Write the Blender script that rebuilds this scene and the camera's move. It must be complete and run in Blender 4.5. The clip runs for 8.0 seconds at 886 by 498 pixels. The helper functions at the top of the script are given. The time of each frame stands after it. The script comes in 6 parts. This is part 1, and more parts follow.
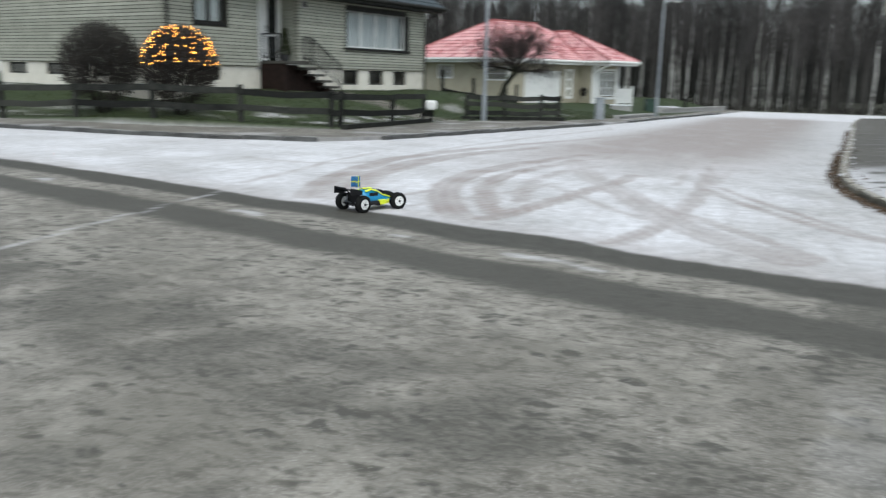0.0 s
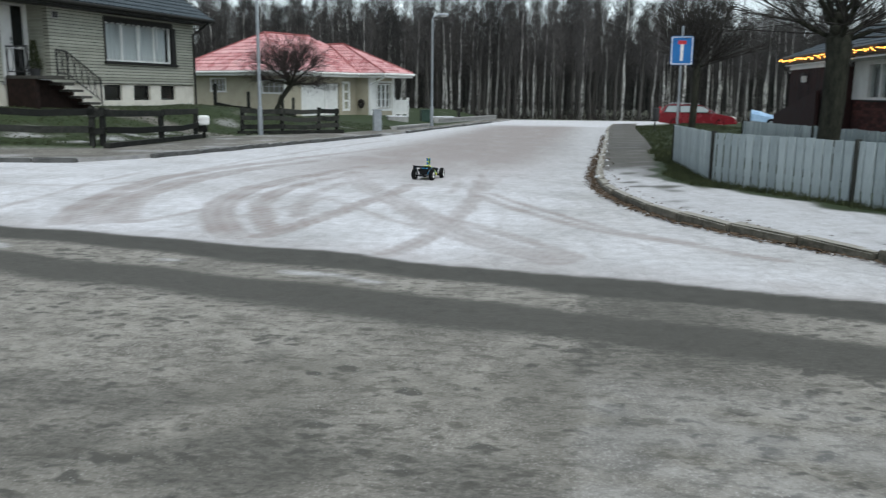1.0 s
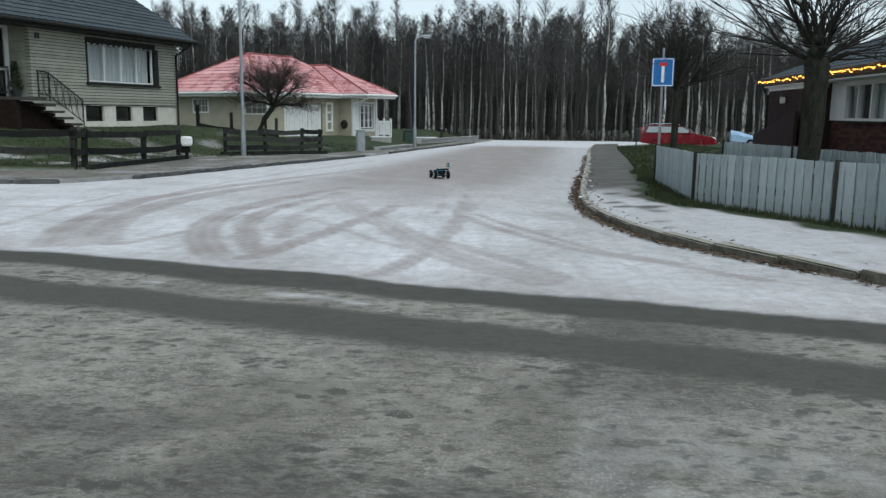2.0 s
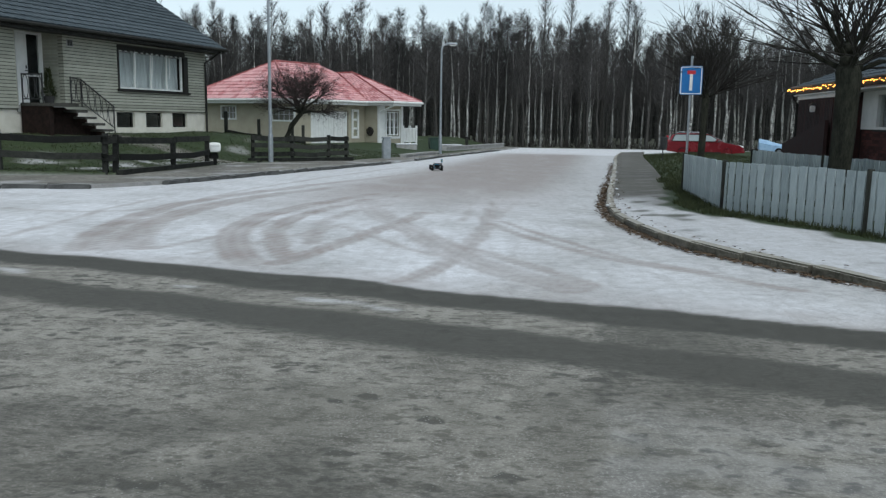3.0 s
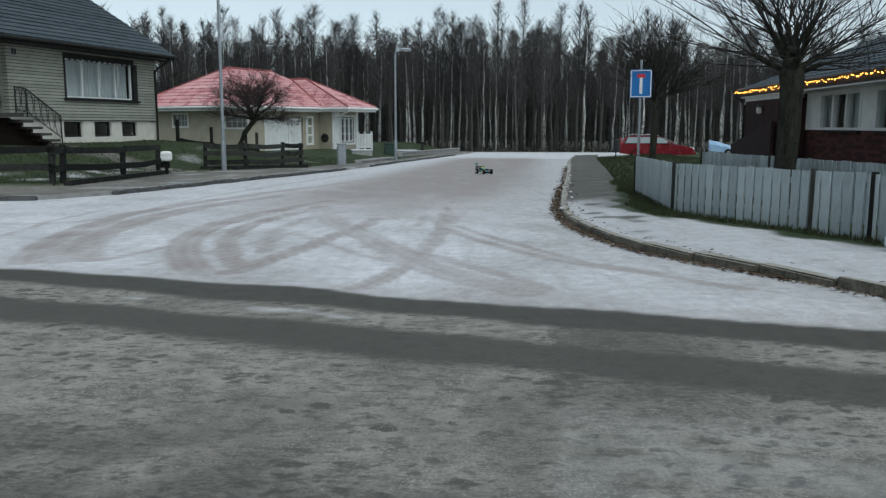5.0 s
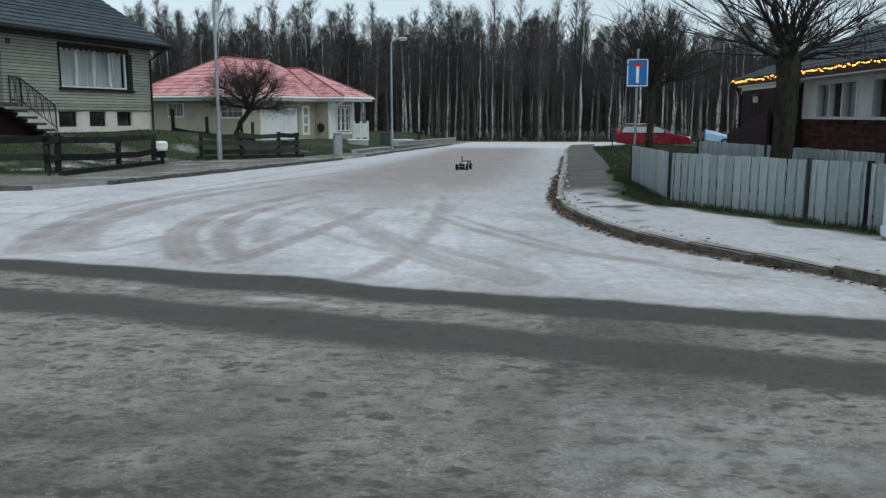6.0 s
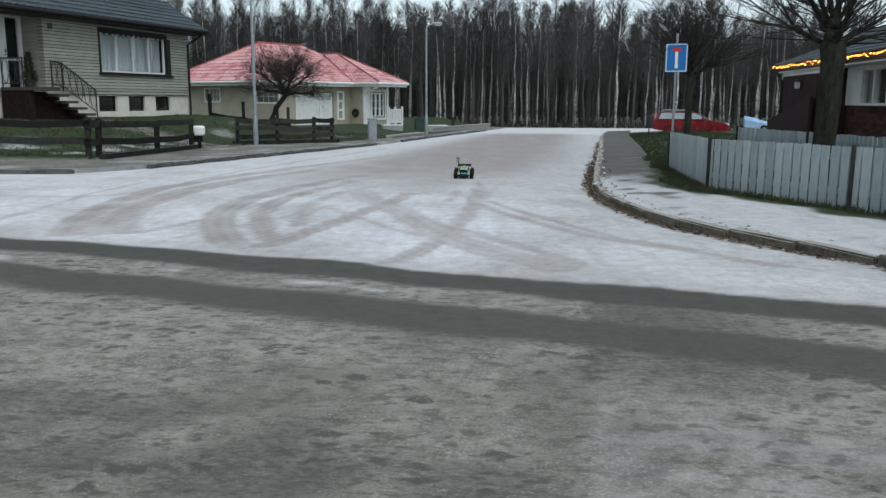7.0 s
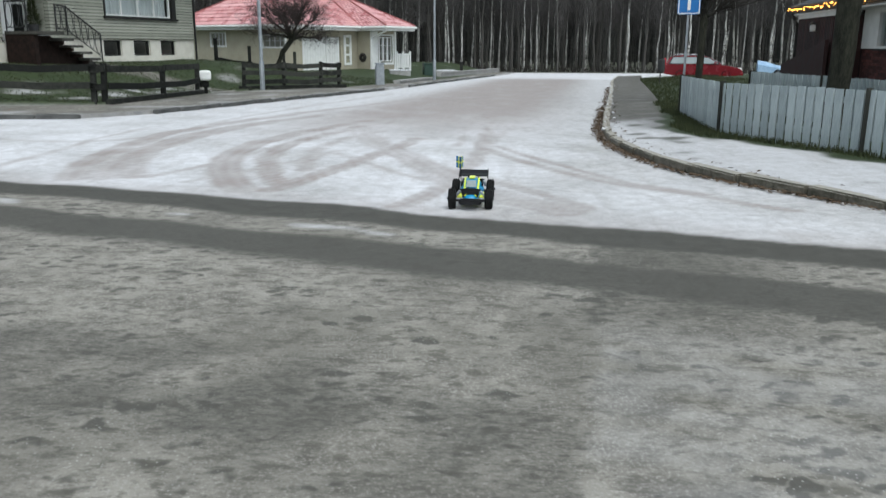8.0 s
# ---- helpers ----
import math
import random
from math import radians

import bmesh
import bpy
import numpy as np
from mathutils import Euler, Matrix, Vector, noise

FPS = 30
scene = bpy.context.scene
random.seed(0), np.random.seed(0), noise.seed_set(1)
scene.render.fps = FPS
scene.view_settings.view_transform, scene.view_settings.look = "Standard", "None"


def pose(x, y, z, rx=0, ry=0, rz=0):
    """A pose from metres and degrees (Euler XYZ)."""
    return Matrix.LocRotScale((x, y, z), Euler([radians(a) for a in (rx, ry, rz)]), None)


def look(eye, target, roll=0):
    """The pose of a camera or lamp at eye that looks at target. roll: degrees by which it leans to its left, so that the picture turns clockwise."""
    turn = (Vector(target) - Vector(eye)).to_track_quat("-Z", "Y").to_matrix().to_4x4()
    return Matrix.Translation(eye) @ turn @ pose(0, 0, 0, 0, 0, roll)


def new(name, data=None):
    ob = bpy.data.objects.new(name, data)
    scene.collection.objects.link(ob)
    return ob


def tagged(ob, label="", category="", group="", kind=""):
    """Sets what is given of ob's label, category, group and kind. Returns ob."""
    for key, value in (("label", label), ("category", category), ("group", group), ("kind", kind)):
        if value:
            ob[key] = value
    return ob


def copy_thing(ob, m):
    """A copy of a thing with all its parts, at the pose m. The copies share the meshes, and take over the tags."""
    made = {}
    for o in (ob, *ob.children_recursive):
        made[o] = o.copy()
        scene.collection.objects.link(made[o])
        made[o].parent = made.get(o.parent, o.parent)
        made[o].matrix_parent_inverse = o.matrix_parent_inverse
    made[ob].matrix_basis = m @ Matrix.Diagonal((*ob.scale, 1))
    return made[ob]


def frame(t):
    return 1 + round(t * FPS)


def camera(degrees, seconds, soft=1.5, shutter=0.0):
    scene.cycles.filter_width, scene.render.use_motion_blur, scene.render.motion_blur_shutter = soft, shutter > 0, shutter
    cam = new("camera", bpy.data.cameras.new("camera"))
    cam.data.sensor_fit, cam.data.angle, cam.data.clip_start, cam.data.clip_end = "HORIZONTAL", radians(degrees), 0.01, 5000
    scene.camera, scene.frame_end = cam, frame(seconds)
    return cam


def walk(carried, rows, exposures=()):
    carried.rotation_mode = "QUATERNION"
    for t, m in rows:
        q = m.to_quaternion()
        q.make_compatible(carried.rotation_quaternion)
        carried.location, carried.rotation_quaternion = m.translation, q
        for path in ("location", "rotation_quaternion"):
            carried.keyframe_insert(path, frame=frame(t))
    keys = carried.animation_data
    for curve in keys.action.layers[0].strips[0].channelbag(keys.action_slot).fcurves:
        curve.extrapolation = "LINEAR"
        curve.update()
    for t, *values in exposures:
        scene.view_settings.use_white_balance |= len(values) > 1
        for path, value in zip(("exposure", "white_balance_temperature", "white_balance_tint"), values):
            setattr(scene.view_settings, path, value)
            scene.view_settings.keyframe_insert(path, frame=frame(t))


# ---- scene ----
cam = camera(56.5, 8.0, soft=1.3, shutter=0.5)
PATH = [
    (0, (-0.061, -0.064, 1.575), (-0.6243, 1.8101, 1.1635), 1.37),
    (0.5, (0.012, 0.000, 1.574), (-0.2470, 1.9446, 1.1829), 1.19),
    (1, (0.041, 0.025, 1.583), (-0.0241, 1.9882, 1.2087), 0.66),
    (1.5, (0.029, 0.031, 1.592), (0.0253, 2.0003, 1.2436), 0.58),
    (3, (-0.047, -0.006, 1.595), (-0.1288, 1.9686, 1.2852), 0.85),
    (3.5, (-0.035, -0.002, 1.595), (-0.1077, 1.9720, 1.2825), 0.75),
    (4, (-0.018, -0.005, 1.601), (-0.0634, 1.9718, 1.2997), 0.57),
    (4.5, (0.000, 0.000, 1.601), (-0.0013, 1.9787, 1.3096), 0.23),
    (6, (0.002, 0.003, 1.595), (0.0295, 1.9765, 1.2740), 0.12),
    (6.5, (-0.026, -0.003, 1.593), (-0.0441, 1.9694, 1.2611), 0.23),
    (7, (-0.040, 0.005, 1.584), (-0.0914, 1.9731, 1.2295), 0.25),
    (7.5, (-0.044, 0.011, 1.572), (-0.1161, 1.9686, 1.1695), 0.17),
    (8, (-0.027, 0.015, 1.552), (-0.0973, 1.9549, 1.0725), 0.19),
]
walk(cam, [(t, look(eye, target, roll)) for t, eye, target, roll in PATH],
     exposures=[(0.0, 0.85, 6200, 4), (0.5, 0.72, 6150, 3), (1.0, 0.65, 6090, 3), (1.5, 0.52, 6040, 2), (3.0, 0.42, 5940, 1), (3.5, 0.42, 5940, 1), (4.5, 0.23, 5890, 0), (6.0, 0.26, 5890, 1), (6.5, 0.35, 5940, 1), (7.0, 0.46, 5990, 2), (7.5, 0.64, 6050, 2), (8.0, 0.82, 6150, 3)])

# ---- light: an overcast winter afternoon ----
world = bpy.data.worlds.new("overcast_sky")
scene.world = world
world.use_nodes = True
wn = world.node_tree
sky = wn.nodes.new("ShaderNodeTexSky")
sky.sky_type = "NISHITA"
sky.sun_disc = False
sky.sun_elevation = radians(50)
sky.sun_rotation = radians(153)
sky.air_density = 1.0
sky.dust_density = 1.0
sky.ozone_density = 1.5
wn.nodes["Background"].inputs["Strength"].default_value = 0.105
haze = wn.nodes.new("ShaderNodeHueSaturation")
haze.inputs["Saturation"].default_value = 0.32
wn.links.new(sky.outputs[0], haze.inputs["Color"])
wn.links.new(haze.outputs[0], wn.nodes["Background"].inputs["Color"])
sun_data = bpy.data.lights.new("sun", "SUN")
sun_data.energy, sun_data.angle, sun_data.color = 1.4, radians(60), (1.0, 0.97, 0.93)
sun = new("sun", sun_data)
sun.matrix_world = look((0, 0, 40), (-9, 18, 0))


# ---- materials ----
def nodes_of(name):
    m = bpy.data.materials.new(name)
    m.use_nodes = True
    return m, m.node_tree, m.node_tree.nodes["Principled BSDF"]


def ramp(nt, fac, a, b, lo=0.35, hi=0.65):
    r = nt.nodes.new("ShaderNodeValToRGB")
    r.color_ramp.elements[0].position, r.color_ramp.elements[1].position = lo, hi
    r.color_ramp.elements[0].color, r.color_ramp.elements[1].color = (*a, 1), (*b, 1)
    nt.links.new(fac, r.inputs[0])
    return r.outputs[0]


def noise_of(nt, vec, scale, detail=4.0, rough=0.6):
    n = nt.nodes.new("ShaderNodeTexNoise")
    n.inputs["Scale"].default_value, n.inputs["Detail"].default_value, n.inputs["Roughness"].default_value = scale, detail, rough
    nt.links.new(vec, n.inputs["Vector"])
    return n.outputs["Fac"]


def mix(nt, fac, a, b, mode="MIX"):
    m = nt.nodes.new("ShaderNodeMix")
    m.data_type, m.blend_type = "RGBA", mode
    for value, socket in ((fac, m.inputs["Factor"]), (a, m.inputs["A"]), (b, m.inputs["B"])):
        if isinstance(value, bpy.types.NodeSocket):
            nt.links.new(value, socket)
        elif isinstance(value, tuple):
            socket.default_value = (*value, 1)
        else:
            socket.default_value = value
    return m.outputs["Result"]


def maths(nt, op, a, b=0.0, clamp=False):
    m = nt.nodes.new("ShaderNodeMath")
    m.operation, m.use_clamp = op, clamp
    for value, socket in ((a, m.inputs[0]), (b, m.inputs[1])):
        if isinstance(value, bpy.types.NodeSocket):
            nt.links.new(value, socket)
        else:
            socket.default_value = value
    return m.outputs[0]


def coords(nt, stretch=(1, 1, 1)):
    c = nt.nodes.new("ShaderNodeTexCoord")
    m = nt.nodes.new("ShaderNodeMapping")
    m.inputs["Scale"].default_value = stretch
    nt.links.new(c.outputs["Object"], m.inputs["Vector"])
    return m.outputs["Vector"]


def bumped(nt, bsdf, height, strength, distance=0.02):
    b = nt.nodes.new("ShaderNodeBump")
    b.inputs["Strength"].default_value, b.inputs["Distance"].default_value = strength, distance
    nt.links.new(height, b.inputs["Height"])
    nt.links.new(b.outputs[0], bsdf.inputs["Normal"])


def surf(name, dark, light, scale=6.0, rough=0.7, bump=0.3, fine=60.0, metal=0.0, stretch=(1, 1, 1), by_piece=0.0, specular=0.4, capped=None):
    """A surface of two tones, mottled at two scales; by_piece: how far single pieces differ; capped: a tone that upward
    faces take.
    """
    m, nt, bsdf = nodes_of(name)
    vec = coords(nt, stretch)
    big, small = noise_of(nt, vec, scale), noise_of(nt, vec, fine, 3.0)
    fac = maths(nt, "ADD", maths(nt, "MULTIPLY", big, 0.65), maths(nt, "MULTIPLY", small, 0.35))
    if by_piece:
        info = nt.nodes.new("ShaderNodeObjectInfo")
        fac = maths(nt, "ADD", fac, maths(nt, "MULTIPLY", maths(nt, "SUBTRACT", info.outputs["Random"], 0.5), by_piece))
    tone = ramp(nt, fac, dark, light)
    if capped:
        geo, split = nt.nodes.new("ShaderNodeNewGeometry"), nt.nodes.new("ShaderNodeSeparateXYZ")
        nt.links.new(geo.outputs["Normal"], split.inputs[0])
        up = ramp(nt, split.outputs[2], (0, 0, 0), (1, 1, 1), 0.6, 0.95)
        tone = mix(nt, maths(nt, "MULTIPLY", up, maths(nt, "ADD", maths(nt, "MULTIPLY", small, 0.9), 0.3), True), tone, capped)
    nt.links.new(tone, bsdf.inputs["Base Color"])
    bsdf.inputs["Metallic"].default_value = metal
    bsdf.inputs["Specular IOR Level"].default_value = specular
    nt.links.new(maths(nt, "ADD", maths(nt, "MULTIPLY", big, 0.25), rough - 0.12, True), bsdf.inputs["Roughness"])
    bumped(nt, bsdf, fac, bump)
    return m


def ground_material():
    m, nt, bsdf = nodes_of("road_and_snow")
    vec = coords(nt)
    at = nt.nodes.new("ShaderNodeAttribute")
    at.attribute_name = "cover"
    sep = nt.nodes.new("ShaderNodeSeparateColor")
    nt.links.new(at.outputs["Color"], sep.inputs[0])
    snow, track, grass, wet = sep.outputs[0], sep.outputs[1], sep.outputs[2], at.outputs["Alpha"]
    n1, n2, n3 = noise_of(nt, vec, 1.1, 5.0, 0.62), noise_of(nt, vec, 5.5, 5.0, 0.65), noise_of(nt, vec, 55.0, 4.0, 0.7)
    grain = noise_of(nt, vec, 190.0, 2.0, 0.7)
    frost = ramp(nt, maths(nt, "ADD", maths(nt, "MULTIPLY", n1, 0.5), maths(nt, "MULTIPLY", n2, 0.5)), (0.08, 0.073, 0.062), (0.272, 0.254, 0.222), 0.36, 0.55)
    frost = mix(nt, ramp(nt, n3, (0, 0, 0), (0.85, 0.85, 0.85), 0.5, 0.66), frost, (0.365, 0.347, 0.318))
    n0 = noise_of(nt, vec, 0.5, 3.0, 0.6)
    frost = mix(nt, ramp(nt, n0, (0.6, 0.6, 0.6), (0, 0, 0), 0.36, 0.54), frost, (0.125, 0.117, 0.098))
    spots = nt.nodes.new("ShaderNodeTexVoronoi")
    spots.inputs["Scale"].default_value = 7.2
    spots.inputs["Randomness"].default_value = 1.0
    warp = nt.nodes.new("ShaderNodeVectorMath")
    warp.operation = "ADD"
    nz = nt.nodes.new("ShaderNodeTexNoise")
    nz.inputs["Scale"].default_value = 7.0
    nt.links.new(vec, nz.inputs["Vector"])
    sc = nt.nodes.new("ShaderNodeVectorMath")
    sc.operation = "SCALE"
    sc.inputs["Scale"].default_value = 0.22
    nt.links.new(nz.outputs["Color"], sc.inputs[0])
    nt.links.new(vec, warp.inputs[0])
    nt.links.new(sc.outputs[0], warp.inputs[1])
    lay = nt.nodes.new("ShaderNodeMapping")
    lay.inputs["Rotation"].default_value = (0, 0, radians(19))
    lay.inputs["Scale"].default_value = (0.55, 1.2, 1.0)
    nt.links.new(warp.outputs[0], lay.inputs["Vector"])
    nt.links.new(lay.outputs[0], spots.inputs["Vector"])
    spot = ramp(nt, maths(nt, "SUBTRACT", spots.outputs["Distance"], maths(nt, "MULTIPLY", maths(nt, "SUBTRACT", n1, 0.47), 1.6)), (0.82, 0.82, 0.82), (0, 0, 0), 0.05, 0.24)
    frost = mix(nt, spot, frost, (0.05, 0.048, 0.042))
    flat = nt.nodes.new("ShaderNodeMapping")
    flat.inputs["Rotation"].default_value = (0, 0, radians(19))
    flat.inputs["Scale"].default_value = (0.65, 1.2, 1.0)
    nt.links.new(vec, flat.inputs["Vector"])
    n4, n5 = noise_of(nt, flat.outputs[0], 9.0, 4.0, 0.7), noise_of(nt, flat.outputs[0], 26.0, 3.0, 0.7)
    frost = mix(nt, ramp(nt, n4, (0, 0, 0), (0.75, 0.75, 0.75), 0.52, 0.62), frost, (0.086, 0.08, 0.066))
    frost = mix(nt, ramp(nt, n5, (0, 0, 0), (0.55, 0.55, 0.55), 0.55, 0.68), frost, (0.102, 0.096, 0.08))
    asphalt = ramp(nt, maths(nt, "ADD", maths(nt, "MULTIPLY", n2, 0.5), maths(nt, "MULTIPLY", grain, 0.5)), (0.042, 0.040, 0.034), (0.083, 0.079, 0.068), 0.35, 0.65)
    ragged = maths(nt, "MULTIPLY", maths(nt, "MULTIPLY", wet, maths(nt, "SUBTRACT", 1.0, wet)), maths(nt, "SUBTRACT", maths(nt, "ADD", n5, n2), 1.0))
    col = mix(nt, maths(nt, "ADD", wet, maths(nt, "MULTIPLY", ragged, 6.0), True), frost, asphalt)
    white = ramp(nt, maths(nt, "ADD", maths(nt, "MULTIPLY", n2, 0.6), maths(nt, "MULTIPLY", n3, 0.4)), (0.45, 0.44, 0.445), (0.765, 0.765, 0.80), 0.3, 0.66)
    lace = maths(nt, "MULTIPLY", snow, maths(nt, "ADD", maths(nt, "MULTIPLY", n3, 0.5), 0.72), True)
    drag = nt.nodes.new("ShaderNodeMapping")
    drag.inputs["Rotation"].default_value = (0, 0, radians(8))
    drag.inputs["Scale"].default_value = (2.4, 0.22, 1.0)
    nt.links.new(warp.outputs[0], drag.inputs["Vector"])
    white = mix(nt, ramp(nt, noise_of(nt, drag.outputs[0], 3.0, 4.0, 0.7), (0, 0, 0), (0.32, 0.32, 0.32), 0.5, 0.66), white, (0.36, 0.335, 0.33))
    white = mix(nt, ramp(nt, n5, (0, 0, 0), (0.5, 0.5, 0.5), 0.57, 0.70), white, (0.30, 0.285, 0.28))
    white = mix(nt, ramp(nt, grain, (0, 0, 0), (0.5, 0.5, 0.5), 0.58, 0.72), white, (0.22, 0.21, 0.2))
    col = mix(nt, lace, col, white)
    tan = ramp(nt, maths(nt, "ADD", maths(nt, "MULTIPLY", n2, 0.5), maths(nt, "MULTIPLY", grain, 0.5)), (0.17, 0.136, 0.121), (0.33, 0.283, 0.264), 0.33, 0.65)
    col = mix(nt, maths(nt, "MULTIPLY", track, maths(nt, "ADD", n2, 0.5), True), col, tan)
    salt = nt.nodes.new("ShaderNodeTexVoronoi")
    salt.inputs["Scale"].default_value = 38.0
    nt.links.new(vec, salt.inputs["Vector"])
    dots = maths(nt, "MULTIPLY", ramp(nt, salt.outputs["Distance"], (1, 1, 1), (0, 0, 0), 0.10, 0.24), ramp(nt, n1, (0, 0, 0), (0.45, 0.45, 0.45), 0.46, 0.6))
    col = mix(nt, maths(nt, "MULTIPLY", dots, maths(nt, "SUBTRACT", 1.0, maths(nt, "ADD", wet, grass, True), True), True), col, (0.55, 0.54, 0.52))
    turf = ramp(nt, maths(nt, "ADD", maths(nt, "MULTIPLY", n2, 0.4), maths(nt, "MULTIPLY", n3, 0.6)), (0.010, 0.018, 0.006), (0.045, 0.064, 0.022), 0.35, 0.65)
    col = mix(nt, grass, col, turf)
    nt.links.new(col, bsdf.inputs["Base Color"])
    bsdf.inputs["Roughness"].default_value = 0.75
    bsdf.inputs["Specular IOR Level"].default_value = 0.3
    bumped(nt, bsdf, maths(nt, "ADD", maths(nt, "MULTIPLY", n3, 0.7), maths(nt, "MULTIPLY", grain, 0.3)), 0.35, 0.015)
    return m


def glass_material():
    m, nt, bsdf = nodes_of("window_glass")
    bsdf.inputs["Base Color"].default_value = (0.9, 0.95, 0.95, 1)
    bsdf.inputs["Roughness"].default_value = 0.03
    bsdf.inputs["IOR"].default_value = 1.5
    bsdf.inputs["Transmission Weight"].default_value = 1.0
    return m


def glow(name, colour, strength):
    m, nt, bsdf = nodes_of(name)
    bsdf.inputs["Base Color"].default_value = (*colour, 1)
    bsdf.inputs["Emission Color"].default_value = (*colour, 1)
    bsdf.inputs["Emission Strength"].default_value = strength
    return m


def bark_material():
    """Birch bark: pale with dark bands and scars, each tree with a tone of its own."""
    m, nt, bsdf = nodes_of("birch_bark")
    vec = coords(nt, (1, 1, 0.5))
    n1, n2 = noise_of(nt, vec, 2.2, 5.0, 0.7), noise_of(nt, vec, 11.0, 3.0)
    info = nt.nodes.new("ShaderNodeObjectInfo")
    pale = ramp(nt, info.outputs["Random"], (0.05, 0.047, 0.042), (0.66, 0.65, 0.61), 0.36, 0.95)
    fac = maths(nt, "ADD", maths(nt, "MULTIPLY", n1, 0.6), maths(nt, "MULTIPLY", n2, 0.4))
    col = mix(nt, ramp(nt, fac, (1, 1, 1), (0, 0, 0), 0.42, 0.56), pale, (0.05, 0.045, 0.04))
    nt.links.new(col, bsdf.inputs["Base Color"])
    bsdf.inputs["Roughness"].default_value = 0.85
    return m


GROUND = ground_material()
GLASS = glass_material()
BIRCH = bark_material()
TWIG = surf("dark_twigs", (0.017, 0.013, 0.012), (0.055, 0.042, 0.038), 3, 0.9, 0.1, by_piece=0.3)
BIRCH_TWIG = surf("grey_brown_birch_twigs", (0.024, 0.023, 0.022), (0.09, 0.083, 0.08), 1.2, 0.9, 0.1, by_piece=0.35)
TWIG_GREY = surf("grey_brown_twigs", (0.014, 0.013, 0.011), (0.038, 0.033, 0.028), 5, 0.9, 0.1)
BARK = surf("rough_tree_bark", (0.009, 0.0095, 0.0075), (0.046, 0.046, 0.034), 9, 0.9, 1.0, 40, stretch=(1, 1, 0.3), specular=0.15)
SIDING = surf("beige_siding", (0.275, 0.28, 0.232), (0.385, 0.385, 0.325), 2, 0.8, 0.25, 50, by_piece=0.25)
# wall backing, darkened to paint the shadow in the grooves between siding boards
GROOVE_SHADE = surf("board_groove_shade", (0.05, 0.048, 0.04), (0.09, 0.086, 0.072), 5, 0.9, 0.2)
# birch bark again, with the shade inside the wood put into its colour
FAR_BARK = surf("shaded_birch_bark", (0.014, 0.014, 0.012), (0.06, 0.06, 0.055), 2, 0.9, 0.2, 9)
PLASTER = surf("pale_plaster", (0.55, 0.52, 0.45), (0.72, 0.69, 0.61), 2, 0.85, 0.3)
ROOF_TILE = surf("dark_roof_tile", (0.024, 0.034, 0.04), (0.066, 0.081, 0.092), 3, 0.5, 0.3, by_piece=0.15)
# red tile, lightened to pink to include the sky's sheen on the crests
RED_TILE = surf("red_roof_tile_with_sky_sheen", (0.44, 0.165, 0.165), (0.68, 0.40, 0.40), 1.1, 0.28, 0.3, 12, by_piece=0.12, specular=0.7)
RED_RIDGE = surf("dark_red_ridge_tile", (0.2, 0.05, 0.05), (0.36, 0.12, 0.115), 4, 0.5, 0.2)
DARK_TRIM = surf("dark_brown_paint", (0.009, 0.009, 0.008), (0.024, 0.023, 0.02), 5, 0.6, 0.2, specular=0.25)
WHITE_PAINT = surf("white_paint", (0.66, 0.66, 0.64), (0.8, 0.8, 0.78), 3, 0.55, 0.15)
CREAM = surf("cream_render", (0.33, 0.30, 0.225), (0.43, 0.395, 0.305), 1.5, 0.85, 0.3)
GREY_FENCE = surf("weathered_pale_grey_paint", (0.25, 0.29, 0.296), (0.41, 0.46, 0.465), 4, 0.8, 0.4, 45, stretch=(1, 1, 0.2), by_piece=0.22)
OLD_WOOD = surf("weathered_dark_wood", (0.010, 0.0105, 0.0095), (0.042, 0.043, 0.037), 5, 0.9, 0.5, 45, by_piece=0.35, specular=0.2, capped=(0.085, 0.087, 0.08))
GREY_STONE = surf("dark_grey_kerb_stone", (0.03, 0.03, 0.029), (0.10, 0.10, 0.096), 5, 0.85, 0.7, 40, by_piece=0.1, capped=(0.33, 0.33, 0.325))
STONE = surf("worn_kerb_stone", (0.04, 0.038, 0.026), (0.19, 0.172, 0.138), 6, 0.85, 0.9, 40, by_piece=0.16, capped=(0.36, 0.34, 0.3))
STEEL = surf("galvanised_steel", (0.22, 0.24, 0.26), (0.36, 0.38, 0.40), 6, 0.5, 0.1, metal=0.5)
BLACK_IRON = surf("black_iron", (0.015, 0.015, 0.016), (0.04, 0.04, 0.04), 9, 0.6, 0.1)
CONCRETE = surf("grey_concrete", (0.22, 0.22, 0.21), (0.38, 0.37, 0.36), 3, 0.9, 0.4)
BLADE = surf("winter_grass", (0.012, 0.021, 0.006), (0.062, 0.07, 0.028), 3, 0.9, 0.1)
LEAF = surf("dead_leaves", (0.035, 0.022, 0.012), (0.12, 0.08, 0.048), 9, 0.9, 0.2)
PLASTIC = surf("pale_blue_white_plastic", (0.55, 0.62, 0.68), (0.7, 0.76, 0.8), 5, 0.45, 0.1)
STEP_STONE = surf("dark_mossy_step_stone", (0.03, 0.029, 0.025), (0.085, 0.081, 0.07), 6, 0.9, 0.6, capped=(0.14, 0.137, 0.125))
STEP_BRICK = surf("dark_brown_brick", (0.008, 0.006, 0.005), (0.03, 0.018, 0.015), 8, 0.9, 0.8, specular=0.15)
SNOW = surf("old_snow", (0.58, 0.58, 0.6), (0.8, 0.8, 0.83), 4, 0.9, 0.5)
RED_PAINT = surf("red_car_paint", (0.13, 0.003, 0.009), (0.18, 0.005, 0.012), 2, 0.25, 0.02, specular=0.6)
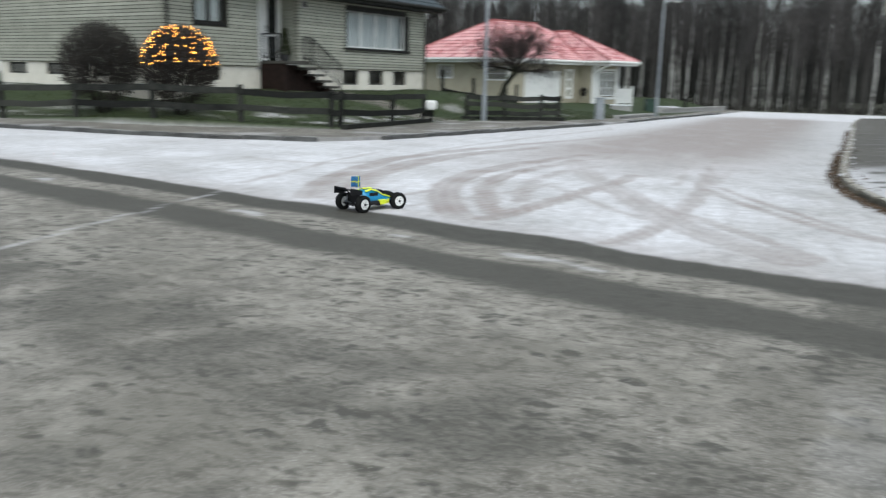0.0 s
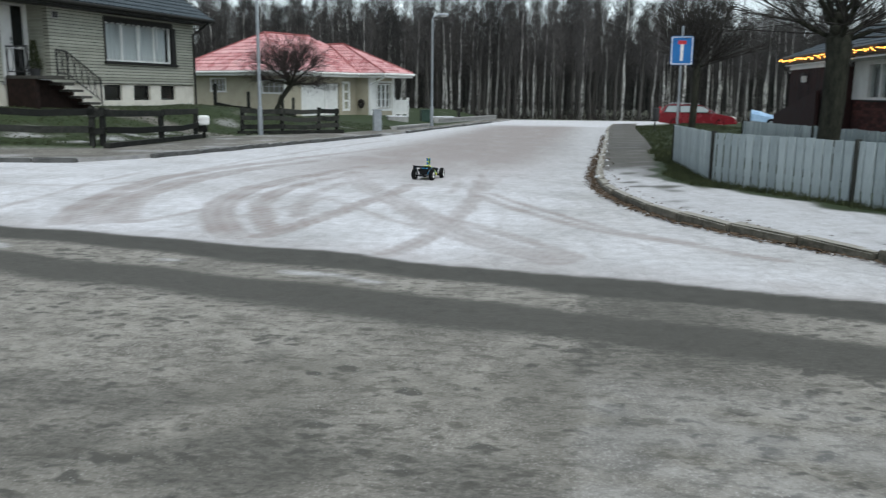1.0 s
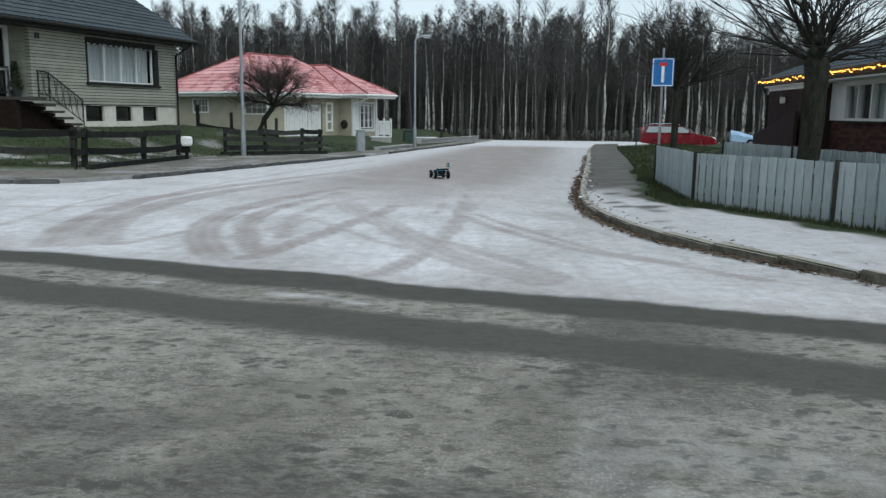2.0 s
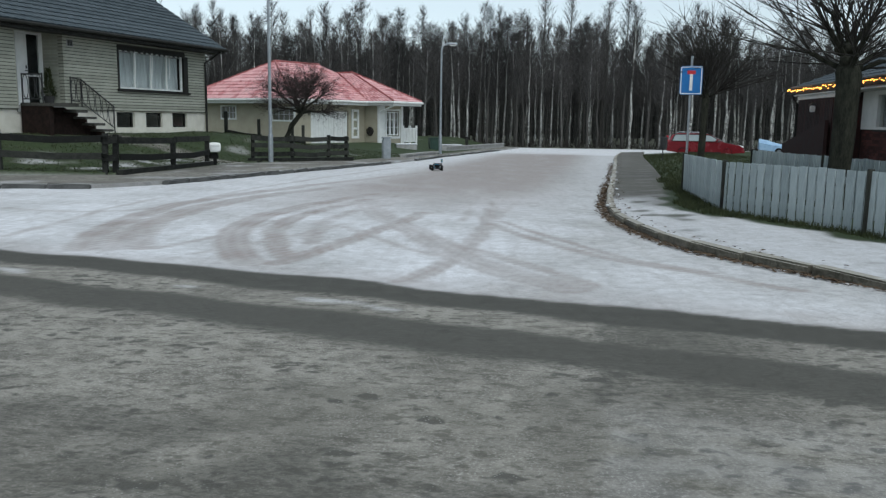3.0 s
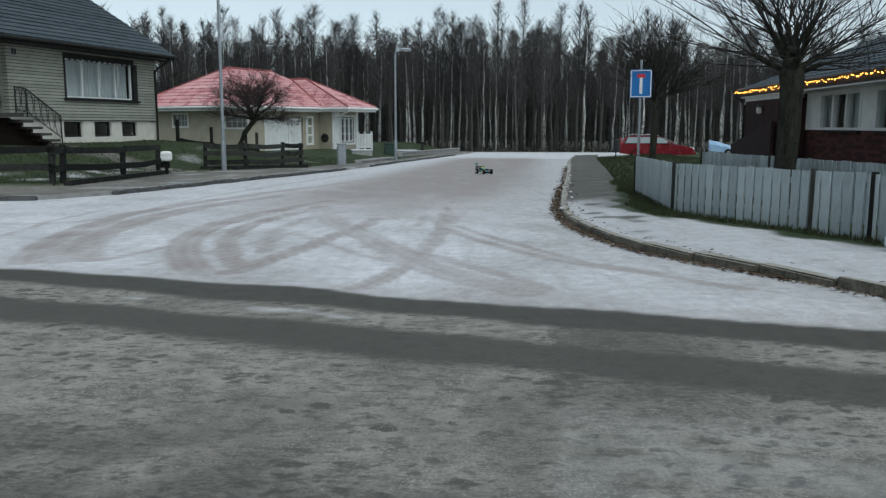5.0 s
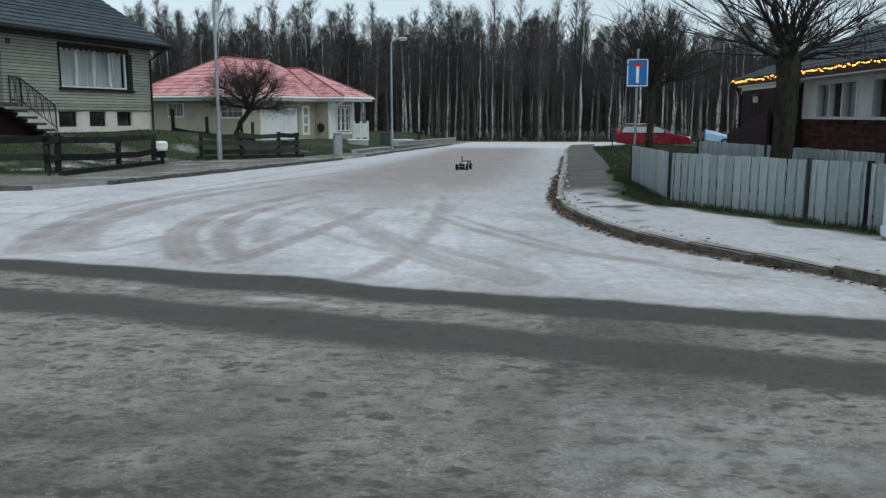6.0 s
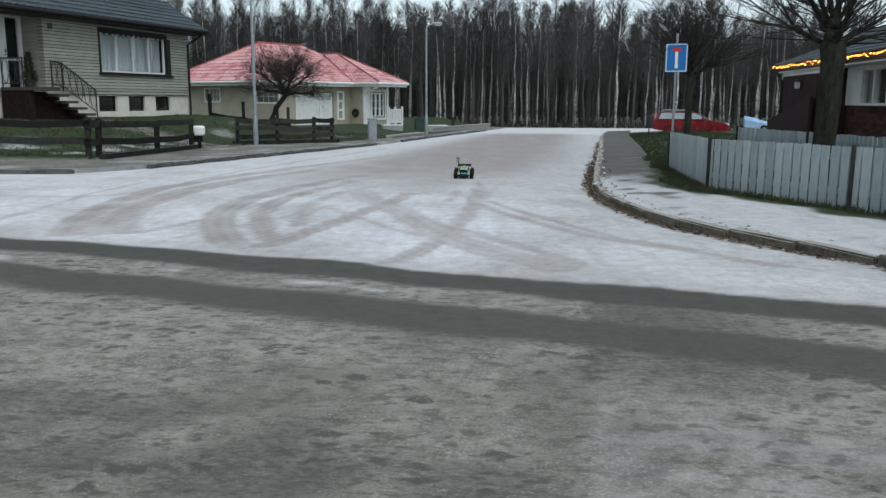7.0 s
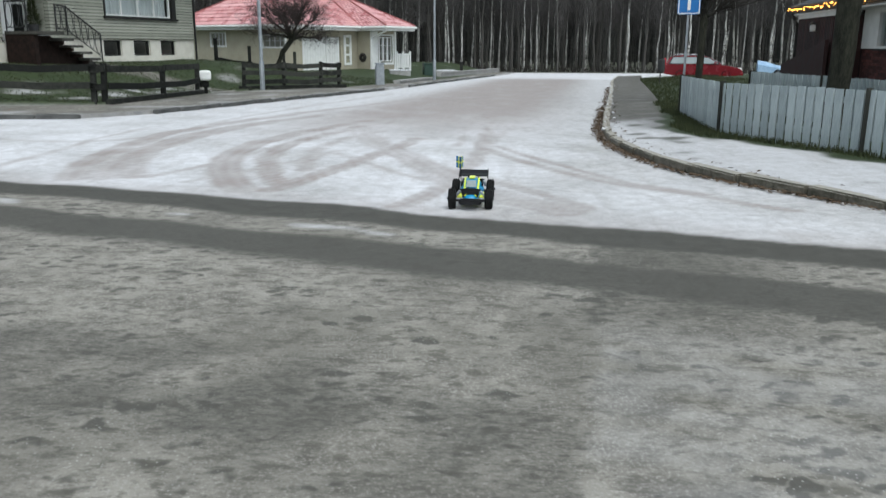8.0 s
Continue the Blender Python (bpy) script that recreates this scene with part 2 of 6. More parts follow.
TYRE = surf("black_rubber", (0.006, 0.006, 0.006), (0.017, 0.017, 0.017), 20, 0.85, 0.4, specular=0.15)
# vehicle glass whose pale base colour paints in the sky's reflection
SKY_GLASS = surf("sky_pale_car_glass", (0.2, 0.235, 0.235), (0.32, 0.36, 0.36), 1, 0.12, 0.0, specular=0.9)
HOUSE_GLASS = surf("dark_door_glass", (0.008, 0.01, 0.01), (0.02, 0.022, 0.022), 1, 0.15, 0.0)
RED_BOARD = surf("dark_red_boards", (0.014, 0.006, 0.006), (0.034, 0.012, 0.011), 4, 0.8, 0.3, by_piece=0.4)
BRICK = surf("dark_red_brick", (0.04, 0.014, 0.012), (0.095, 0.032, 0.027), 7, 0.85, 0.5, by_piece=0.7)
SIGN_BLUE = surf("blue_sign_face", (0.012, 0.12, 0.36), (0.02, 0.155, 0.43), 4, 0.4, 0.03)
SIGN_RED = surf("red_sign_mark", (0.45, 0.02, 0.03), (0.5, 0.03, 0.04), 4, 0.4, 0.03)
TARP = surf("light_blue_tarpaulin", (0.20, 0.32, 0.48), (0.36, 0.5, 0.66), 3, 0.5, 0.5)
WARM = glow("warm_fairy_light", (1.0, 0.38, 0.06), 9.0)
CURTAIN = surf("white_curtain", (0.5, 0.51, 0.52), (0.7, 0.71, 0.72), 3, 0.9, 0.2, stretch=(6, 6, 0.3))
# floor colour painted with the grey-green reflection of the basement panes
FLOORING = surf("floor_in_pane_reflection_tone", (0.12, 0.13, 0.125), (0.2, 0.21, 0.2), 2, 0.8, 0.1)
CAR_BLUE = surf("glossy_blue_shell", (0.006, 0.17, 0.36), (0.015, 0.27, 0.5), 8, 0.3, 0.05, specular=0.6)
FLAG_BLUE = surf("pale_blue_flag_cloth", (0.05, 0.22, 0.5), (0.09, 0.3, 0.6), 12, 0.8, 0.1)
CAR_YELLOW = surf("fluorescent_yellow_shell", (0.62, 0.72, 0.03), (0.75, 0.82, 0.06), 8, 0.35, 0.05, specular=0.5)
CAR_BLACK = surf("black_plastic", (0.006, 0.006, 0.007), (0.016, 0.016, 0.018), 12, 0.5, 0.15, specular=0.2)
ALLOY = surf("bare_alloy", (0.35, 0.36, 0.38), (0.5, 0.51, 0.53), 20, 0.4, 0.1, metal=0.8)
WOODS_SHADE = surf("woods_shade_sheet", (0.008, 0.010, 0.008), (0.022, 0.024, 0.02), 0.6, 0.95, 0.2, 5)


# ---- mesh helpers ----
def finish(name, bm, material, parent=None, label="", smooth=False):
    me = bpy.data.meshes.new(name)
    bm.to_mesh(me)
    bm.free()
    me.materials.append(material)
    if smooth:
        me.polygons.foreach_set("use_smooth", [True] * len(me.polygons))
    ob = new(name, me)
    if parent is not None:
        ob.parent = parent
    if label:
        ob["label"] = label
    return ob


def part(name, bm, material, parent, label="", smooth=False):
    return finish(name, bm, material, parent, label, smooth)


def share(name, ob, parent, m):
    """Another piece on the same mesh."""
    o = new(name, ob.data)
    o.parent = parent
    o.matrix_basis = m
    return o


def thing(name, m, label, category, group="", kind=""):
    e = new(name)
    e.empty_display_size = 0.2
    e.matrix_basis = m
    return tagged(e, label, category, group, kind)


def box(bm, x0, x1, y0, y1, z0, z1, bevel=0.0):
    v = [bm.verts.new(p) for p in ((x0, y0, z0), (x1, y0, z0), (x1, y1, z0), (x0, y1, z0), (x0, y0, z1), (x1, y0, z1), (x1, y1, z1), (x0, y1, z1))]
    faces = [bm.faces.new([v[i] for i in f]) for f in ((3, 2, 1, 0), (4, 5, 6, 7), (0, 1, 5, 4), (1, 2, 6, 5), (2, 3, 7, 6), (3, 0, 4, 7))]
    if bevel:
        bmesh.ops.bevel(bm, geom=list({e for f in faces for e in f.edges}), offset=bevel, segments=2, affect="EDGES")
    return bm


def boxes(*rows, bevel=0.0):
    bm = bmesh.new()
    for r in rows:
        box(bm, *r, bevel=bevel)
    return bm


def tube(bm, points, radii, seg=8, caps=True):
    """A tube through points, with a radius at each."""
    rings = []
    pts = [Vector(p) for p in points]
    for i, p in enumerate(pts):
        way = (pts[min(i + 1, len(pts) - 1)] - pts[max(i - 1, 0)]).normalized()
        side = way.cross(Vector((0.31, 0.11, 0.94)))
        if side.length < 0.05:
            side = way.cross(Vector((1, 0, 0)))
        side.normalize()
        other = way.cross(side)
        rings.append([bm.verts.new(p + radii[i] * (math.cos(a) * side + math.sin(a) * other)) for a in (2 * math.pi * k / seg for k in range(seg))])
    for a, b in zip(rings, rings[1:]):
        for k in range(seg):
            bm.faces.new((a[k], a[(k + 1) % seg], b[(k + 1) % seg], b[k]))
    if caps:
        bm.faces.new(rings[0][::-1])
        bm.faces.new(rings[-1])
    return bm


def loft(bm, sections, caps=True):
    rings = [[bm.verts.new(p) for p in s] for s in sections]
    n = len(rings[0])
    for a, b in zip(rings, rings[1:]):
        for k in range(n):
            bm.faces.new((a[k], a[(k + 1) % n], b[(k + 1) % n], b[k]))
    if caps:
        bm.faces.new(rings[0][::-1])
        bm.faces.new(rings[-1])
    bmesh.ops.recalc_face_normals(bm, faces=bm.faces[:])
    return bm


def disc(bm, centre, axis, r, depth, seg=24, inner=0.0):
    """A wheel-like body round an axis ('x' or 'y'); inner: the radius of a hole."""
    def ring(rad, off):
        out = []
        for k in range(seg):
            a = 2 * math.pi * k / seg
            c, s = rad * math.cos(a), rad * math.sin(a)
            out.append(bm.verts.new((centre[0] + off, centre[1] + c, centre[2] + s) if axis == "x" else (centre[0] + c, centre[1] + off, centre[2] + s)))
        return out
    h, b = depth / 2, min(depth, r) * 0.18
    profile = [(inner, -h), (r - b, -h), (r, -h + b), (r, h - b), (r - b, h), (inner, h)] if inner else [(r - b, -h), (r, -h + b), (r, h - b), (r - b, h)]
    rings = [ring(*p) for p in profile]
    pairs = list(zip(rings, rings[1:])) + ([(rings[-1], rings[0])] if inner else [])
    for p, q in pairs:
        for k in range(seg):
            bm.faces.new((p[k], p[(k + 1) % seg], q[(k + 1) % seg], q[k]))
    if not inner:
        bm.faces.new(rings[0][::-1])
        bm.faces.new(rings[-1])
    bmesh.ops.recalc_face_normals(bm, faces=bm.faces[:])
    return bm


def wall_cells(x0, x1, z0, z1, holes):
    """The wall's rectangle less its holes, as upright strips of rectangles."""
    cuts = sorted({x0, x1, *(v for h in holes for v in h[:2] if x0 < v < x1)})
    out = []
    for a, b in zip(cuts, cuts[1:]):
        spans, z = [], z0
        for h in sorted((h for h in holes if h[0] < (a + b) / 2 < h[1]), key=lambda h: h[2]):
            if h[2] > z:
                spans.append((z, min(h[2], z1)))
            z = max(z, h[3])
        if z < z1:
            spans.append((z, z1))
        out += [(a, b, p, q) for p, q in spans]
    return out


def course_spans(x0, x1, za, zb, holes):
    spans, x = [], x0
    for h in sorted((h for h in holes if h[2] < zb - 0.01 and h[3] > za + 0.01), key=lambda h: h[0]):
        if h[0] > x:
            spans.append((x, min(h[0], x1)))
        x = max(x, h[1])
    if x < x1:
        spans.append((x, x1))
    return spans


def along(points, step):
    """Places every step metres along a line of plan points, with the heading."""
    out, left = [], 0.0
    for a, b in zip(points, points[1:]):
        a, b = Vector(a), Vector(b)
        n = (b - a).length
        d = left
        while d < n:
            out.append((a + (b - a) * d / n, math.atan2(b.y - a.y, b.x - a.x)))
            d += step
        left = d - n
    return out


def rng(seed):
    return random.Random(seed)


# ---- the lie of the land ----
FENCE_LINE = [(-60, 20.6), (-20.5, 20.4), (-14.4, 20.6), (-10.0, 22.3), (-9.6, 25.7), (-9.55, 29.2), (-8.9, 32.4), (-5.6, 35.3), (-3.6, 42.5), (-1.4, 52.0), (2.0, 73.0)]
KERB_LEFT = [(-60, 19.6), (-30, 19.0), (-18.6, 18.46), (-13.8, 18.2), (-11.4, 18.48), (-9.1, 19.12)]
KERB_SIDE = [(-7.95, 21.25), (-6.64, 25.94), (-3.97, 35.49)]
KERB_FAR = [(-3.0, 40.0), (-2.18, 45.18), (1.44, 62.18), (3.4, 73.0)]
KERB_RIGHT = [(6.6, 3.4), (5.2, 5.9), (4.21, 7.79), (3.75, 8.71), (3.37, 9.43), (2.76, 10.61), (2.49, 12.22), (2.4, 14.21), (2.55, 16.34), (3.33, 21.07), (4.78, 29.59), (6.57, 40.43), (8.03, 49.46), (10.2, 60.0)]
WALK_RIGHT = [(9.5, 3.6), (7.4, 6.4), (6.5, 8.6), (5.6, 10.5), (4.2, 14.3), (4.05, 14.7), (4.35, 16.6), (4.75, 21.2), (6.3, 29.6), (8.1, 40.4), (9.6, 49.5), (11.8, 60.0)]


def slope(y):
    return -0.012 * max(0.0, min(y, 80) - 8)


def np_inside(px, py, poly):
    inside = np.zeros(px.shape, bool)
    for (ax, ay), (bx, by) in zip(poly, poly[1:] + poly[:1]):
        if ay != by:
            inside ^= ((ay > py) != (by > py)) & (px < (bx - ax) * (py - ay) / (by - ay) + ax)
    return inside


def np_distance(px, py, line):
    best = np.full(px.shape, 1e9)
    for (ax, ay), (bx, by) in zip(line, line[1:]):
        dx, dy = bx - ax, by - ay
        u = np.clip(((px - ax) * dx + (py - ay) * dy) / (dx * dx + dy * dy), 0, 1)
        best = np.minimum(best, np.hypot(px - ax - u * dx, py - ay - u * dy))
    return best


def np_smooth(a, b, v):
    u = np.clip((v - a) / (b - a), 0, 1)
    return u * u * (3 - 2 * u)


def land_height(px, py):
    base = -0.012 * np.maximum(0, np.minimum(py, 80) - 8)
    lot = FENCE_LINE + [(-40, 90), (-200, 90), (-200, 20.6)]
    d = np_distance(px, py, FENCE_LINE) * np_inside(px, py, lot)
    top = 0.95 + (0.1 - 0.95) * np_smooth(34, 44, py + 0.35 * (px + 9))
    start = base + 0.16 + 0.16 * np.exp(-((px + 15) / 4) ** 2) * (py < 24)
    lawn = start + (np.maximum(top, start) - start) * np_smooth(0.1, 5.0, d)
    bank = np_inside(px, py, WALK_RIGHT + [(20, 74), (300, 74), (300, 3.6)]) * np_distance(px, py, WALK_RIGHT)
    swell = 0.42 * np_smooth(0.1, 2.2, bank) * np_smooth(30, 40, py) * np_smooth(51, 46, py) * np_smooth(24, 15, px)
    return np.where(d > 0, lawn, base + swell)


def land(x, y):
    return float(land_height(np.array([float(x)]), np.array([float(y)]))[0])


SEAM_X, SEAM_LEAN = 0.70, 0.163
TRACKS = []


def tyre_track(width, depth, *line):
    """Where a wheel has worn the snow: half its width, how bare it is, plan points."""
    TRACKS.append((width, depth, list(line)))


tyre_track(0.2, 0.85, (-4.85, 9.71), (-5.13, 10.45), (-5.38, 11.31), (-5.56, 12.34), (-5.83, 14.35), (-5.82, 16.34), (-5.18, 19.1), (-3.87, 23.29), (-1.66, 29.79))
tyre_track(0.18, 0.8, (-4.49, 9.76), (-4.83, 10.77), (-5.02, 11.7), (-5.28, 13.2), (-5.31, 15.2), (-4.88, 17.98), (-3.57, 21.45))
tyre_track(0.14, 0.75, (-4.16, 9.8), (-4.62, 11.1), (-4.9, 12.07), (-5.11, 13.5), (-5.01, 15.61), (-4.47, 18.9), (-2.35, 24.21))
tyre_track(0.08, 0.55, (-6.36, 10.67), (-6.41, 11.63), (-6.58, 13.17), (-6.71, 14.95), (-6.71, 16.85))
tyre_track(0.21, 0.95, (-2.55, 8.92), (-2.88, 9.5), (-3.32, 10.7), (-3.61, 11.91), (-3.74, 13.2), (-3.6, 14.74), (-2.94, 17.62), (-1.76, 21.02))
tyre_track(0.15, 0.9, (-2.24, 9.36), (-2.6, 10.26), (-2.95, 11.53), (-3.12, 12.72), (-3.04, 14.53), (-2.42, 17.43))
tyre_track(0.13, 0.65, (-2.19, 10.58), (-2.43, 11.74), (-2.54, 13.22), (-2.3, 14.97), (-1.84, 16.46))
tyre_track(0.08, 0.75, (-4.02, 9.82), (-3.54, 11.45), (-3.3, 13.1), (-2.68, 16.05), (-1.63, 19.51))
tyre_track(0.15, 0.95, (-2.27, 8.95), (-2.05, 9.7), (-1.73, 11.21), (-1.37, 13), (-1.04, 14.87))
tyre_track(0.07, 0.45, (-3.43, 9.52), (-2.99, 10.36), (-2.56, 11.4), (-2.16, 12.87))
tyre_track(0.13, 0.78, (-0.79, 7.98), (-0.5, 8.78), (-0.28, 9.74), (-0.09, 11.14), (0.12, 13.23), (0.29, 18.27), (0.44, 24.39))
tyre_track(0.07, 0.65, (-0.3, 13.58), (-0.14, 17.45), (-0.02, 21.85))
tyre_track(0.12, 0.55, (0.17, 13.66), (0.54, 16.28), (1.22, 20.13), (2.4, 26.34))
tyre_track(0.24, 0.65, (-2.42, 17.43), (-1.9, 14.72), (-1.28, 13.01), (-0.63, 11.07), (-0.29, 9.83), (0.05, 9.04), (0.45, 8.37), (0.86, 7.87))
tyre_track(0.07, 0.55, (-2.1, 12.5), (-1.54, 11.55), (-1.03, 10.47), (-0.56, 9.8))
tyre_track(0.1, 0.65, (-1.24, 12.63), (-0.64, 11.36), (0.06, 10.11), (0.55, 9.1), (1.06, 8.12))
tyre_track(0.1, 0.8, (0.17, 13.24), (0.64, 11.86), (1.14, 10.5), (1.59, 9.71), (2.25, 9.11), (3.09, 8.04))
tyre_track(0.08, 0.8, (0.36, 13.69), (0.9, 12.1), (1.44, 10.54), (1.85, 9.66), (2.51, 8.95))
tyre_track(0.06, 0.6, (-0.01, 10.35), (0.39, 9.69), (0.73, 8.93), (1.15, 7.98))
tyre_track(0.1, 0.5, (-5.84, 15.46), (-5.57, 20.55), (-4.43, 26.71), (-3.14, 32.48))
tyre_track(0.1, 0.5, (-8.46, 14.3), (-6.96, 13.75), (-6.02, 14.31), (-5.49, 17.1))


def rounded(line, times=2):
    """A line of points with its corners cut, so that it bends."""
    for _ in range(times):
        out = [line[0]]
        for (ax, ay), (bx, by) in zip(line, line[1:]):
            out += [(0.75 * ax + 0.25 * bx, 0.75 * ay + 0.25 * by), (0.25 * ax + 0.75 * bx, 0.25 * ay + 0.75 * by)]
        line = out + [line[-1]]
    return line


def wander(px, py, scale, seed):
    """Cheap smooth noise between -1 and 1."""
    r = rng(seed)
    out = np.zeros(px.shape)
    for _ in range(7):
        a, k, p = r.uniform(0, 2 * math.pi), r.uniform(0.6, 1.7) / scale, r.uniform(0, 6.3)
        out += np.sin((px * math.cos(a) + py * math.sin(a)) * k * 2 * math.pi + p)
    return out / 4.0


def ground():
    def axis(dense, far):
        lo, hi = dense[0], dense[-1]
        before, after, step = [], [], 0.3
        p = lo
        while p > -far:
            p -= step
            step *= 1.22
            before.append(p)
        p, step = hi, 0.3
        while p < far + 200:
            p += step
            step *= 1.22
            after.append(p)
        return np.array(before[::-1] + list(dense) + after)

    xs = axis(np.arange(-11, 8.5, 0.075), 500)
    ys = axis(np.concatenate([np.arange(1.5, 12.5, 0.06), np.arange(12.5, 24, 0.1), np.arange(24, 80, 0.35)]), 60)
    gx, gy = np.meshgrid(xs, ys)
    px, py = gx.ravel(), gy.ravel()
    z = land_height(px, py)
    v = (px - 0.6) * 0.333 + (py - 7.33) * 0.943
    u = (px - 0.6) * 0.943 - (py - 7.33) * 0.333
    v = v + 0.06 * wander(px, py, 2.2, 3) + 0.03 * wander(px, py, 0.6, 4)
    lot_l = np_inside(px, py, FENCE_LINE + [(-40, 90), (-200, 90), (-200, 20.6)])
    lot_r = np_inside(px, py, WALK_RIGHT + [(20, 74), (300, 74), (300, 3.6)])
    side = np_smooth(-0.05, 0.1, v)
    blotch = wander(px, py, 3.0, 5)
    snow = side * (0.84 + 0.22 * blotch * np_smooth(30, 12, py)) * (1 - 0.2 * np_smooth(-0.5, 1.5, px - 0.1 * (py - 8)))
    snow *= 1 - 0.35 * np_smooth(17, 27, py) * np_smooth(62, 52, py) * np_smooth(4.0, 1.0, np.abs(px - (-0.5 + 0.14 * (py - 20))))
    snow = np.maximum(snow, np_smooth(54, 57, py + 0.25 * px) * np_smooth(80, 76, py))
    middle = np.abs(px - (-1.1 + 0.15 * (py - 20)))
    tan = 0.72 * side * np_smooth(12, 22, py) * np_smooth(62, 50, py) * np_smooth(3.9, 1.6, middle)
    tan = np.maximum(tan, 0.4 * side * np_smooth(0.9, 0.1, v) * (0.7 + 0.3 * wander(px, py, 0.5, 14)))
    tan *= 1 - 0.2 * np_smooth(0.1, 0.9, wander(px, 0.25 * py, 1.1, 15))
    for width, depth, line in TRACKS:
        d = np_distance(px, py, rounded(line)) + 0.03 * wander(px, py, 0.9, 11)
        ribs = 0.82 + 0.18 * np.cos(d / max(width, 0.09) * 7)
        tan = np.maximum(tan, depth * np_smooth(width * 1.35, width * 0.7, d) * side * ribs * (0.85 + 0.25 * wander(px, py, 1.3, int(width * 100) + len(line))))
    # darker wheel lanes along the through road
    wet = np_smooth(-0.74, -0.6, v) * np_smooth(0.06, -0.04, v)
    wet = np.maximum(wet, 0.92 * np_smooth(-2.15, -1.85, v) * np_smooth(-1.16, -1.3, v))
    seam = px - (SEAM_X + SEAM_LEAN * (py - 4.7)) + 0.02 * wander(px, py, 0.7, 33)
    wet = np.maximum(wet, 0.6 * np_smooth(-5.1, -4.5, v) * np_smooth(-3.5, -3.9, v) * np_smooth(0.05, -0.05, seam) * np_smooth(-0.9, 0.3, wander(px, py, 0.9, 51)))
    wet = np.maximum(wet, 0.4 * (v < -2.3) * np_smooth(0.5, 1.0, wander(px, py, 0.55, 52)))
    wet = np.maximum(wet, 0.75 * np_smooth(0.07, 0.02, np.abs(seam)) * (v < 0.1) * (v > -2.6))
    wet = np.maximum(wet, 0.55 * np_smooth(0.0, 0.07, seam) * np_smooth(2.2, 0.6, seam) * np_smooth(-2.9, -2.0, v) * np_smooth(0, -0.1, v))
    wet = np.maximum(wet, 0.25 * np_smooth(-0.5, -0.1, seam) * np_smooth(0.03, -0.03, seam) * (v < -2.0))
    snow = np.maximum(snow, 0.11 * np_smooth(-2.2, -3.0, v) * np_smooth(0.0, 0.07, seam) * np_smooth(-1.0, 0.3, wander(px, py, 0.5, 53)))
    crack = np.abs(px - (-5.82 - 0.063 * (py - 5.58)) + 0.05 * wander(px, py, 0.8, 21))
    snow = np.maximum(snow, 0.42 * np_smooth(0.05, 0.0, crack) * (v < 0.0) * (py > 4.0))
    rim = np_smooth(0.09, 0.03, np.abs(v + 1.0 + 0.1 * wander(px, py, 1.2, 8))) * np_smooth(0.4, 0.8, wander(px, py, 1.1, 9))
    snow = np.maximum(snow, 0.5 * rim)
    grass = np.where(lot_l | lot_r, 1.0, 0.0)
    wood = np_smooth(74, 77, py)
    tan, snow = tan * (1 - wood), snow * (1 - wood)
    grass = np.maximum(grass, wood * 0.6)
    snow = np.where(lot_l | lot_r, 0.0, snow)
    snow = np.maximum(snow, np.where(lot_l, 0.55 * np_smooth(0.55, 1.1, wander(px, py, 2.6, 31)), 0))
    strip_d = np_distance(px, py, FENCE_LINE)
    snow = np.maximum(snow, np.where(lot_l & (py < 31), 0.8 * np_smooth(0.5, 0.9, strip_d) * np_smooth(2.4, 1.5, strip_d) * np_smooth(0.0, 0.5, wander(px, py, 1.4, 36)), 0))
    grass = grass * (1 - 0.8 * np.where(lot_l, snow, 0))
    tan = np.where(lot_l | lot_r, 0.0, tan)
    walkway = np.where(lot_l, np_smooth(0.75, 0.6, np_distance(px, py, [(-9.0, 30.9), (-12.5, 30.6), (-13.6, 29.0)]) + 0.04 * wander(px, py, 0.8, 35)), 0.0)
    grass, wet, snow = grass * (1 - walkway), np.maximum(wet, 0.35 * walkway), snow * (1 - 0.8 * walkway)
    z = z + 0.008 * wander(px, py, 2.5, 41) * (grass < 0.5)
    nx, ny = len(xs), len(ys)
    idx = np.arange(nx * ny).reshape(ny, nx)
    quads = np.stack([idx[:-1, :-1], idx[:-1, 1:], idx[1:, 1:], idx[1:, :-1]], -1).reshape(-1, 4)
    me = bpy.data.meshes.new("ground")
    me.vertices.add(nx * ny)
    me.vertices.foreach_set("co", np.stack([px, py, z], -1).ravel())
    me.loops.add(quads.size)
    me.loops.foreach_set("vertex_index", quads.ravel())
    me.polygons.add(len(quads))
    me.polygons.foreach_set("loop_start", np.arange(0, quads.size, 4))
    me.polygons.foreach_set("use_smooth", np.ones(len(quads), bool))
    me.update(calc_edges=True)
    cover = me.attributes.new("cover", "FLOAT_COLOR", "POINT")
    cover.data.foreach_set("color", np.clip(np.stack([snow, tan, grass, wet], -1), 0, 1).astype(np.float32).ravel())
    me.materials.append(GROUND)
    ob = new("ground", me)
    tagged(ob, "frosty asphalt road junction with thin snow, tyre arcs and lawns", "ground", kind="structure")


ground()


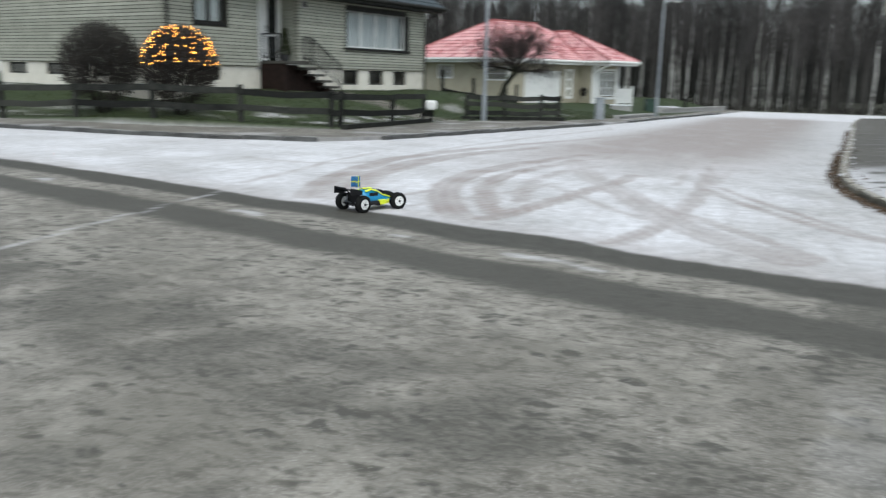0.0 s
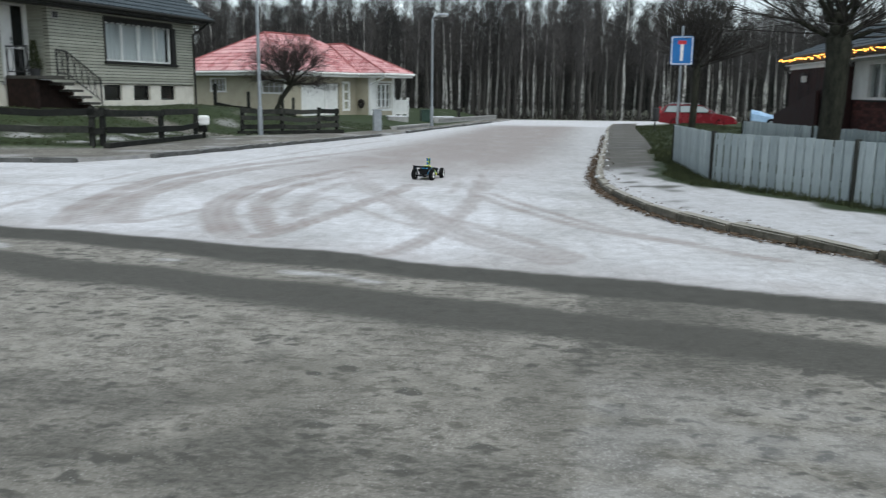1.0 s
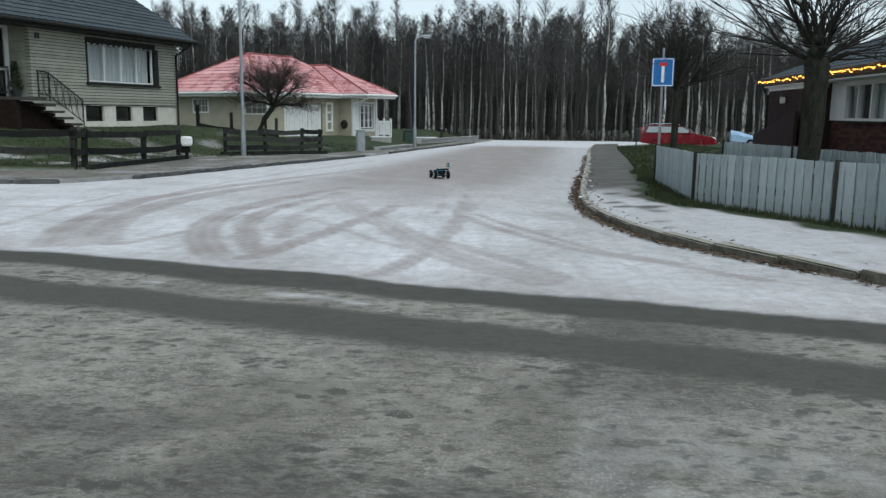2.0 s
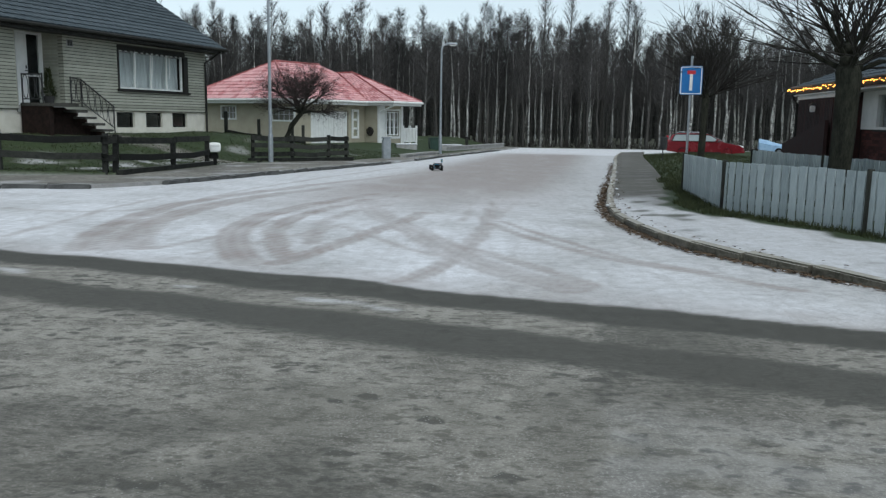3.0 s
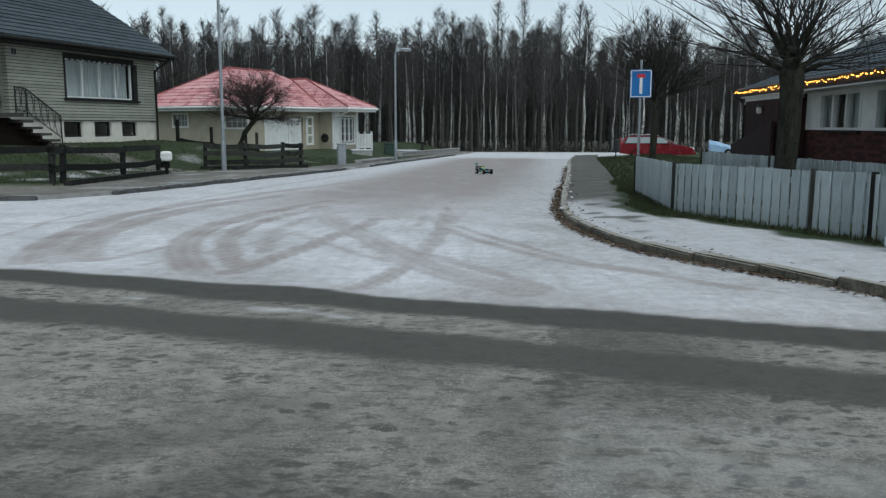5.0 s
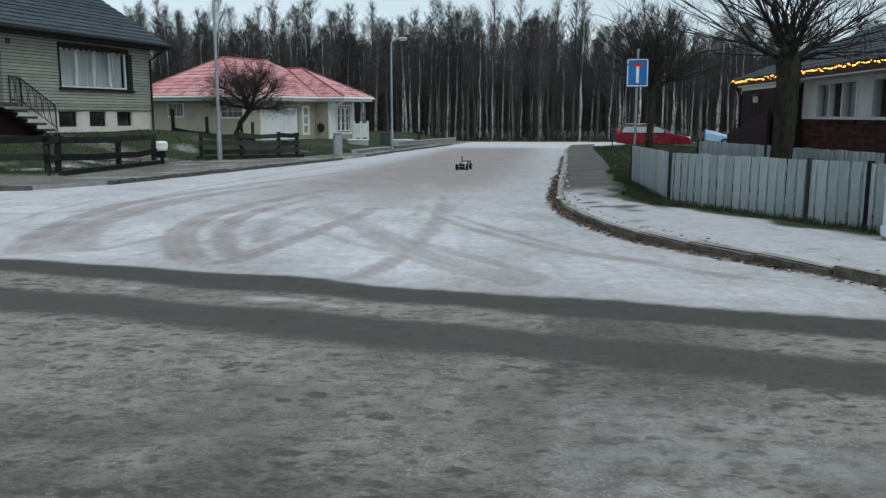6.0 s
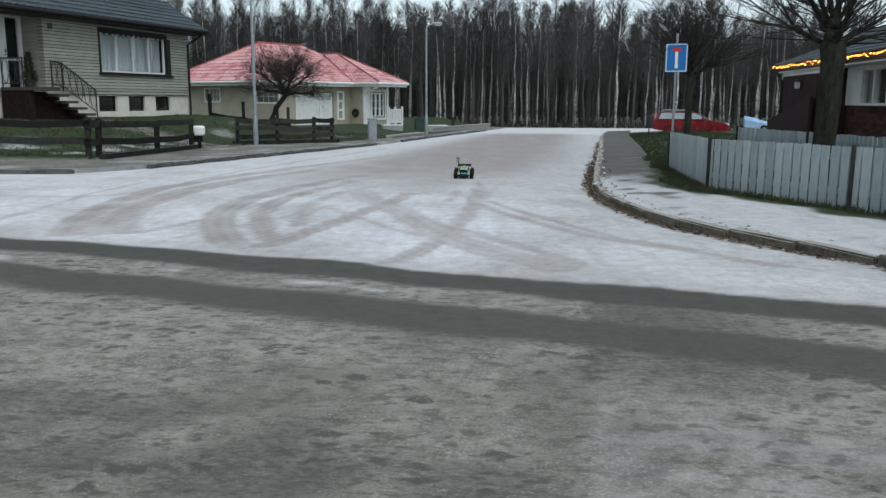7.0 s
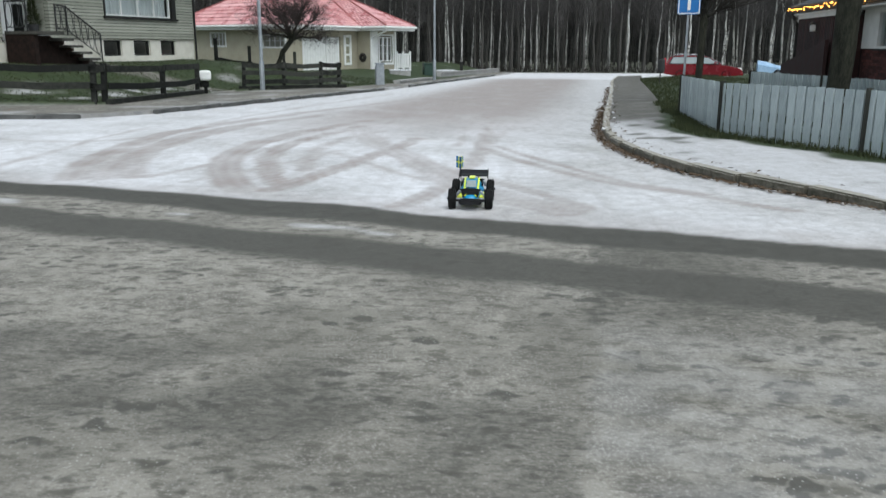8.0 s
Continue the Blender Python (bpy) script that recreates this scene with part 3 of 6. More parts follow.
def strip(name, outer, inner, height, kind_of_cover, label, cuts=200, across=22):
    """A raised walk between two plan lines, with a side face to the road; kind_of_cover gives snow, stain, grass and bare asphalt."""
    def resample(line, n):
        pts = [Vector(p) for p in line]
        lens = [0.0]
        for a, b in zip(pts, pts[1:]):
            lens.append(lens[-1] + (b - a).length)
        out = []
        for k in range(n + 1):
            d = lens[-1] * k / n
            i = max(j for j in range(len(lens)) if lens[j] <= d + 1e-9)
            i = min(i, len(pts) - 2)
            out.append(pts[i].lerp(pts[i + 1], (d - lens[i]) / (lens[i + 1] - lens[i])))
        return out
    verts, faces, f = [], [], []
    a, b = resample(rounded(outer, 2), cuts), resample(rounded(inner, 2), cuts)
    for p, q in zip(a, b):
        for k in range(-1, across + 2):
            c = p.lerp(q, min(max(k / across, 0), 1))
            verts.append((c.x, c.y, slope(c.y) + (height + 0.05 * k / across if 0 <= k <= across else -0.1)))
            f.append(min(max(k / across, 0), 1))
    w = across + 3
    for r in range(cuts):
        for k in range(w - 1):
            faces.append((r * w + k, r * w + k + 1, (r + 1) * w + k + 1, (r + 1) * w + k))
    me = bpy.data.meshes.new(name)
    me.from_pydata(verts, [], faces)
    co = np.array(verts)
    layer = me.attributes.new("cover", "FLOAT_COLOR", "POINT")
    layer.data.foreach_set("color", np.clip(np.stack(kind_of_cover(co[:, 0], co[:, 1], np.array(f)), -1), 0, 1).astype(np.float32).ravel())
    me.materials.append(GROUND)
    bm = bmesh.new()
    bm.from_mesh(me)
    bmesh.ops.recalc_face_normals(bm, faces=bm.faces[:])
    bm.to_mesh(me)
    bm.free()
    return tagged(new(name, me), label, "pavement", kind="structure")


def left_cover(px, py, f):
    snow = 0.35 * np_smooth(0.2, 0.9, wander(px, py, 2.0, 71)) + 0.25 * np_smooth(0.12, 0.0, f)
    return snow, 0 * f, np_smooth(0.93, 1.0, f + 0.04 * wander(px, py, 1.5, 72)), 0.3 + 0.2 * wander(px, py, 4, 73)


def right_cover(px, py, f):
    near = np_smooth(19.5, 15.5, py + 1.2 * wander(px, py, 2.5, 74))
    holes = np_smooth(0.1, 0.9, 0.7 * wander(px, py, 2.1, 75) + 0.6 * wander(px, py, 0.6, 78) - 0.8 * np_smooth(14, 11, py))
    snow = near * (0.74 - 0.6 * holes) + 0.1 * (1 - near) * np_smooth(0.3, 0.9, wander(px, py, 1.6, 76))
    edge = 0.80 + 0.1 * wander(px, py, 1.2, 77) - 0.25 * np.exp(-((py - 16.5) / 2.2) ** 2)
    grass = np_smooth(edge, edge + 0.14, f) * np_smooth(26, 20, py)
    grass = np.maximum(grass, 0.35 * holes * near)
    return snow * (1 - grass), 0 * f, grass, 0.75 + 0 * f


strip("pavement_left", KERB_LEFT + [(-8.6, 19.9), (-7.95, 21.25), (-6.64, 25.94), (-3.97, 35.49), (-3.0, 40.0), (-2.18, 45.18), (1.44, 62.18), (3.4, 73.0)],
      [(-60, 20.9), (-30, 20.7), (-20.5, 20.6), (-14.4, 20.8), (-12.0, 21.8), (-10.0, 22.5), (-9.75, 24.5), (-9.6, 25.9), (-9.3, 31), (-5.7, 35.5), (-4.3, 40.0), (-3.4, 45.2), (0.2, 62.2), (2.2, 73)], 0.09, left_cover,
      "grey frosted asphalt pavement beside a dark rail fence", 300, 14)
strip("pavement_right", KERB_RIGHT, WALK_RIGHT, 0.1, right_cover, "pavement with patchy snow curving round a street corner", 420, 24)


def kerb(name, line, seed, label, material):
    """A row of kerb stones, each a block of its own."""
    r = rng(seed)
    holder = thing(name, pose(0, 0, 0), label, "kerb", kind="structure")
    blocks = []
    for k in range(4):
        bm = bmesh.new()
        box(bm, -0.475, 0.475, -0.08, 0.08, -0.12, 0.115, bevel=0.022)
        for w in bm.verts:
            w.co += Vector((r.uniform(-0.01, 0.01), r.uniform(-0.008, 0.008), r.uniform(-0.008, 0.008)))
        me = bpy.data.meshes.new("kerb_stone")
        bm.to_mesh(me)
        bm.free()
        me.materials.append(material)
        blocks.append(me)
    for p, a in along(rounded(line, 2), 0.97):
        if p.y > 62 or p.x < -32:
            continue
        o = new("kerb_stone", blocks[r.randrange(4)])
        o.parent = holder
        o.matrix_basis = pose(p.x, p.y, slope(p.y) + r.uniform(-0.012, 0.012), r.uniform(-2, 2), r.uniform(-1.5, 1.5), math.degrees(a) + r.uniform(-1, 1))
    return holder


kerb("kerb_1", KERB_LEFT, 1, "worn grey kerb stones along the through road", GREY_STONE)
kerb("kerb_2", KERB_SIDE, 2, "worn grey kerb stones along the side street", GREY_STONE)
kerb("kerb_3", KERB_FAR, 3, "low grey kerb stones by the far gardens", GREY_STONE)
kerb("kerb_4", KERB_RIGHT, 4, "brown worn kerb stones curving round the corner", STONE)


# ---- windows and doors ----
def window(parent, x0, x1, z0, z1, y, frame_mat, panes=1, rows=1, frame_w=0.07, sill=True, curtain=True, name="window"):
    """A window in a wall that faces -y: frame, bars, one pane a light, sill and curtains."""
    bm = boxes((x0, x1, y, y + 0.09, z0, z0 + frame_w), (x0, x1, y, y + 0.09, z1 - frame_w, z1),
               (x0, x0 + frame_w, y, y + 0.09, z0 + frame_w, z1 - frame_w), (x1 - frame_w, x1, y, y + 0.09, z0 + frame_w, z1 - frame_w))
    w = part(name, bm, frame_mat, parent)
    step = (x1 - x0 - frame_w) / panes
    rise = (z1 - z0 - frame_w) / rows
    for k in range(panes):
        for j in range(rows):
            a, b = x0 + frame_w + k * step, x0 + (k + 1) * step
            c, d = z0 + frame_w + j * rise, z0 + (j + 1) * rise
            p = part("pane", boxes((a, b, y + 0.045, y + 0.053, c, d)), GLASS, w)
            p.visible_shadow = False
        if k:
            a = x0 + k * step
            part("mullion", boxes((a, a + frame_w, y + 0.004, y + 0.085, z0 + frame_w, z1 - frame_w)), frame_mat, w)
    for j in range(1, rows):
        c = z0 + j * rise
        part("glazing_bar", boxes((x0 + frame_w, x1 - frame_w, y + 0.012, y + 0.08, c + 0.01, c + frame_w - 0.01)), frame_mat, w)
    if sill:
        part("window_sill", boxes((x0 - 0.04, x1 + 0.04, y - 0.09, y - 0.002, z0 - 0.05, z0 - 0.005), bevel=0.006), DARK_TRIM, w)
    if curtain:
        bm = bmesh.new()
        n = int((x1 - x0) / 0.06)
        top, low = z1 - frame_w, z0 + frame_w
        cols = []
        for k in range(n + 1):
            x = x0 + frame_w + (x1 - x0 - 2 * frame_w) * k / n
            dy = y + 0.22 + 0.03 * math.sin(k * 1.7)
            cols.append((bm.verts.new((x, dy, top)), bm.verts.new((x, dy, low + (0.0 if curtain == "full" else (top - low) * 0.35)))))
        for p, q in zip(cols, cols[1:]):
            bm.faces.new((p[0], q[0], q[1], p[1]))
        part("curtain", bm, CURTAIN, w, "white pleated curtain")
    return w


def tile_rows(parent, corners, course, width, material, name="roof_tile_course"):
    """Courses of wavy roof tiles on a sloping face: corners are eave a, eave b, top b, top a."""
    ea, eb, tb, ta = (Vector(c) for c in corners)
    normal = (eb - ea).cross(ta - ea).normalized()
    if normal.z < 0:
        normal = -normal
    length = ((ta + tb) / 2 - (ea + eb) / 2).length
    n = max(1, int(length / course))
    for k in range(n):
        u0, u1 = k / n, (k + 1.12) / n
        a0, b0, a1, b1 = ea.lerp(ta, u0), eb.lerp(tb, u0), ea.lerp(ta, min(u1, 1)), eb.lerp(tb, min(u1, 1))
        m = max(2, int((b0 - a0).length / width * 4))
        bm = bmesh.new()
        rows = []
        for j in range(m + 1):
            f = j / m
            wave = 0.5 + 0.5 * math.sin(j * math.pi / 2)
            p, q = a0.lerp(b0, f), a1.lerp(b1, f)
            rows.append((bm.verts.new(p + normal * (0.01 + 0.012 * wave)), bm.verts.new(p + normal * (0.045 + 0.035 * wave)), bm.verts.new(q + normal * (0.012 + 0.03 * wave))))
        for r, s in zip(rows, rows[1:]):
            bm.faces.new((r[0], s[0], s[1], r[1]))
            bm.faces.new((r[1], s[1], s[2], r[2]))
        part(name, bm, material, parent)


def ridge(parent, points, material, r=0.06):
    bm = bmesh.new()
    tube(bm, points, [r] * len(points), 8)
    part("ridge_tiles", bm, material, parent)


# ---- the beige house: local x runs along its front to the far end (0), y goes into the house ----
def beige_house():
    h = thing("house", pose(-12.14, 36.54, 0, 0, 0, 73), "beige sided house with a dark tiled roof and raised basement", "house")
    L, W, F0, F1, TOP = -14.25, 9.8, 0.6, 1.74, 4.5
    rec = (-10.25, -8.2)
    front = [(-5.55, -1.48, 2.56, 4.2), (-13.1, -11.6, 3.0, 4.25), (rec[0], rec[1], F1, 4.32)]
    base = [(-5.61, -4.61, 1.12, 1.70), (-3.94, -2.94, 1.12, 1.70), (-2.29, -1.31, 1.12, 1.70), (-13.0, -11.9, 1.25, 1.70)]
    end_base = [(8.0, 9.25, 1.3, 1.70), (5.45, 6.75, 1.3, 1.70), (2.6, 3.9, 1.3, 1.70)]
    bm = bmesh.new()
    for a, b, c, d in wall_cells(L, 0, F1, TOP + 0.1, front):
        box(bm, a, b, 0.0, 0.22, c, d)
    for a, b, c, d in wall_cells(0.22, W, F1, TOP + 0.1, []):
        box(bm, L, L + 0.22, a, b, c, d)
        box(bm, -0.22, 0, a, b, c, d)
    box(bm, L, 0, W - 0.2, W, F1, TOP + 0.1)
    wall = part("wall", bm, GROOVE_SHADE, h, "wall backing coloured as the shadow in the siding grooves")
    # recess walls round the door
    rb = 0.9
    bm = boxes((rec[0] - 0.02, rec[0] + 0.001, 0.22, rb, F1, 4.5), (rec[1] - 0.001, rec[1] + 0.15, 0.22, rb, F1, 4.5), (rec[0], -9.38, rb, rb + 0.15, F1, 4.5),
               (-9.38, rec[1], rb, rb + 0.15, 4.35, 4.5), (rec[0] - 0.02, rec[1] + 0.15, 0.22, rb, 4.42, 4.5))
    part("recess_wall", bm, SIDING, h)
    part("landing_floor", boxes((rec[0], rec[1], 0.0, rb, F1 - 0.1, F1 + 0.14)), CONCRETE, h)
    course = 0.113
    for k in range(int((TOP - F1) / course)):
        za = F1 + k * course
        for a, b in course_spans(L, 0, za, za + course, front):
            part("siding_board", boxes((a + 0.003, b - 0.003, -0.028, -0.002, za + 0.024, za + course)), SIDING, wall)
        part("siding_board", boxes((L - 0.028, L - 0.002, 0.0, W, za + 0.024, za + course)), SIDING, wall)
        part("siding_board", boxes((rec[1] - 0.028, rec[1] - 0.002, -0.028, rb - 0.01, za + 0.024, za + course)), SIDING, wall)
    bm = bmesh.new()
    for a, b, c, d in wall_cells(L + 0.05, -0.05, F0, F1, base):
        box(bm, a, b, 0.06, 0.3, c, d)
    for a, b, c, d in wall_cells(0.3, W - 0.05, F0, F1, end_base):
        box(bm, L + 0.06, L + 0.3, a, b, c, d)
    box(bm, -0.3, -0.05, 0.3, W - 0.05, F0, F1)
    box(bm, L + 0.05, -0.05, W - 0.3, W - 0.05, F0, F1)
    part("foundation", bm, PLASTER, h, "pale rendered basement wall")
    part("floor_slab", boxes((L + 0.25, -0.25, 1.4, W - 0.3, F1, F1 + 0.1)), FLOORING, h)
    for a, b, c, d in base:
        window(h, a, b, c, d, 0.16, DARK_TRIM, 1, 1, 0.06, curtain=False, name="basement_window")
    for a, b, c, d in end_base:
        bm = boxes((L + 0.14, L + 0.22, a, b, c, c + 0.06), (L + 0.14, L + 0.22, a, b, d - 0.06, d), (L + 0.14, L + 0.22, a, a + 0.06, c + 0.06, d - 0.06), (L + 0.14, L + 0.22, b - 0.06, b, c + 0.06, d - 0.06))
        w = part("basement_window", bm, DARK_TRIM, h)
        part("pane", boxes((L + 0.17, L + 0.18, a + 0.06, b - 0.06, c + 0.06, d - 0.06)), GLASS, w)
    big = window(h, -5.47, -1.56, 2.60, 4.04, 0.06, WHITE_PAINT, 4, 1, 0.06, sill=False, curtain="full")
    part("surround", boxes((-5.55, -1.48, -0.05, 0.06, 4.04, 4.2), (-5.55, -5.47, -0.05, 0.06, 2.56, 4.04), (-1.56, -1.3, -0.05, 0.06, 2.56, 4.04), (-5.6, -1.25, -0.12, 0.02, 2.48, 2.57)), DARK_TRIM, big, "dark wooden surround")
    bm = bmesh.new()
    for k in range(26):
        x = -5.45 + k * 0.15
        box(bm, x, x + 0.13, -0.07, -0.052, 4.02 - 0.05 * (k % 2), 4.15)
    part("awning_valance", bm, DARK_TRIM, big, "dark scalloped awning edge")
    for x in (-4.6, -3.6, -2.55):
        bm = bmesh.new()
        tube(bm, [(x, -0.06, 4.05), (x - 0.02, -0.1, 3.45), (x, -0.05, 3.1)], [0.02, 0.02, 0.015], 6)
        part("awning_arm", bm, WHITE_PAINT, big)
    window(h, -13.0, -11.7, 3.08, 4.2, 0.06, DARK_TRIM, 2, 1, 0.1, curtain="full")
    # door with a dark glazed side light
    d = part("door", boxes((-9.33, -8.86, rb + 0.02, rb + 0.08, F1 + 0.16, 4.28), bevel=0.008), WHITE_PAINT, h, "white panelled front door")
    part("door_frame", boxes((-9.38, -9.33, rb - 0.03, rb + 0.1, F1 + 0.14, 4.36), (-8.4, -8.22, rb - 0.03, rb + 0.1, F1 + 0.14, 4.36), (-9.33, -8.4, rb - 0.03, rb + 0.1, 4.29, 4.36)), WHITE_PAINT, d)
    part("side_light", boxes((-8.85, -8.41, rb + 0.03, rb + 0.045, F1 + 0.2, 4.28)), HOUSE_GLASS, d, "dark glazed side light")
    part("glazing_bar", boxes((-8.85, -8.41, rb + 0.01, rb + 0.028, 2.86, 2.95)), WHITE_PAINT, d)
    bm = bmesh.new()
    tube(bm, [(-8.93, rb + 0.02, 3.05), (-8.93, rb - 0.05, 3.05), (-9.04, rb - 0.05, 3.05)], [0.018] * 3, 6)
    part("door_handle", bm, BLACK_IRON, d)
    part("lock_plate", boxes((-8.96, -8.9, rb + 0.008, rb + 0.02, 3.12, 3.24)), BLACK_IRON, d)
    # number plaque, shown as bars
    pl = part("wall_plaque", boxes((-8.05, -7.76, -0.055, -0.03, 3.93, 4.18), bevel=0.006), CONCRETE, h)
    for k in range(2):
        part("plaque_bar", boxes((-8.02 + k * 0.12, -7.92 + k * 0.12, -0.066, -0.056, 3.96, 4.15)), BLACK_IRON, pl)
    # steps down along the front
    part("landing", boxes((rec[0] + 0.05, -9.0, -1.35, -0.03, 1.84, 1.95), bevel=0.02), STEP_STONE, h, "worn stone landing")
    part("landing_base", boxes((rec[0] + 0.08, -10.0, -1.2, -0.03, 0.5, 1.84)), STEP_BRICK, h, "dark brown brick under the landing")
    for k in range(1, 6):
        z, x = 1.95 - k * 0.215, -9.0 + k * 0.4
        part("riser", boxes((x - 0.5, x - 0.42, -1.3, -0.5, z - 0.2, z - 0.088)), STEP_BRICK, h)
        part("step", boxes((x - 0.55, x, -1.35, -0.06, z - 0.085, z), bevel=0.02), STEP_STONE, h)
    for y in (-0.8, -0.25):
        part("stringer", loft(bmesh.new(), [[(-10.0, yy, 1.82), (-9.1, yy, 1.82), (-7.1, yy, 0.7), (-7.8, yy, 0.5), (-10.0, yy, 0.9)] for yy in (y, y + 0.14)]), STEP_BRICK, h)
    # wrought iron rails with looped bars
    def rail(x0, z0, x1, z1, y, across=0.0):
        """A panel from (x0, z0) to (x1, z1); across: how far it goes out from the wall instead."""
        bm = bmesh.new()
        def at(f, up):
            return (x0 + (x1 - x0) * f, y + across * f, z0 + (z1 - z0) * f + up)
        tube(bm, [at(0, 0.92), at(1, 0.92)], [0.024] * 2, 6)
        tube(bm, [at(0, 0.12), at(1, 0.12)], [0.016] * 2, 6)
        for f in (0, 1):
            tube(bm, [at(f, -0.05), at(f, 0.95)], [0.024] * 2, 6)
        n = max(2, int(max(abs(x1 - x0), abs(across)) / 0.28))
        for k in range(n):
            pts = []
            for j in range(13):
                a = 2 * math.pi * j / 12
                pts.append(at((k + 0.5 + 0.42 * math.sin(a)) / n, 0.52 - 0.39 * math.cos(a)))
            tube(bm, pts, [0.013] * 13, 5, caps=False)
        part("railing", bm, BLACK_IRON, h, "black wrought iron railing")
    rail(-8.05, 1.95, -7.55, 1.9, -0.12)
    rail(-7.55, 1.9, -5.95, 0.98, -0.12)
    rail(-10.12, 1.95, -10.12, 1.95, -0.08, -0.85)
    # roof with a gable at each end, eaves boards, gutter and pipe
    ov, e = 0.65, 0.55
    slope_z = math.tan(radians(31))
    y0, y1, ym = -ov, W + ov, W / 2
    top = TOP + (ym - y0) * slope_z
    bm = bmesh.new()
    sec = lambda x: [(x, y0, TOP), (x, ym, top), (x, y1, TOP), (x, y1, TOP - 0.14), (x, ym, top - 0.2), (x, y0, TOP - 0.14)]
    loft(bm, [sec(L - e), sec(e)])
    roof = part("roof", bm, DARK_TRIM, h, "dark grey tiled gable roof")
    tile_rows(roof, [(L - e, y0 - 0.03, TOP), (e, y0 - 0.03, TOP), (e, ym, top), (L - e, ym, top)], 0.34, 0.3, ROOF_TILE)
    ridge(roof, [(L - e, ym, top + 0.05), (e, ym, top + 0.05)], ROOF_TILE)
    for x in (L, -0.2):
        part("gable", loft(bmesh.new(), [[(xx, 0, TOP - 0.02), (xx, W, TOP - 0.02), (xx, ym, TOP + ym * slope_z - 0.1)] for xx in (x, x + 0.2)]), DARK_TRIM if x == L else SIDING, h)
    part("soffit", boxes((L - e, e, -ov, -0.03, TOP - 0.2, TOP - 0.15)), DARK_TRIM, h)
    bm = bmesh.new()
    tube(bm, [(L - e, y0 - 0.09, TOP - 0.07), (e, y0 - 0.09, TOP - 0.03)], [0.07] * 2, 8)
    part("gutter", bm, DARK_TRIM, h)
    for x in (L + 0.1, -0.12):
        bm = bmesh.new()
        tube(bm, [(x + 0.2, y0 - 0.09, TOP - 0.1), (x + 0.12, y0 + 0.1, TOP - 0.3), (x, -0.09, TOP - 0.6), (x, -0.09, 0.9)], [0.045] * 4, 8)
        part("downpipe", bm, DARK_TRIM, h)
    bm = bmesh.new()
    tube(bm, [(-4.2, ym, top), (-4.2, ym, top + 1.6)], [0.025] * 2, 6)
    for k in range(4):
        tube(bm, [(-4.55 + 0.03 * k, ym, top + 0.9 + 0.2 * k), (-3.85 - 0.03 * k, ym, top + 0.9 + 0.2 * k)], [0.012] * 2, 5)
    part("aerial", bm, STEEL, h)
    return h


beige_house()


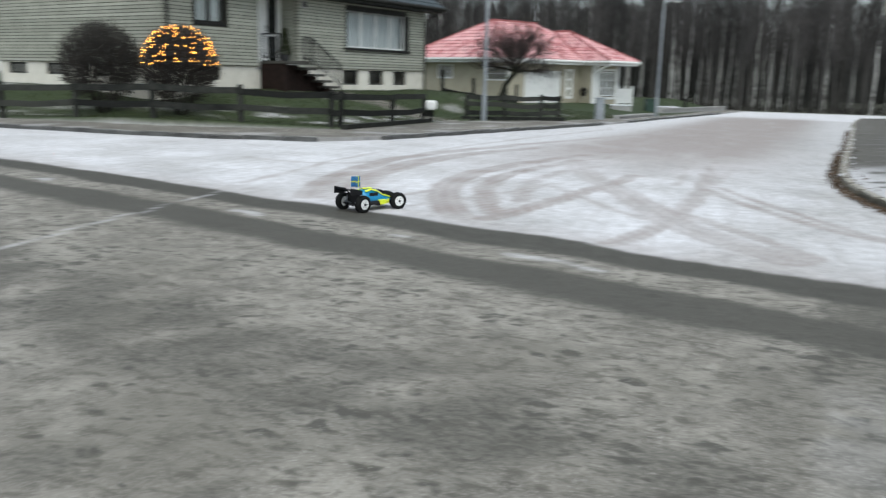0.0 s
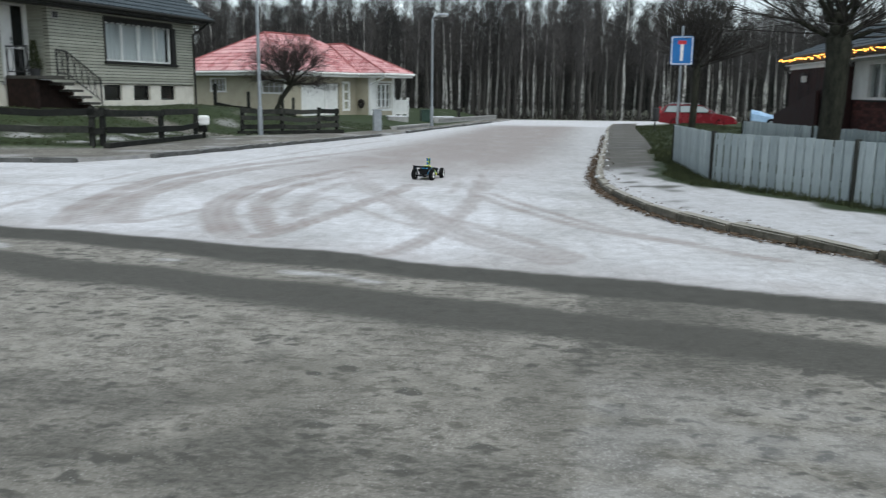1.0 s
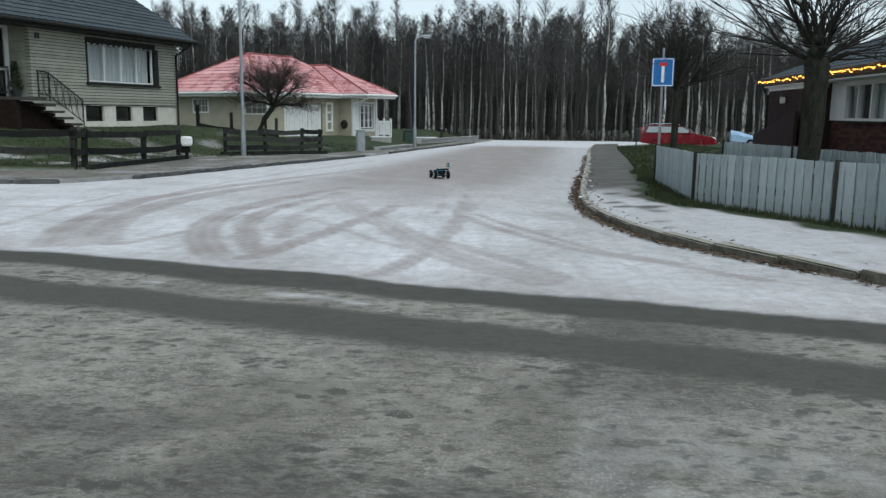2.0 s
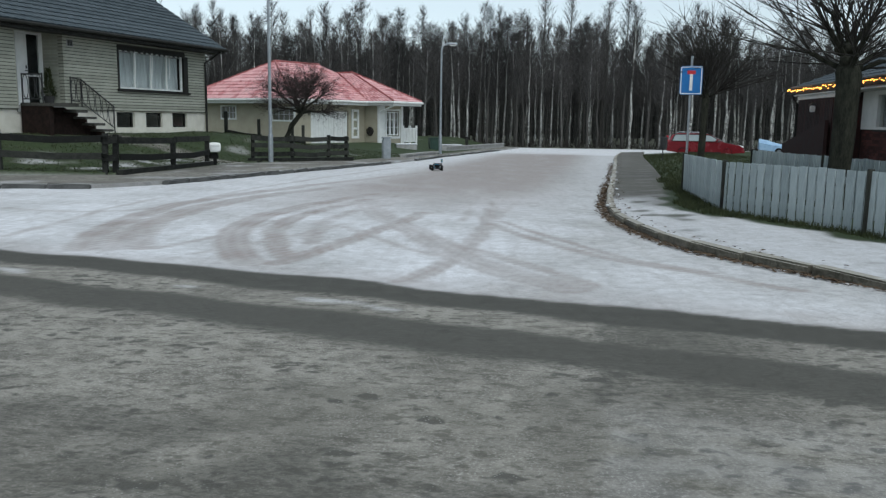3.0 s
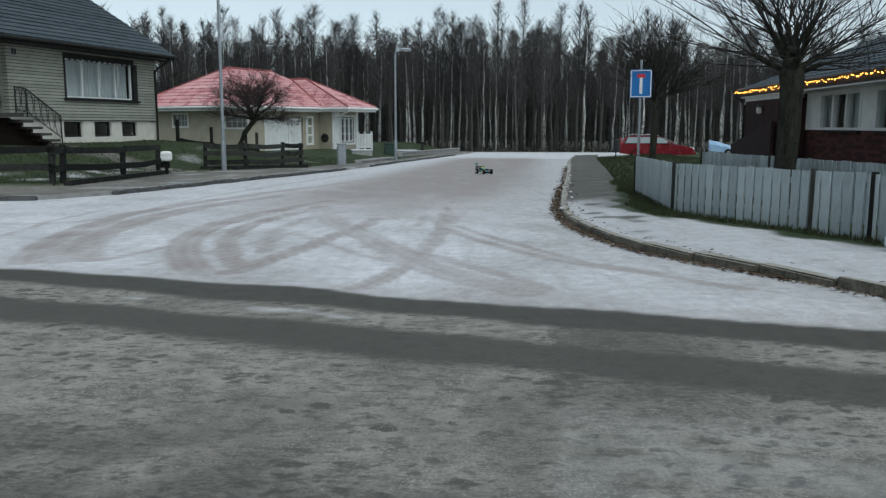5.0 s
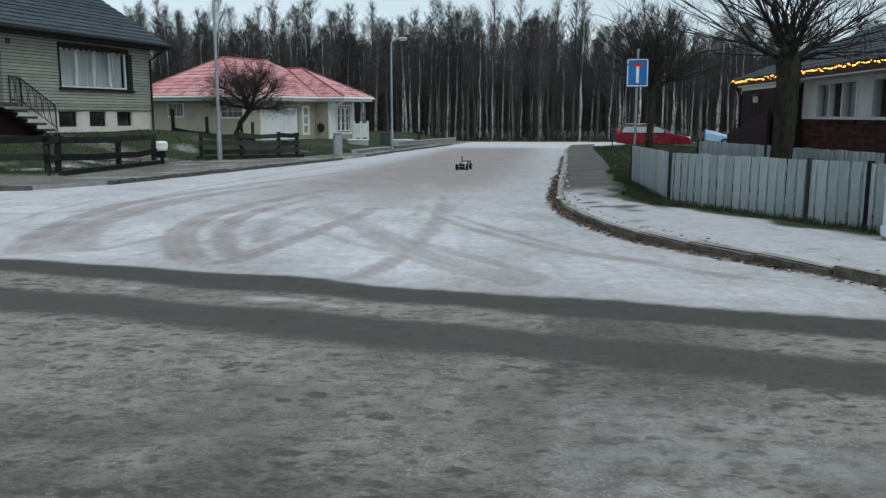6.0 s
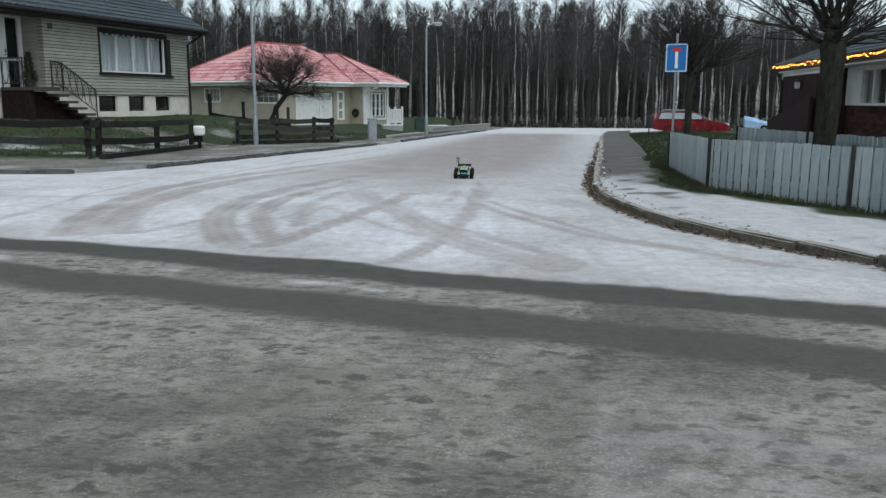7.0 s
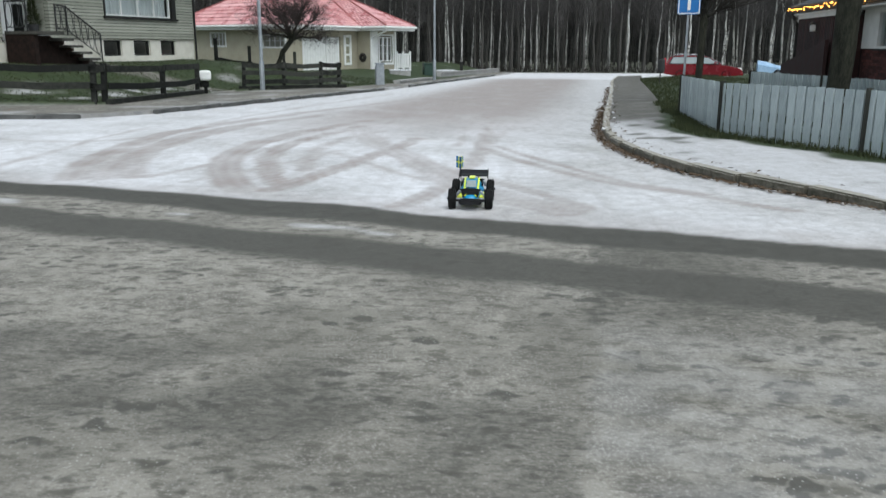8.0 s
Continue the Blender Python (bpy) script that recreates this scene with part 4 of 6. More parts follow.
# ---- the low villa with the red roof ----
def red_roofed_villa():
    """Local x runs along the front from the near eave corner, y goes into the house."""
    h = thing("house", pose(-10.64, 46.81, 0, 0, 0, 56), "low cream villa with a pinkish red tiled hip roof", "house")
    F, TOP, D = -0.45, 2.4, 10.4
    w0 = 0.65
    # near end wall, with two small windows
    ends = [(0.55, 2.3, 1.45, 2.1), (5.65, 6.95, 1.5, 2.2)]
    bm = bmesh.new()
    for a, b, c, d in wall_cells(w0, D - w0, F, TOP, ends):
        box(bm, w0, w0 + 0.22, a, b, c, d)
    part("end_wall", bm, CREAM, h)
    for a, b, c, d in ends:
        f = 0.09
        w = part("window", boxes((w0 - 0.03, w0 + 0.06, a - f, b + f, c - f, c), (w0 - 0.03, w0 + 0.06, a - f, b + f, d, d + f), (w0 - 0.03, w0 + 0.06, a - f, a, c, d), (w0 - 0.03, w0 + 0.06, b, b + f, c, d)), WHITE_PAINT, h, "small white casement window")
        part("pane", boxes((w0 + 0.08, w0 + 0.09, a, b, c, d)), GLASS, w)
        for k in range(1, 4):
            y = a + (b - a) * k / 4
            part("glazing_bar", boxes((w0 + 0.05, w0 + 0.075, y - 0.015, y + 0.015, c, d)), WHITE_PAINT, w)
        part("glazing_bar", boxes((w0 + 0.05, w0 + 0.075, a, b, (c + d) / 2 - 0.015, (c + d) / 2 + 0.015)), WHITE_PAINT, w)
    front = [(2.1, 5.35, F, 2.05)]
    bm = bmesh.new()
    for a, b, c, d in wall_cells(w0 + 0.22, 6.9, F, TOP, front):
        box(bm, a, b, w0, w0 + 0.22, c, d)
    part("front_wall", bm, CREAM, h)
    part("back_wall", boxes((w0 + 0.22, 9.6, D - w0 - 0.2, D - w0, F, TOP)), CREAM, h)
    part("floor_slab", boxes((w0 + 0.25, 8.6, 2.5, D - 0.9, F, 0.05)), FLOORING, h)
    for name, a, b in (("garage_door", 2.15, 4.1), ("front_door", 4.25, 5.3)):
        g = part(name, boxes((a, b, w0 + 0.1, w0 + 0.16, F, 2.0)), WHITE_PAINT, h, "white boarded door")
        n = int((b - a) / 0.2)
        for k in range(n):
            x = a + 0.01 + k * (b - a) / n
            part("board", boxes((x, x + (b - a) / n - 0.02, w0 + 0.075, w0 + 0.098, F + 0.05, 1.98)), WHITE_PAINT, g)
    part("door_post", boxes((4.11, 4.24, w0 + 0.02, w0 + 0.2, F, 2.05)), WHITE_PAINT, h)
    # side light, then the wing that comes forward
    window(h, 5.6, 6.25, 0.35, 2.15, w0 - 0.07, WHITE_PAINT, 1, 3, 0.14, sill=False, curtain=False)
    yw = -0.6
    wing = [(7.5, 8.75, 0.5, 2.1)]
    bm = bmesh.new()
    for a, b, c, d in wall_cells(6.85, 9.1, F, TOP, wing):
        box(bm, a, b, yw, yw + 0.22, c, d)
    box(bm, 6.85, 7.07, yw + 0.22, w0 - 0.01, F, TOP)
    box(bm, 8.88, 9.1, yw + 0.22, D - w0, F, TOP)
    part("wing_wall", bm, CREAM, h)
    for x, w in ((6.83, 0.5), (8.95, 0.17)):
        part("corner_board", boxes((x, x + w, yw - 0.035, yw - 0.002, F, TOP)), WHITE_PAINT, h)
    part("side_corner_board", boxes((6.815, 6.848, yw - 0.035, yw + 0.16, F, TOP)), WHITE_PAINT, h)
    for k in range(3):
        window(h, 7.52 + k * 0.41, 7.92 + k * 0.41, 0.55, 2.05, yw + 0.04, WHITE_PAINT, 1, 3, 0.07, curtain="full", sill=False)
    part("window_casing", boxes((7.38, 8.87, yw - 0.04, yw - 0.002, 2.1, 2.22), (7.38, 7.5, yw - 0.04, yw - 0.002, 0.35, 2.1), (8.75, 8.87, yw - 0.04, yw - 0.002, 0.35, 2.1), (7.5, 8.75, yw - 0.04, yw - 0.002, 0.35, 0.5)), WHITE_PAINT, h)
    # main roof with one hipped end, and the wing's roof running into it
    z1, zr, ra, rb = TOP + 0.26, 5.05, 3.5, 7.4
    bm = bmesh.new()
    P = [bm.verts.new(p) for p in ((0, 0, TOP), (9.1, 0, TOP), (9.1, D, TOP), (0, D, TOP), (0, 0, z1), (9.1, 0, z1), (9.1, D, z1), (0, D, z1), (ra, D / 2, zr), (rb, D / 2, zr))]
    for f in ((3, 2, 1, 0), (0, 1, 5, 4), (1, 2, 6, 5), (2, 3, 7, 6), (3, 0, 4, 7), (4, 5, 9, 8), (6, 7, 8, 9), (5, 6, 9), (7, 4, 8)):
        bm.faces.new([P[k] for k in f])
    main = part("roof", bm, WHITE_PAINT, h, "pinkish red clay tile hip roof")
    tile_rows(main, [(0, -0.03, z1), (9.1, -0.03, z1), (rb, D / 2, zr), (ra, D / 2, zr)], 0.36, 0.3, RED_TILE)
    tile_rows(main, [(-0.03, D, z1), (-0.03, 0, z1), (ra, D / 2, zr), (ra, D / 2, zr)], 0.36, 0.3, RED_TILE)
    ridge(main, [(0, 0, z1 + 0.06), (ra, D / 2, zr + 0.07), (rb, D / 2, zr + 0.07)], RED_RIDGE)
    ridge(main, [(0, D, z1 + 0.06), (ra, D / 2, zr + 0.07)], RED_RIDGE)
    x0, x1, yf, xm, yp, zp = 6.45, 9.25, -2.05, 7.9, 2.7, 4.52
    bm = bmesh.new()
    P = [bm.verts.new(p) for p in ((x0, yf, TOP + 0.01), (x1, yf, TOP + 0.01), (x1, 6, TOP + 0.01), (x0, 6, TOP + 0.01), (x0, yf, z1 + 0.01), (x1, yf, z1 + 0.01), (x1, 6, z1 + 0.01), (x0, 6, z1 + 0.01), (xm, yp, zp), (xm, 6, zp))]
    for f in ((3, 2, 1, 0), (0, 1, 5, 4), (1, 2, 6, 5), (2, 3, 7, 6), (3, 0, 4, 7), (4, 5, 8), (5, 6, 9, 8), (7, 4, 8, 9), (6, 7, 9)):
        bm.faces.new([P[k] for k in f])
    wr = part("wing_roof", bm, WHITE_PAINT, h, "red tiled wing roof")
    tile_rows(wr, [(x0, yf - 0.03, z1), (x1, yf - 0.03, z1), (xm, yp, zp), (xm, yp, zp)], 0.36, 0.3, RED_TILE)
    tile_rows(wr, [(x0 - 0.03, 5.9, z1), (x0 - 0.03, yf, z1), (xm, yp, zp), (xm, 5.9, zp)], 0.36, 0.3, RED_TILE)
    ridge(wr, [(x0, yf, z1 + 0.06), (xm, yp, zp + 0.07), (x1, yf, z1 + 0.06)], RED_RIDGE)
    ridge(wr, [(xm, yp, zp + 0.06), (xm, 5.0, zp + 0.06)], RED_RIDGE)
    ridge(wr, [(x0, 0.05, z1 + 0.06), (xm - 0.02, 3.9, zp + 0.04)], RED_RIDGE)
    for line in ([(-0.08, D, TOP + 0.06), (-0.08, -0.08, TOP + 0.06), (6.4, -0.08, TOP + 0.06)], [(6.38, 0.0, TOP + 0.06), (6.38, -2.13, TOP + 0.06), (9.3, -2.13, TOP + 0.06)]):
        bm = bmesh.new()
        tube(bm, [(px, py, pz + 0.14) for px, py, pz in line], [0.075] * 3, 8)
        part("gutter", bm, WHITE_PAINT, h, "white gutter")
    bm = bmesh.new()
    tube(bm, [(6.5, -2.0, TOP), (6.72, -0.75, TOP - 0.4), (6.74, -0.62, TOP - 0.5), (6.74, -0.62, F)], [0.05] * 4, 8)
    part("downpipe", bm, WHITE_PAINT, h)
    # white terrace rail past the wing
    part("terrace", boxes((9.12, 10.6, -0.7, 4, -0.8, 0.0)), CONCRETE, h)
    rail = part("terrace_rail", boxes((9.2, 10.5, -0.65, -0.57, 0.95, 1.03)), WHITE_PAINT, h, "white terrace railing")
    part("bottom_rail", boxes((9.2, 10.5, -0.64, -0.58, 0.12, 0.2)), WHITE_PAINT, h)
    for k in range(8):
        part("baluster", boxes((9.24 + k * 0.155, 9.35 + k * 0.155, -0.63, -0.59, 0.2, 0.95)), WHITE_PAINT, rail)
    for x in (9.12, 9.8, 10.5):
        part("rail_post", boxes((x, x + 0.1, -0.67, -0.55, 0.0, 1.18)), WHITE_PAINT, rail)
    bm = bmesh.new()
    pts = [(6.82, 0.17 + 0.17 * math.cos(t), 0.8 + 0.17 * math.sin(t)) for t in (2 * math.pi * k / 14 for k in range(15))]
    tube(bm, pts, [0.11 + 0.02 * (k % 2) for k in range(15)], 6)
    part("wreath", bm, TWIG_GREY, h, "dark twig wreath")
    return h


red_roofed_villa()


# ---- the dark red house behind the paling fence: local x towards the road, y into the house ----
def lit_house():
    h = thing("house", pose(11.25, 28.5, 0, 0, 0, 84.4), "dark red house with white window band and lit eaves", "house")
    # x runs away from the road (0 at the far corner), so the front lies at negative x; the house lies at negative y
    F, S, TOP, L = -0.4, 1.5, 2.75, -19.0
    holes = [(-12.6, -9.0, S, 2.5), (-8.1, -5.4, S, 2.5)]
    bm = bmesh.new()
    for a, b, c, d in wall_cells(L, -4.2, S, TOP, holes):
        box(bm, a, b, -0.2, 0.0, c, d)
    part("upper_wall", bm, WHITE_PAINT, h, "white boarded upper wall")
    part("lower_wall", boxes((L, -4.2, -0.25, -0.04, F, S)), BRICK, h, "dark red brick lower wall")
    rows = int((S - F) / 0.085)
    brick = None
    wall = h.children[-1]
    for j in range(rows):
        z = F + j * 0.085
        if z < 0.55:
            continue
        x = -14.5 + (0.13 if j % 2 else 0)
        while x < -4.5:
            if brick is None:
                brick = part("brick", boxes((0, 0.245, -0.04, -0.015, 0.006, 0.078)), BRICK, wall)
                brick.matrix_basis = pose(x, 0, z)
            else:
                share("brick", brick, wall, pose(x, 0, z))
            x += 0.26
    part("porch_wall", boxes((-4.2, -4.0, -2.6, 0, F, TOP), (-4.2, 0.0, -2.8, -2.6, F, TOP)), RED_BOARD, h, "dark red boarded porch")
    part("end_wall", boxes((-0.2, 0.0, -8, -2.8, F, TOP), (L, 0, -8.2, -8, F, TOP), (L, L + 0.2, -8, -0.25, F, TOP)), RED_BOARD, h)
    part("porch_floor", boxes((-4.0, 0.0, -2.6, 0.1, F, 0.55)), CONCRETE, h)
    bm = bmesh.new()
    tube(bm, [(0.5, 0.72, 2.62), (0.3, 0.7, 2.45), (0.14, 0.62, 2.3), (0.14, 0.62, F)], [0.05] * 4, 8)
    part("downpipe", bm, DARK_TRIM, h)
    part("porch_front", boxes((-4.2, 0.05, 0.5, 0.6, F, 2.42), (-4.2, -4.1, 0.0, 0.5, F, 2.42), (-0.05, 0.05, 0.0, 0.5, F, 2.42)), RED_BOARD, h, "dark red boarded porch front")
    for k in range(24):
        part("porch_board", boxes((-3.58 + k * 0.15, -3.45 + k * 0.15, 0.602, 0.618, F, 2.41)), RED_BOARD, h)
    part("porch_fascia", boxes((-4.2, 0.05, 0.5, 0.63, 2.425, 2.6)), WHITE_PAINT, h, "white porch beam")
    part("stair_side", loft(bmesh.new(), [[(-3.6, y, 1.75), (1.0, y, 0.95), (1.0, y, F), (-3.6, y, F)] for y in (0.7, 0.8)]), RED_BOARD, h, "dark boarded stair side")
    lamp = part("wall_lantern", boxes((-2.07, -1.93, 0.66, 0.8, 2.0, 2.2), bevel=0.02), WHITE_PAINT, h, "pale porch lantern")
    part("lantern_cap", loft(bmesh.new(), [[(-2.0 + sx * w, 0.73 + sy * w, z) for sx, sy in ((-1, -1), (1, -1), (1, 1), (-1, 1))] for w, z in ((0.1, 2.2), (0.02, 2.3))]), BLACK_IRON, lamp)

    def row_window(a, b, n):
        w = part("window", boxes((a, b, -0.1, 0.02, S, S + 0.07), (a, b, -0.1, 0.02, 2.43, 2.5)), WHITE_PAINT, h)
        step = (b - a) / n
        for k in range(n + 1):
            part("mullion", boxes((a + k * step - 0.05, a + k * step + 0.05, -0.1, 0.03, S + 0.07, 2.43)), WHITE_PAINT, w)
        for k in range(n):
            p = part("pane", boxes((a + k * step + 0.05, a + (k + 1) * step - 0.05, -0.06, -0.052, S + 0.07, 2.43)), GLASS, w)
            p.visible_shadow = False
            c0 = a + k * step + (0.05 if k % 2 else 0.45 * step)
            part("curtain", boxes((c0, c0 + 0.5 * step, -0.2, -0.17, S + 0.07, 2.43)), CURTAIN, w, "white curtain")
        part("window_sill", boxes((a - 0.06, b + 0.06, -0.02, 0.09, S - 0.05, S)), DARK_TRIM, w)
    row_window(-12.6, -9.0, 4)
    row_window(-8.1, -5.4, 3)
    bm = bmesh.new()
    sec = lambda x: [(x, 0.75, TOP + 0.02), (x, -4.1, TOP + 1.9), (x, -8.9, TOP + 0.02), (x, -8.9, TOP - 0.14), (x, -4.1, TOP + 1.72), (x, 0.75, TOP - 0.14)]
    loft(bm, [sec(L - 0.5), sec(0.6)])
    roof = part("roof", bm, DARK_TRIM, h, "dark low-pitched roof")
    tile_rows(roof, [(L - 0.5, 0.78, TOP + 0.03), (0.6, 0.78, TOP + 0.03), (0.6, -4.1, TOP + 1.9), (L - 0.5, -4.1, TOP + 1.9)], 0.36, 0.3, ROOF_TILE)
    part("soffit", boxes((L, 0.5, -0.2, 0.7, TOP - 0.2, TOP - 0.16)), WHITE_PAINT, h, "white boarded soffit")
    return h


house = lit_house()


def fairy_lights(name, places, label, r=0.035):
    base = thing(name, pose(*places[0]), label, "lights")
    first = None
    inv = Vector(places[0])
    bm = bmesh.new()
    tube(bm, [Vector(p) - inv for p in places], [0.006] * len(places), 4)
    part("cable", bm, BLACK_IRON, base)
    for p in places:
        if first is None:
            bm = bmesh.new()
            bmesh.ops.create_icosphere(bm, subdivisions=1, radius=r)
            first = part("bulb", bm, WARM, base, "warm glowing bulb")
        else:
            share("bulb", first, base, Matrix.Translation(Vector(p) - inv))
    return base


r = rng(5)
m = pose(11.25, 28.5, 0, 0, 0, 84.4)
fairy_lights("fairy_lights", [tuple(m @ Vector((0.6 - 0.13 * k, 0.84 + r.uniform(-0.02, 0.02), 2.72 + 0.02 * math.sin(k * 1.3) + r.uniform(-0.035, 0.035)))) for k in range(140)],
             "warm white string lights along a dark eave", 0.015)


# ---- fences ----
def paling_fence(line, seed, h0, name_label, z_off=0.08):
    r = rng(seed)
    f = thing("paling_fence", pose(0, 0, 0), name_label, "fence")
    boards = []
    for k in range(5):
        bm = bmesh.new()
        w, hh = 0.076, h0 + r.uniform(-0.006, 0.006)
        box(bm, -w, w, -0.012, 0.012, 0.0, hh, bevel=0.004)
        for v in bm.verts:
            v.co.x += r.uniform(-0.004, 0.004) + 0.004 * (k - 2) / 2 * v.co.z / hh
        me = bpy.data.meshes.new("paling")
        bm.to_mesh(me)
        bm.free()
        me.materials.append(GREY_FENCE)
        boards.append(me)
    for a, b in zip(line, line[1:]):
        a, b = Vector(a), Vector(b)
        ang = math.degrees(math.atan2(b.y - a.y, b.x - a.x))
        n = (b - a).length
        way = (b - a) / n
        out = Vector((way.y, -way.x))
        if out.dot(Vector((-1, -0.3))) < 0:
            out = -out
        for p, _ in along([a, b], 0.192):
            o = new("paling", boards[r.randrange(5)])
            o.parent = f
            q = p + out * 0.03
            o.matrix_basis = pose(q.x, q.y, slope(q.y) + z_off + r.uniform(-0.007, 0.007), r.uniform(-0.6, 0.6), r.uniform(-0.35, 0.35), ang + r.uniform(-0.8, 0.8))
        for z in (0.28, h0 - 0.2):
            bm = bmesh.new()
            q0, q1 = a - out * 0.02, b - out * 0.02
            loft(bm, [[(q.x + out.x * s, q.y + out.y * s, slope(q.y) + z_off + z + t) for s, t in ((-0.025, 0), (0.025, 0), (0.025, 0.09), (-0.025, 0.09))] for q in (q0, q1)])
            part("rail", bm, GREY_FENCE, f)
        for p, _ in along([a, b], 3.23 if n < 5 else 5.36):
            q = p + out * 0.035
            bm = boxes((-0.024, 0.024, -0.045, 0.05, -0.3, h0 + 0.03), bevel=0.006)
            o = part("post", bm, OLD_WOOD, f)
            o.matrix_basis = pose(q.x, q.y, slope(q.y) + z_off, 0, 0, ang)
    return f


paling_fence([(4.9, 20.0), (4.3, 14.7), (5.75, 10.7), (7.4, 6.15)], 7, 0.96, "weathered pale grey paling fence above a grassy verge", 0.06)
paling_fence([(7.85, 24.2), (7.5, 13.0)], 8, 1.05, "weathered grey paling fence inside the garden", 0.0)


def rail_fence(line, heights, label, seed, spacing=2.6, rails=(0.42, 0.9), shared=0):
    """Low rail fence: posts with wide planks nailed along them; shared: posts at its start that belong to another fence."""
    r = rng(seed)
    f = thing("rail_fence", pose(0, 0, 0), label, "fence")
    spots = [p for p, _ in along(line, spacing)] + [Vector(line[-1])]
    for p in spots[shared:]:
        z = land(p.x, p.y)
        o = part("post", boxes((-0.07, 0.07, -0.06, 0.06, -0.2, heights + r.uniform(-0.03, 0.05)), bevel=0.01), OLD_WOOD, f)
        o.matrix_basis = pose(p.x, p.y, z, r.uniform(-2, 2), r.uniform(-2, 2), r.uniform(-8, 8))
    for p, q in zip(spots, spots[1:]):
        d = (q - p).normalized()
        side = Vector((d.y, -d.x)) * 0.085
        for zz in rails:
            a, b = land(p.x, p.y) + zz + r.uniform(-0.03, 0.03), land(q.x, q.y) + zz + r.uniform(-0.03, 0.03)
            bm = bmesh.new()
            e = d * 0.08
            loft(bm, [[(x.x + side.x * s, x.y + side.y * s, z + t) for s, t in ((0.8, -0.09), (1.2, -0.09), (1.2, 0.09), (0.8, 0.09))] for x, z in ((p - e, a), ((p + q) / 2, (a + b) / 2 - r.uniform(0.0, 0.06)), (q + e, b))])
            part("plank", bm, OLD_WOOD, f)
    return f


rail_fence([(-23.0, 20.55), (-20.5, 20.45), (-14.4, 20.75), (-10.05, 22.4)], 1.05, "dark weathered rail fence along a lawn edge", 3)
rail_fence([(-10.0, 22.5), (-9.65, 25.7), (-9.62, 28.8)], 0.95, "dark weathered rail fence beside the pavement", 4, 3.2, (0.42, 0.9), 1)
rail_fence([(-9.05, 32.7), (-7.4, 33.9), (-5.75, 35.45)], 1.0, "dark rail fence on a low timber edge", 5, 1.7, (0.3, 0.6, 0.9))
rail_fence([(-11.6, 37.6), (-10.6, 39.6), (-9.0, 42.0)], 1.0, "thin dark rail fence across a sloping lawn", 6, 2.2, (0.15,))
for line, lab in (([(-9.1, 32.45), (-5.5, 35.35)], "low dark timber edging under a fence"), ([(-9.9, 22.35), (-9.5, 28.9)], "low dark timber edging along a lawn")):
    bm = bmesh.new()
    (ax, ay), (bx, by) = line
    loft(bm, [[(x + s, y, slope(y) + z) for s, z in ((-0.09, -0.1), (0.09, -0.1), (0.09, 0.28), (-0.09, 0.28))] for x, y in ((ax, ay), ((ax + bx) / 2 + 0.02, (ay + by) / 2), (bx, by))])
    tagged(finish("timber_edging", bm, OLD_WOOD), lab, "edging")


# ---- street furniture ----
def mailbox():
    x, y = -9.42, 29.1
    z = land(x, y)
    mb = thing("mailbox", pose(x, y, z, 0, 0, 15), "white rounded mailbox on a dark post", "mailbox")
    part("post", boxes((-0.06, 0.06, -0.06, 0.06, -0.2, 0.62), bevel=0.008), OLD_WOOD, mb)
    part("bracket", boxes((-0.3, 0.12, -0.08, 0.08, 0.36, 0.56), bevel=0.01), OLD_WOOD, mb)
    bm = bmesh.new()
    secs = []
    for s, k in ((-0.19, 0.75), (-0.17, 0.95), (0, 1.0), (0.17, 0.95), (0.19, 0.75)):
        secs.append([(0.21 * k * math.copysign(abs(math.cos(a)) ** 0.45, math.cos(a)), s, 0.76 + 0.175 * k * math.copysign(abs(math.sin(a)) ** 0.55, math.sin(a))) for a in (2 * math.pi * j / 20 for j in range(20))])
    loft(bm, secs)
    b = part("box", bm, WHITE_PAINT, mb, "white plastic mailbox", True)
    part("flap", boxes((-0.16, 0.16, -0.205, -0.185, 0.8, 0.87), bevel=0.006), WHITE_PAINT, b)


def street_lamp(x, y, height, arm, turn, label):
    z = slope(y) + 0.1
    s = thing("street_lamp", pose(x, y, z, 0, 0, turn), label, "lamp")
    bm = bmesh.new()
    tube(bm, [(0, 0, -0.2), (0, 0, 1.1), (0, 0, 1.15), (0, 0, height - 0.3), (0.05, 0, height - 0.08), (arm * 0.6, 0, height)], [0.095, 0.095, 0.07, 0.05, 0.045, 0.04], 10)
    part("pole", bm, STEEL, s)
    bm = bmesh.new()
    loft(bm, [[(arm * 0.5 + px, w * q, height + 0.02 + t) for q, t in ((-1, 0.02), (-0.6, 0.09), (0.6, 0.09), (1, 0.02), (0.7, -0.05), (-0.7, -0.05))] for px, w in ((0, 0.06), (0.15, 0.12), (0.5, 0.13), (0.62, 0.07))])
    head = part("lamp_head", bm, STEEL, s, "grey lamp head")
    part("lens", boxes((arm * 0.5 + 0.2, arm * 0.5 + 0.52, -0.08, 0.08, height - 0.055, height - 0.025), bevel=0.01), WHITE_PAINT, head)
    part("service_door", boxes((-0.04, 0.04, -0.104, -0.09, 0.5, 0.85), bevel=0.004), STEEL, s)
    part("base_flange", boxes((-0.16, 0.16, -0.16, 0.16, -0.1, 0.0), bevel=0.02), CONCRETE, s)


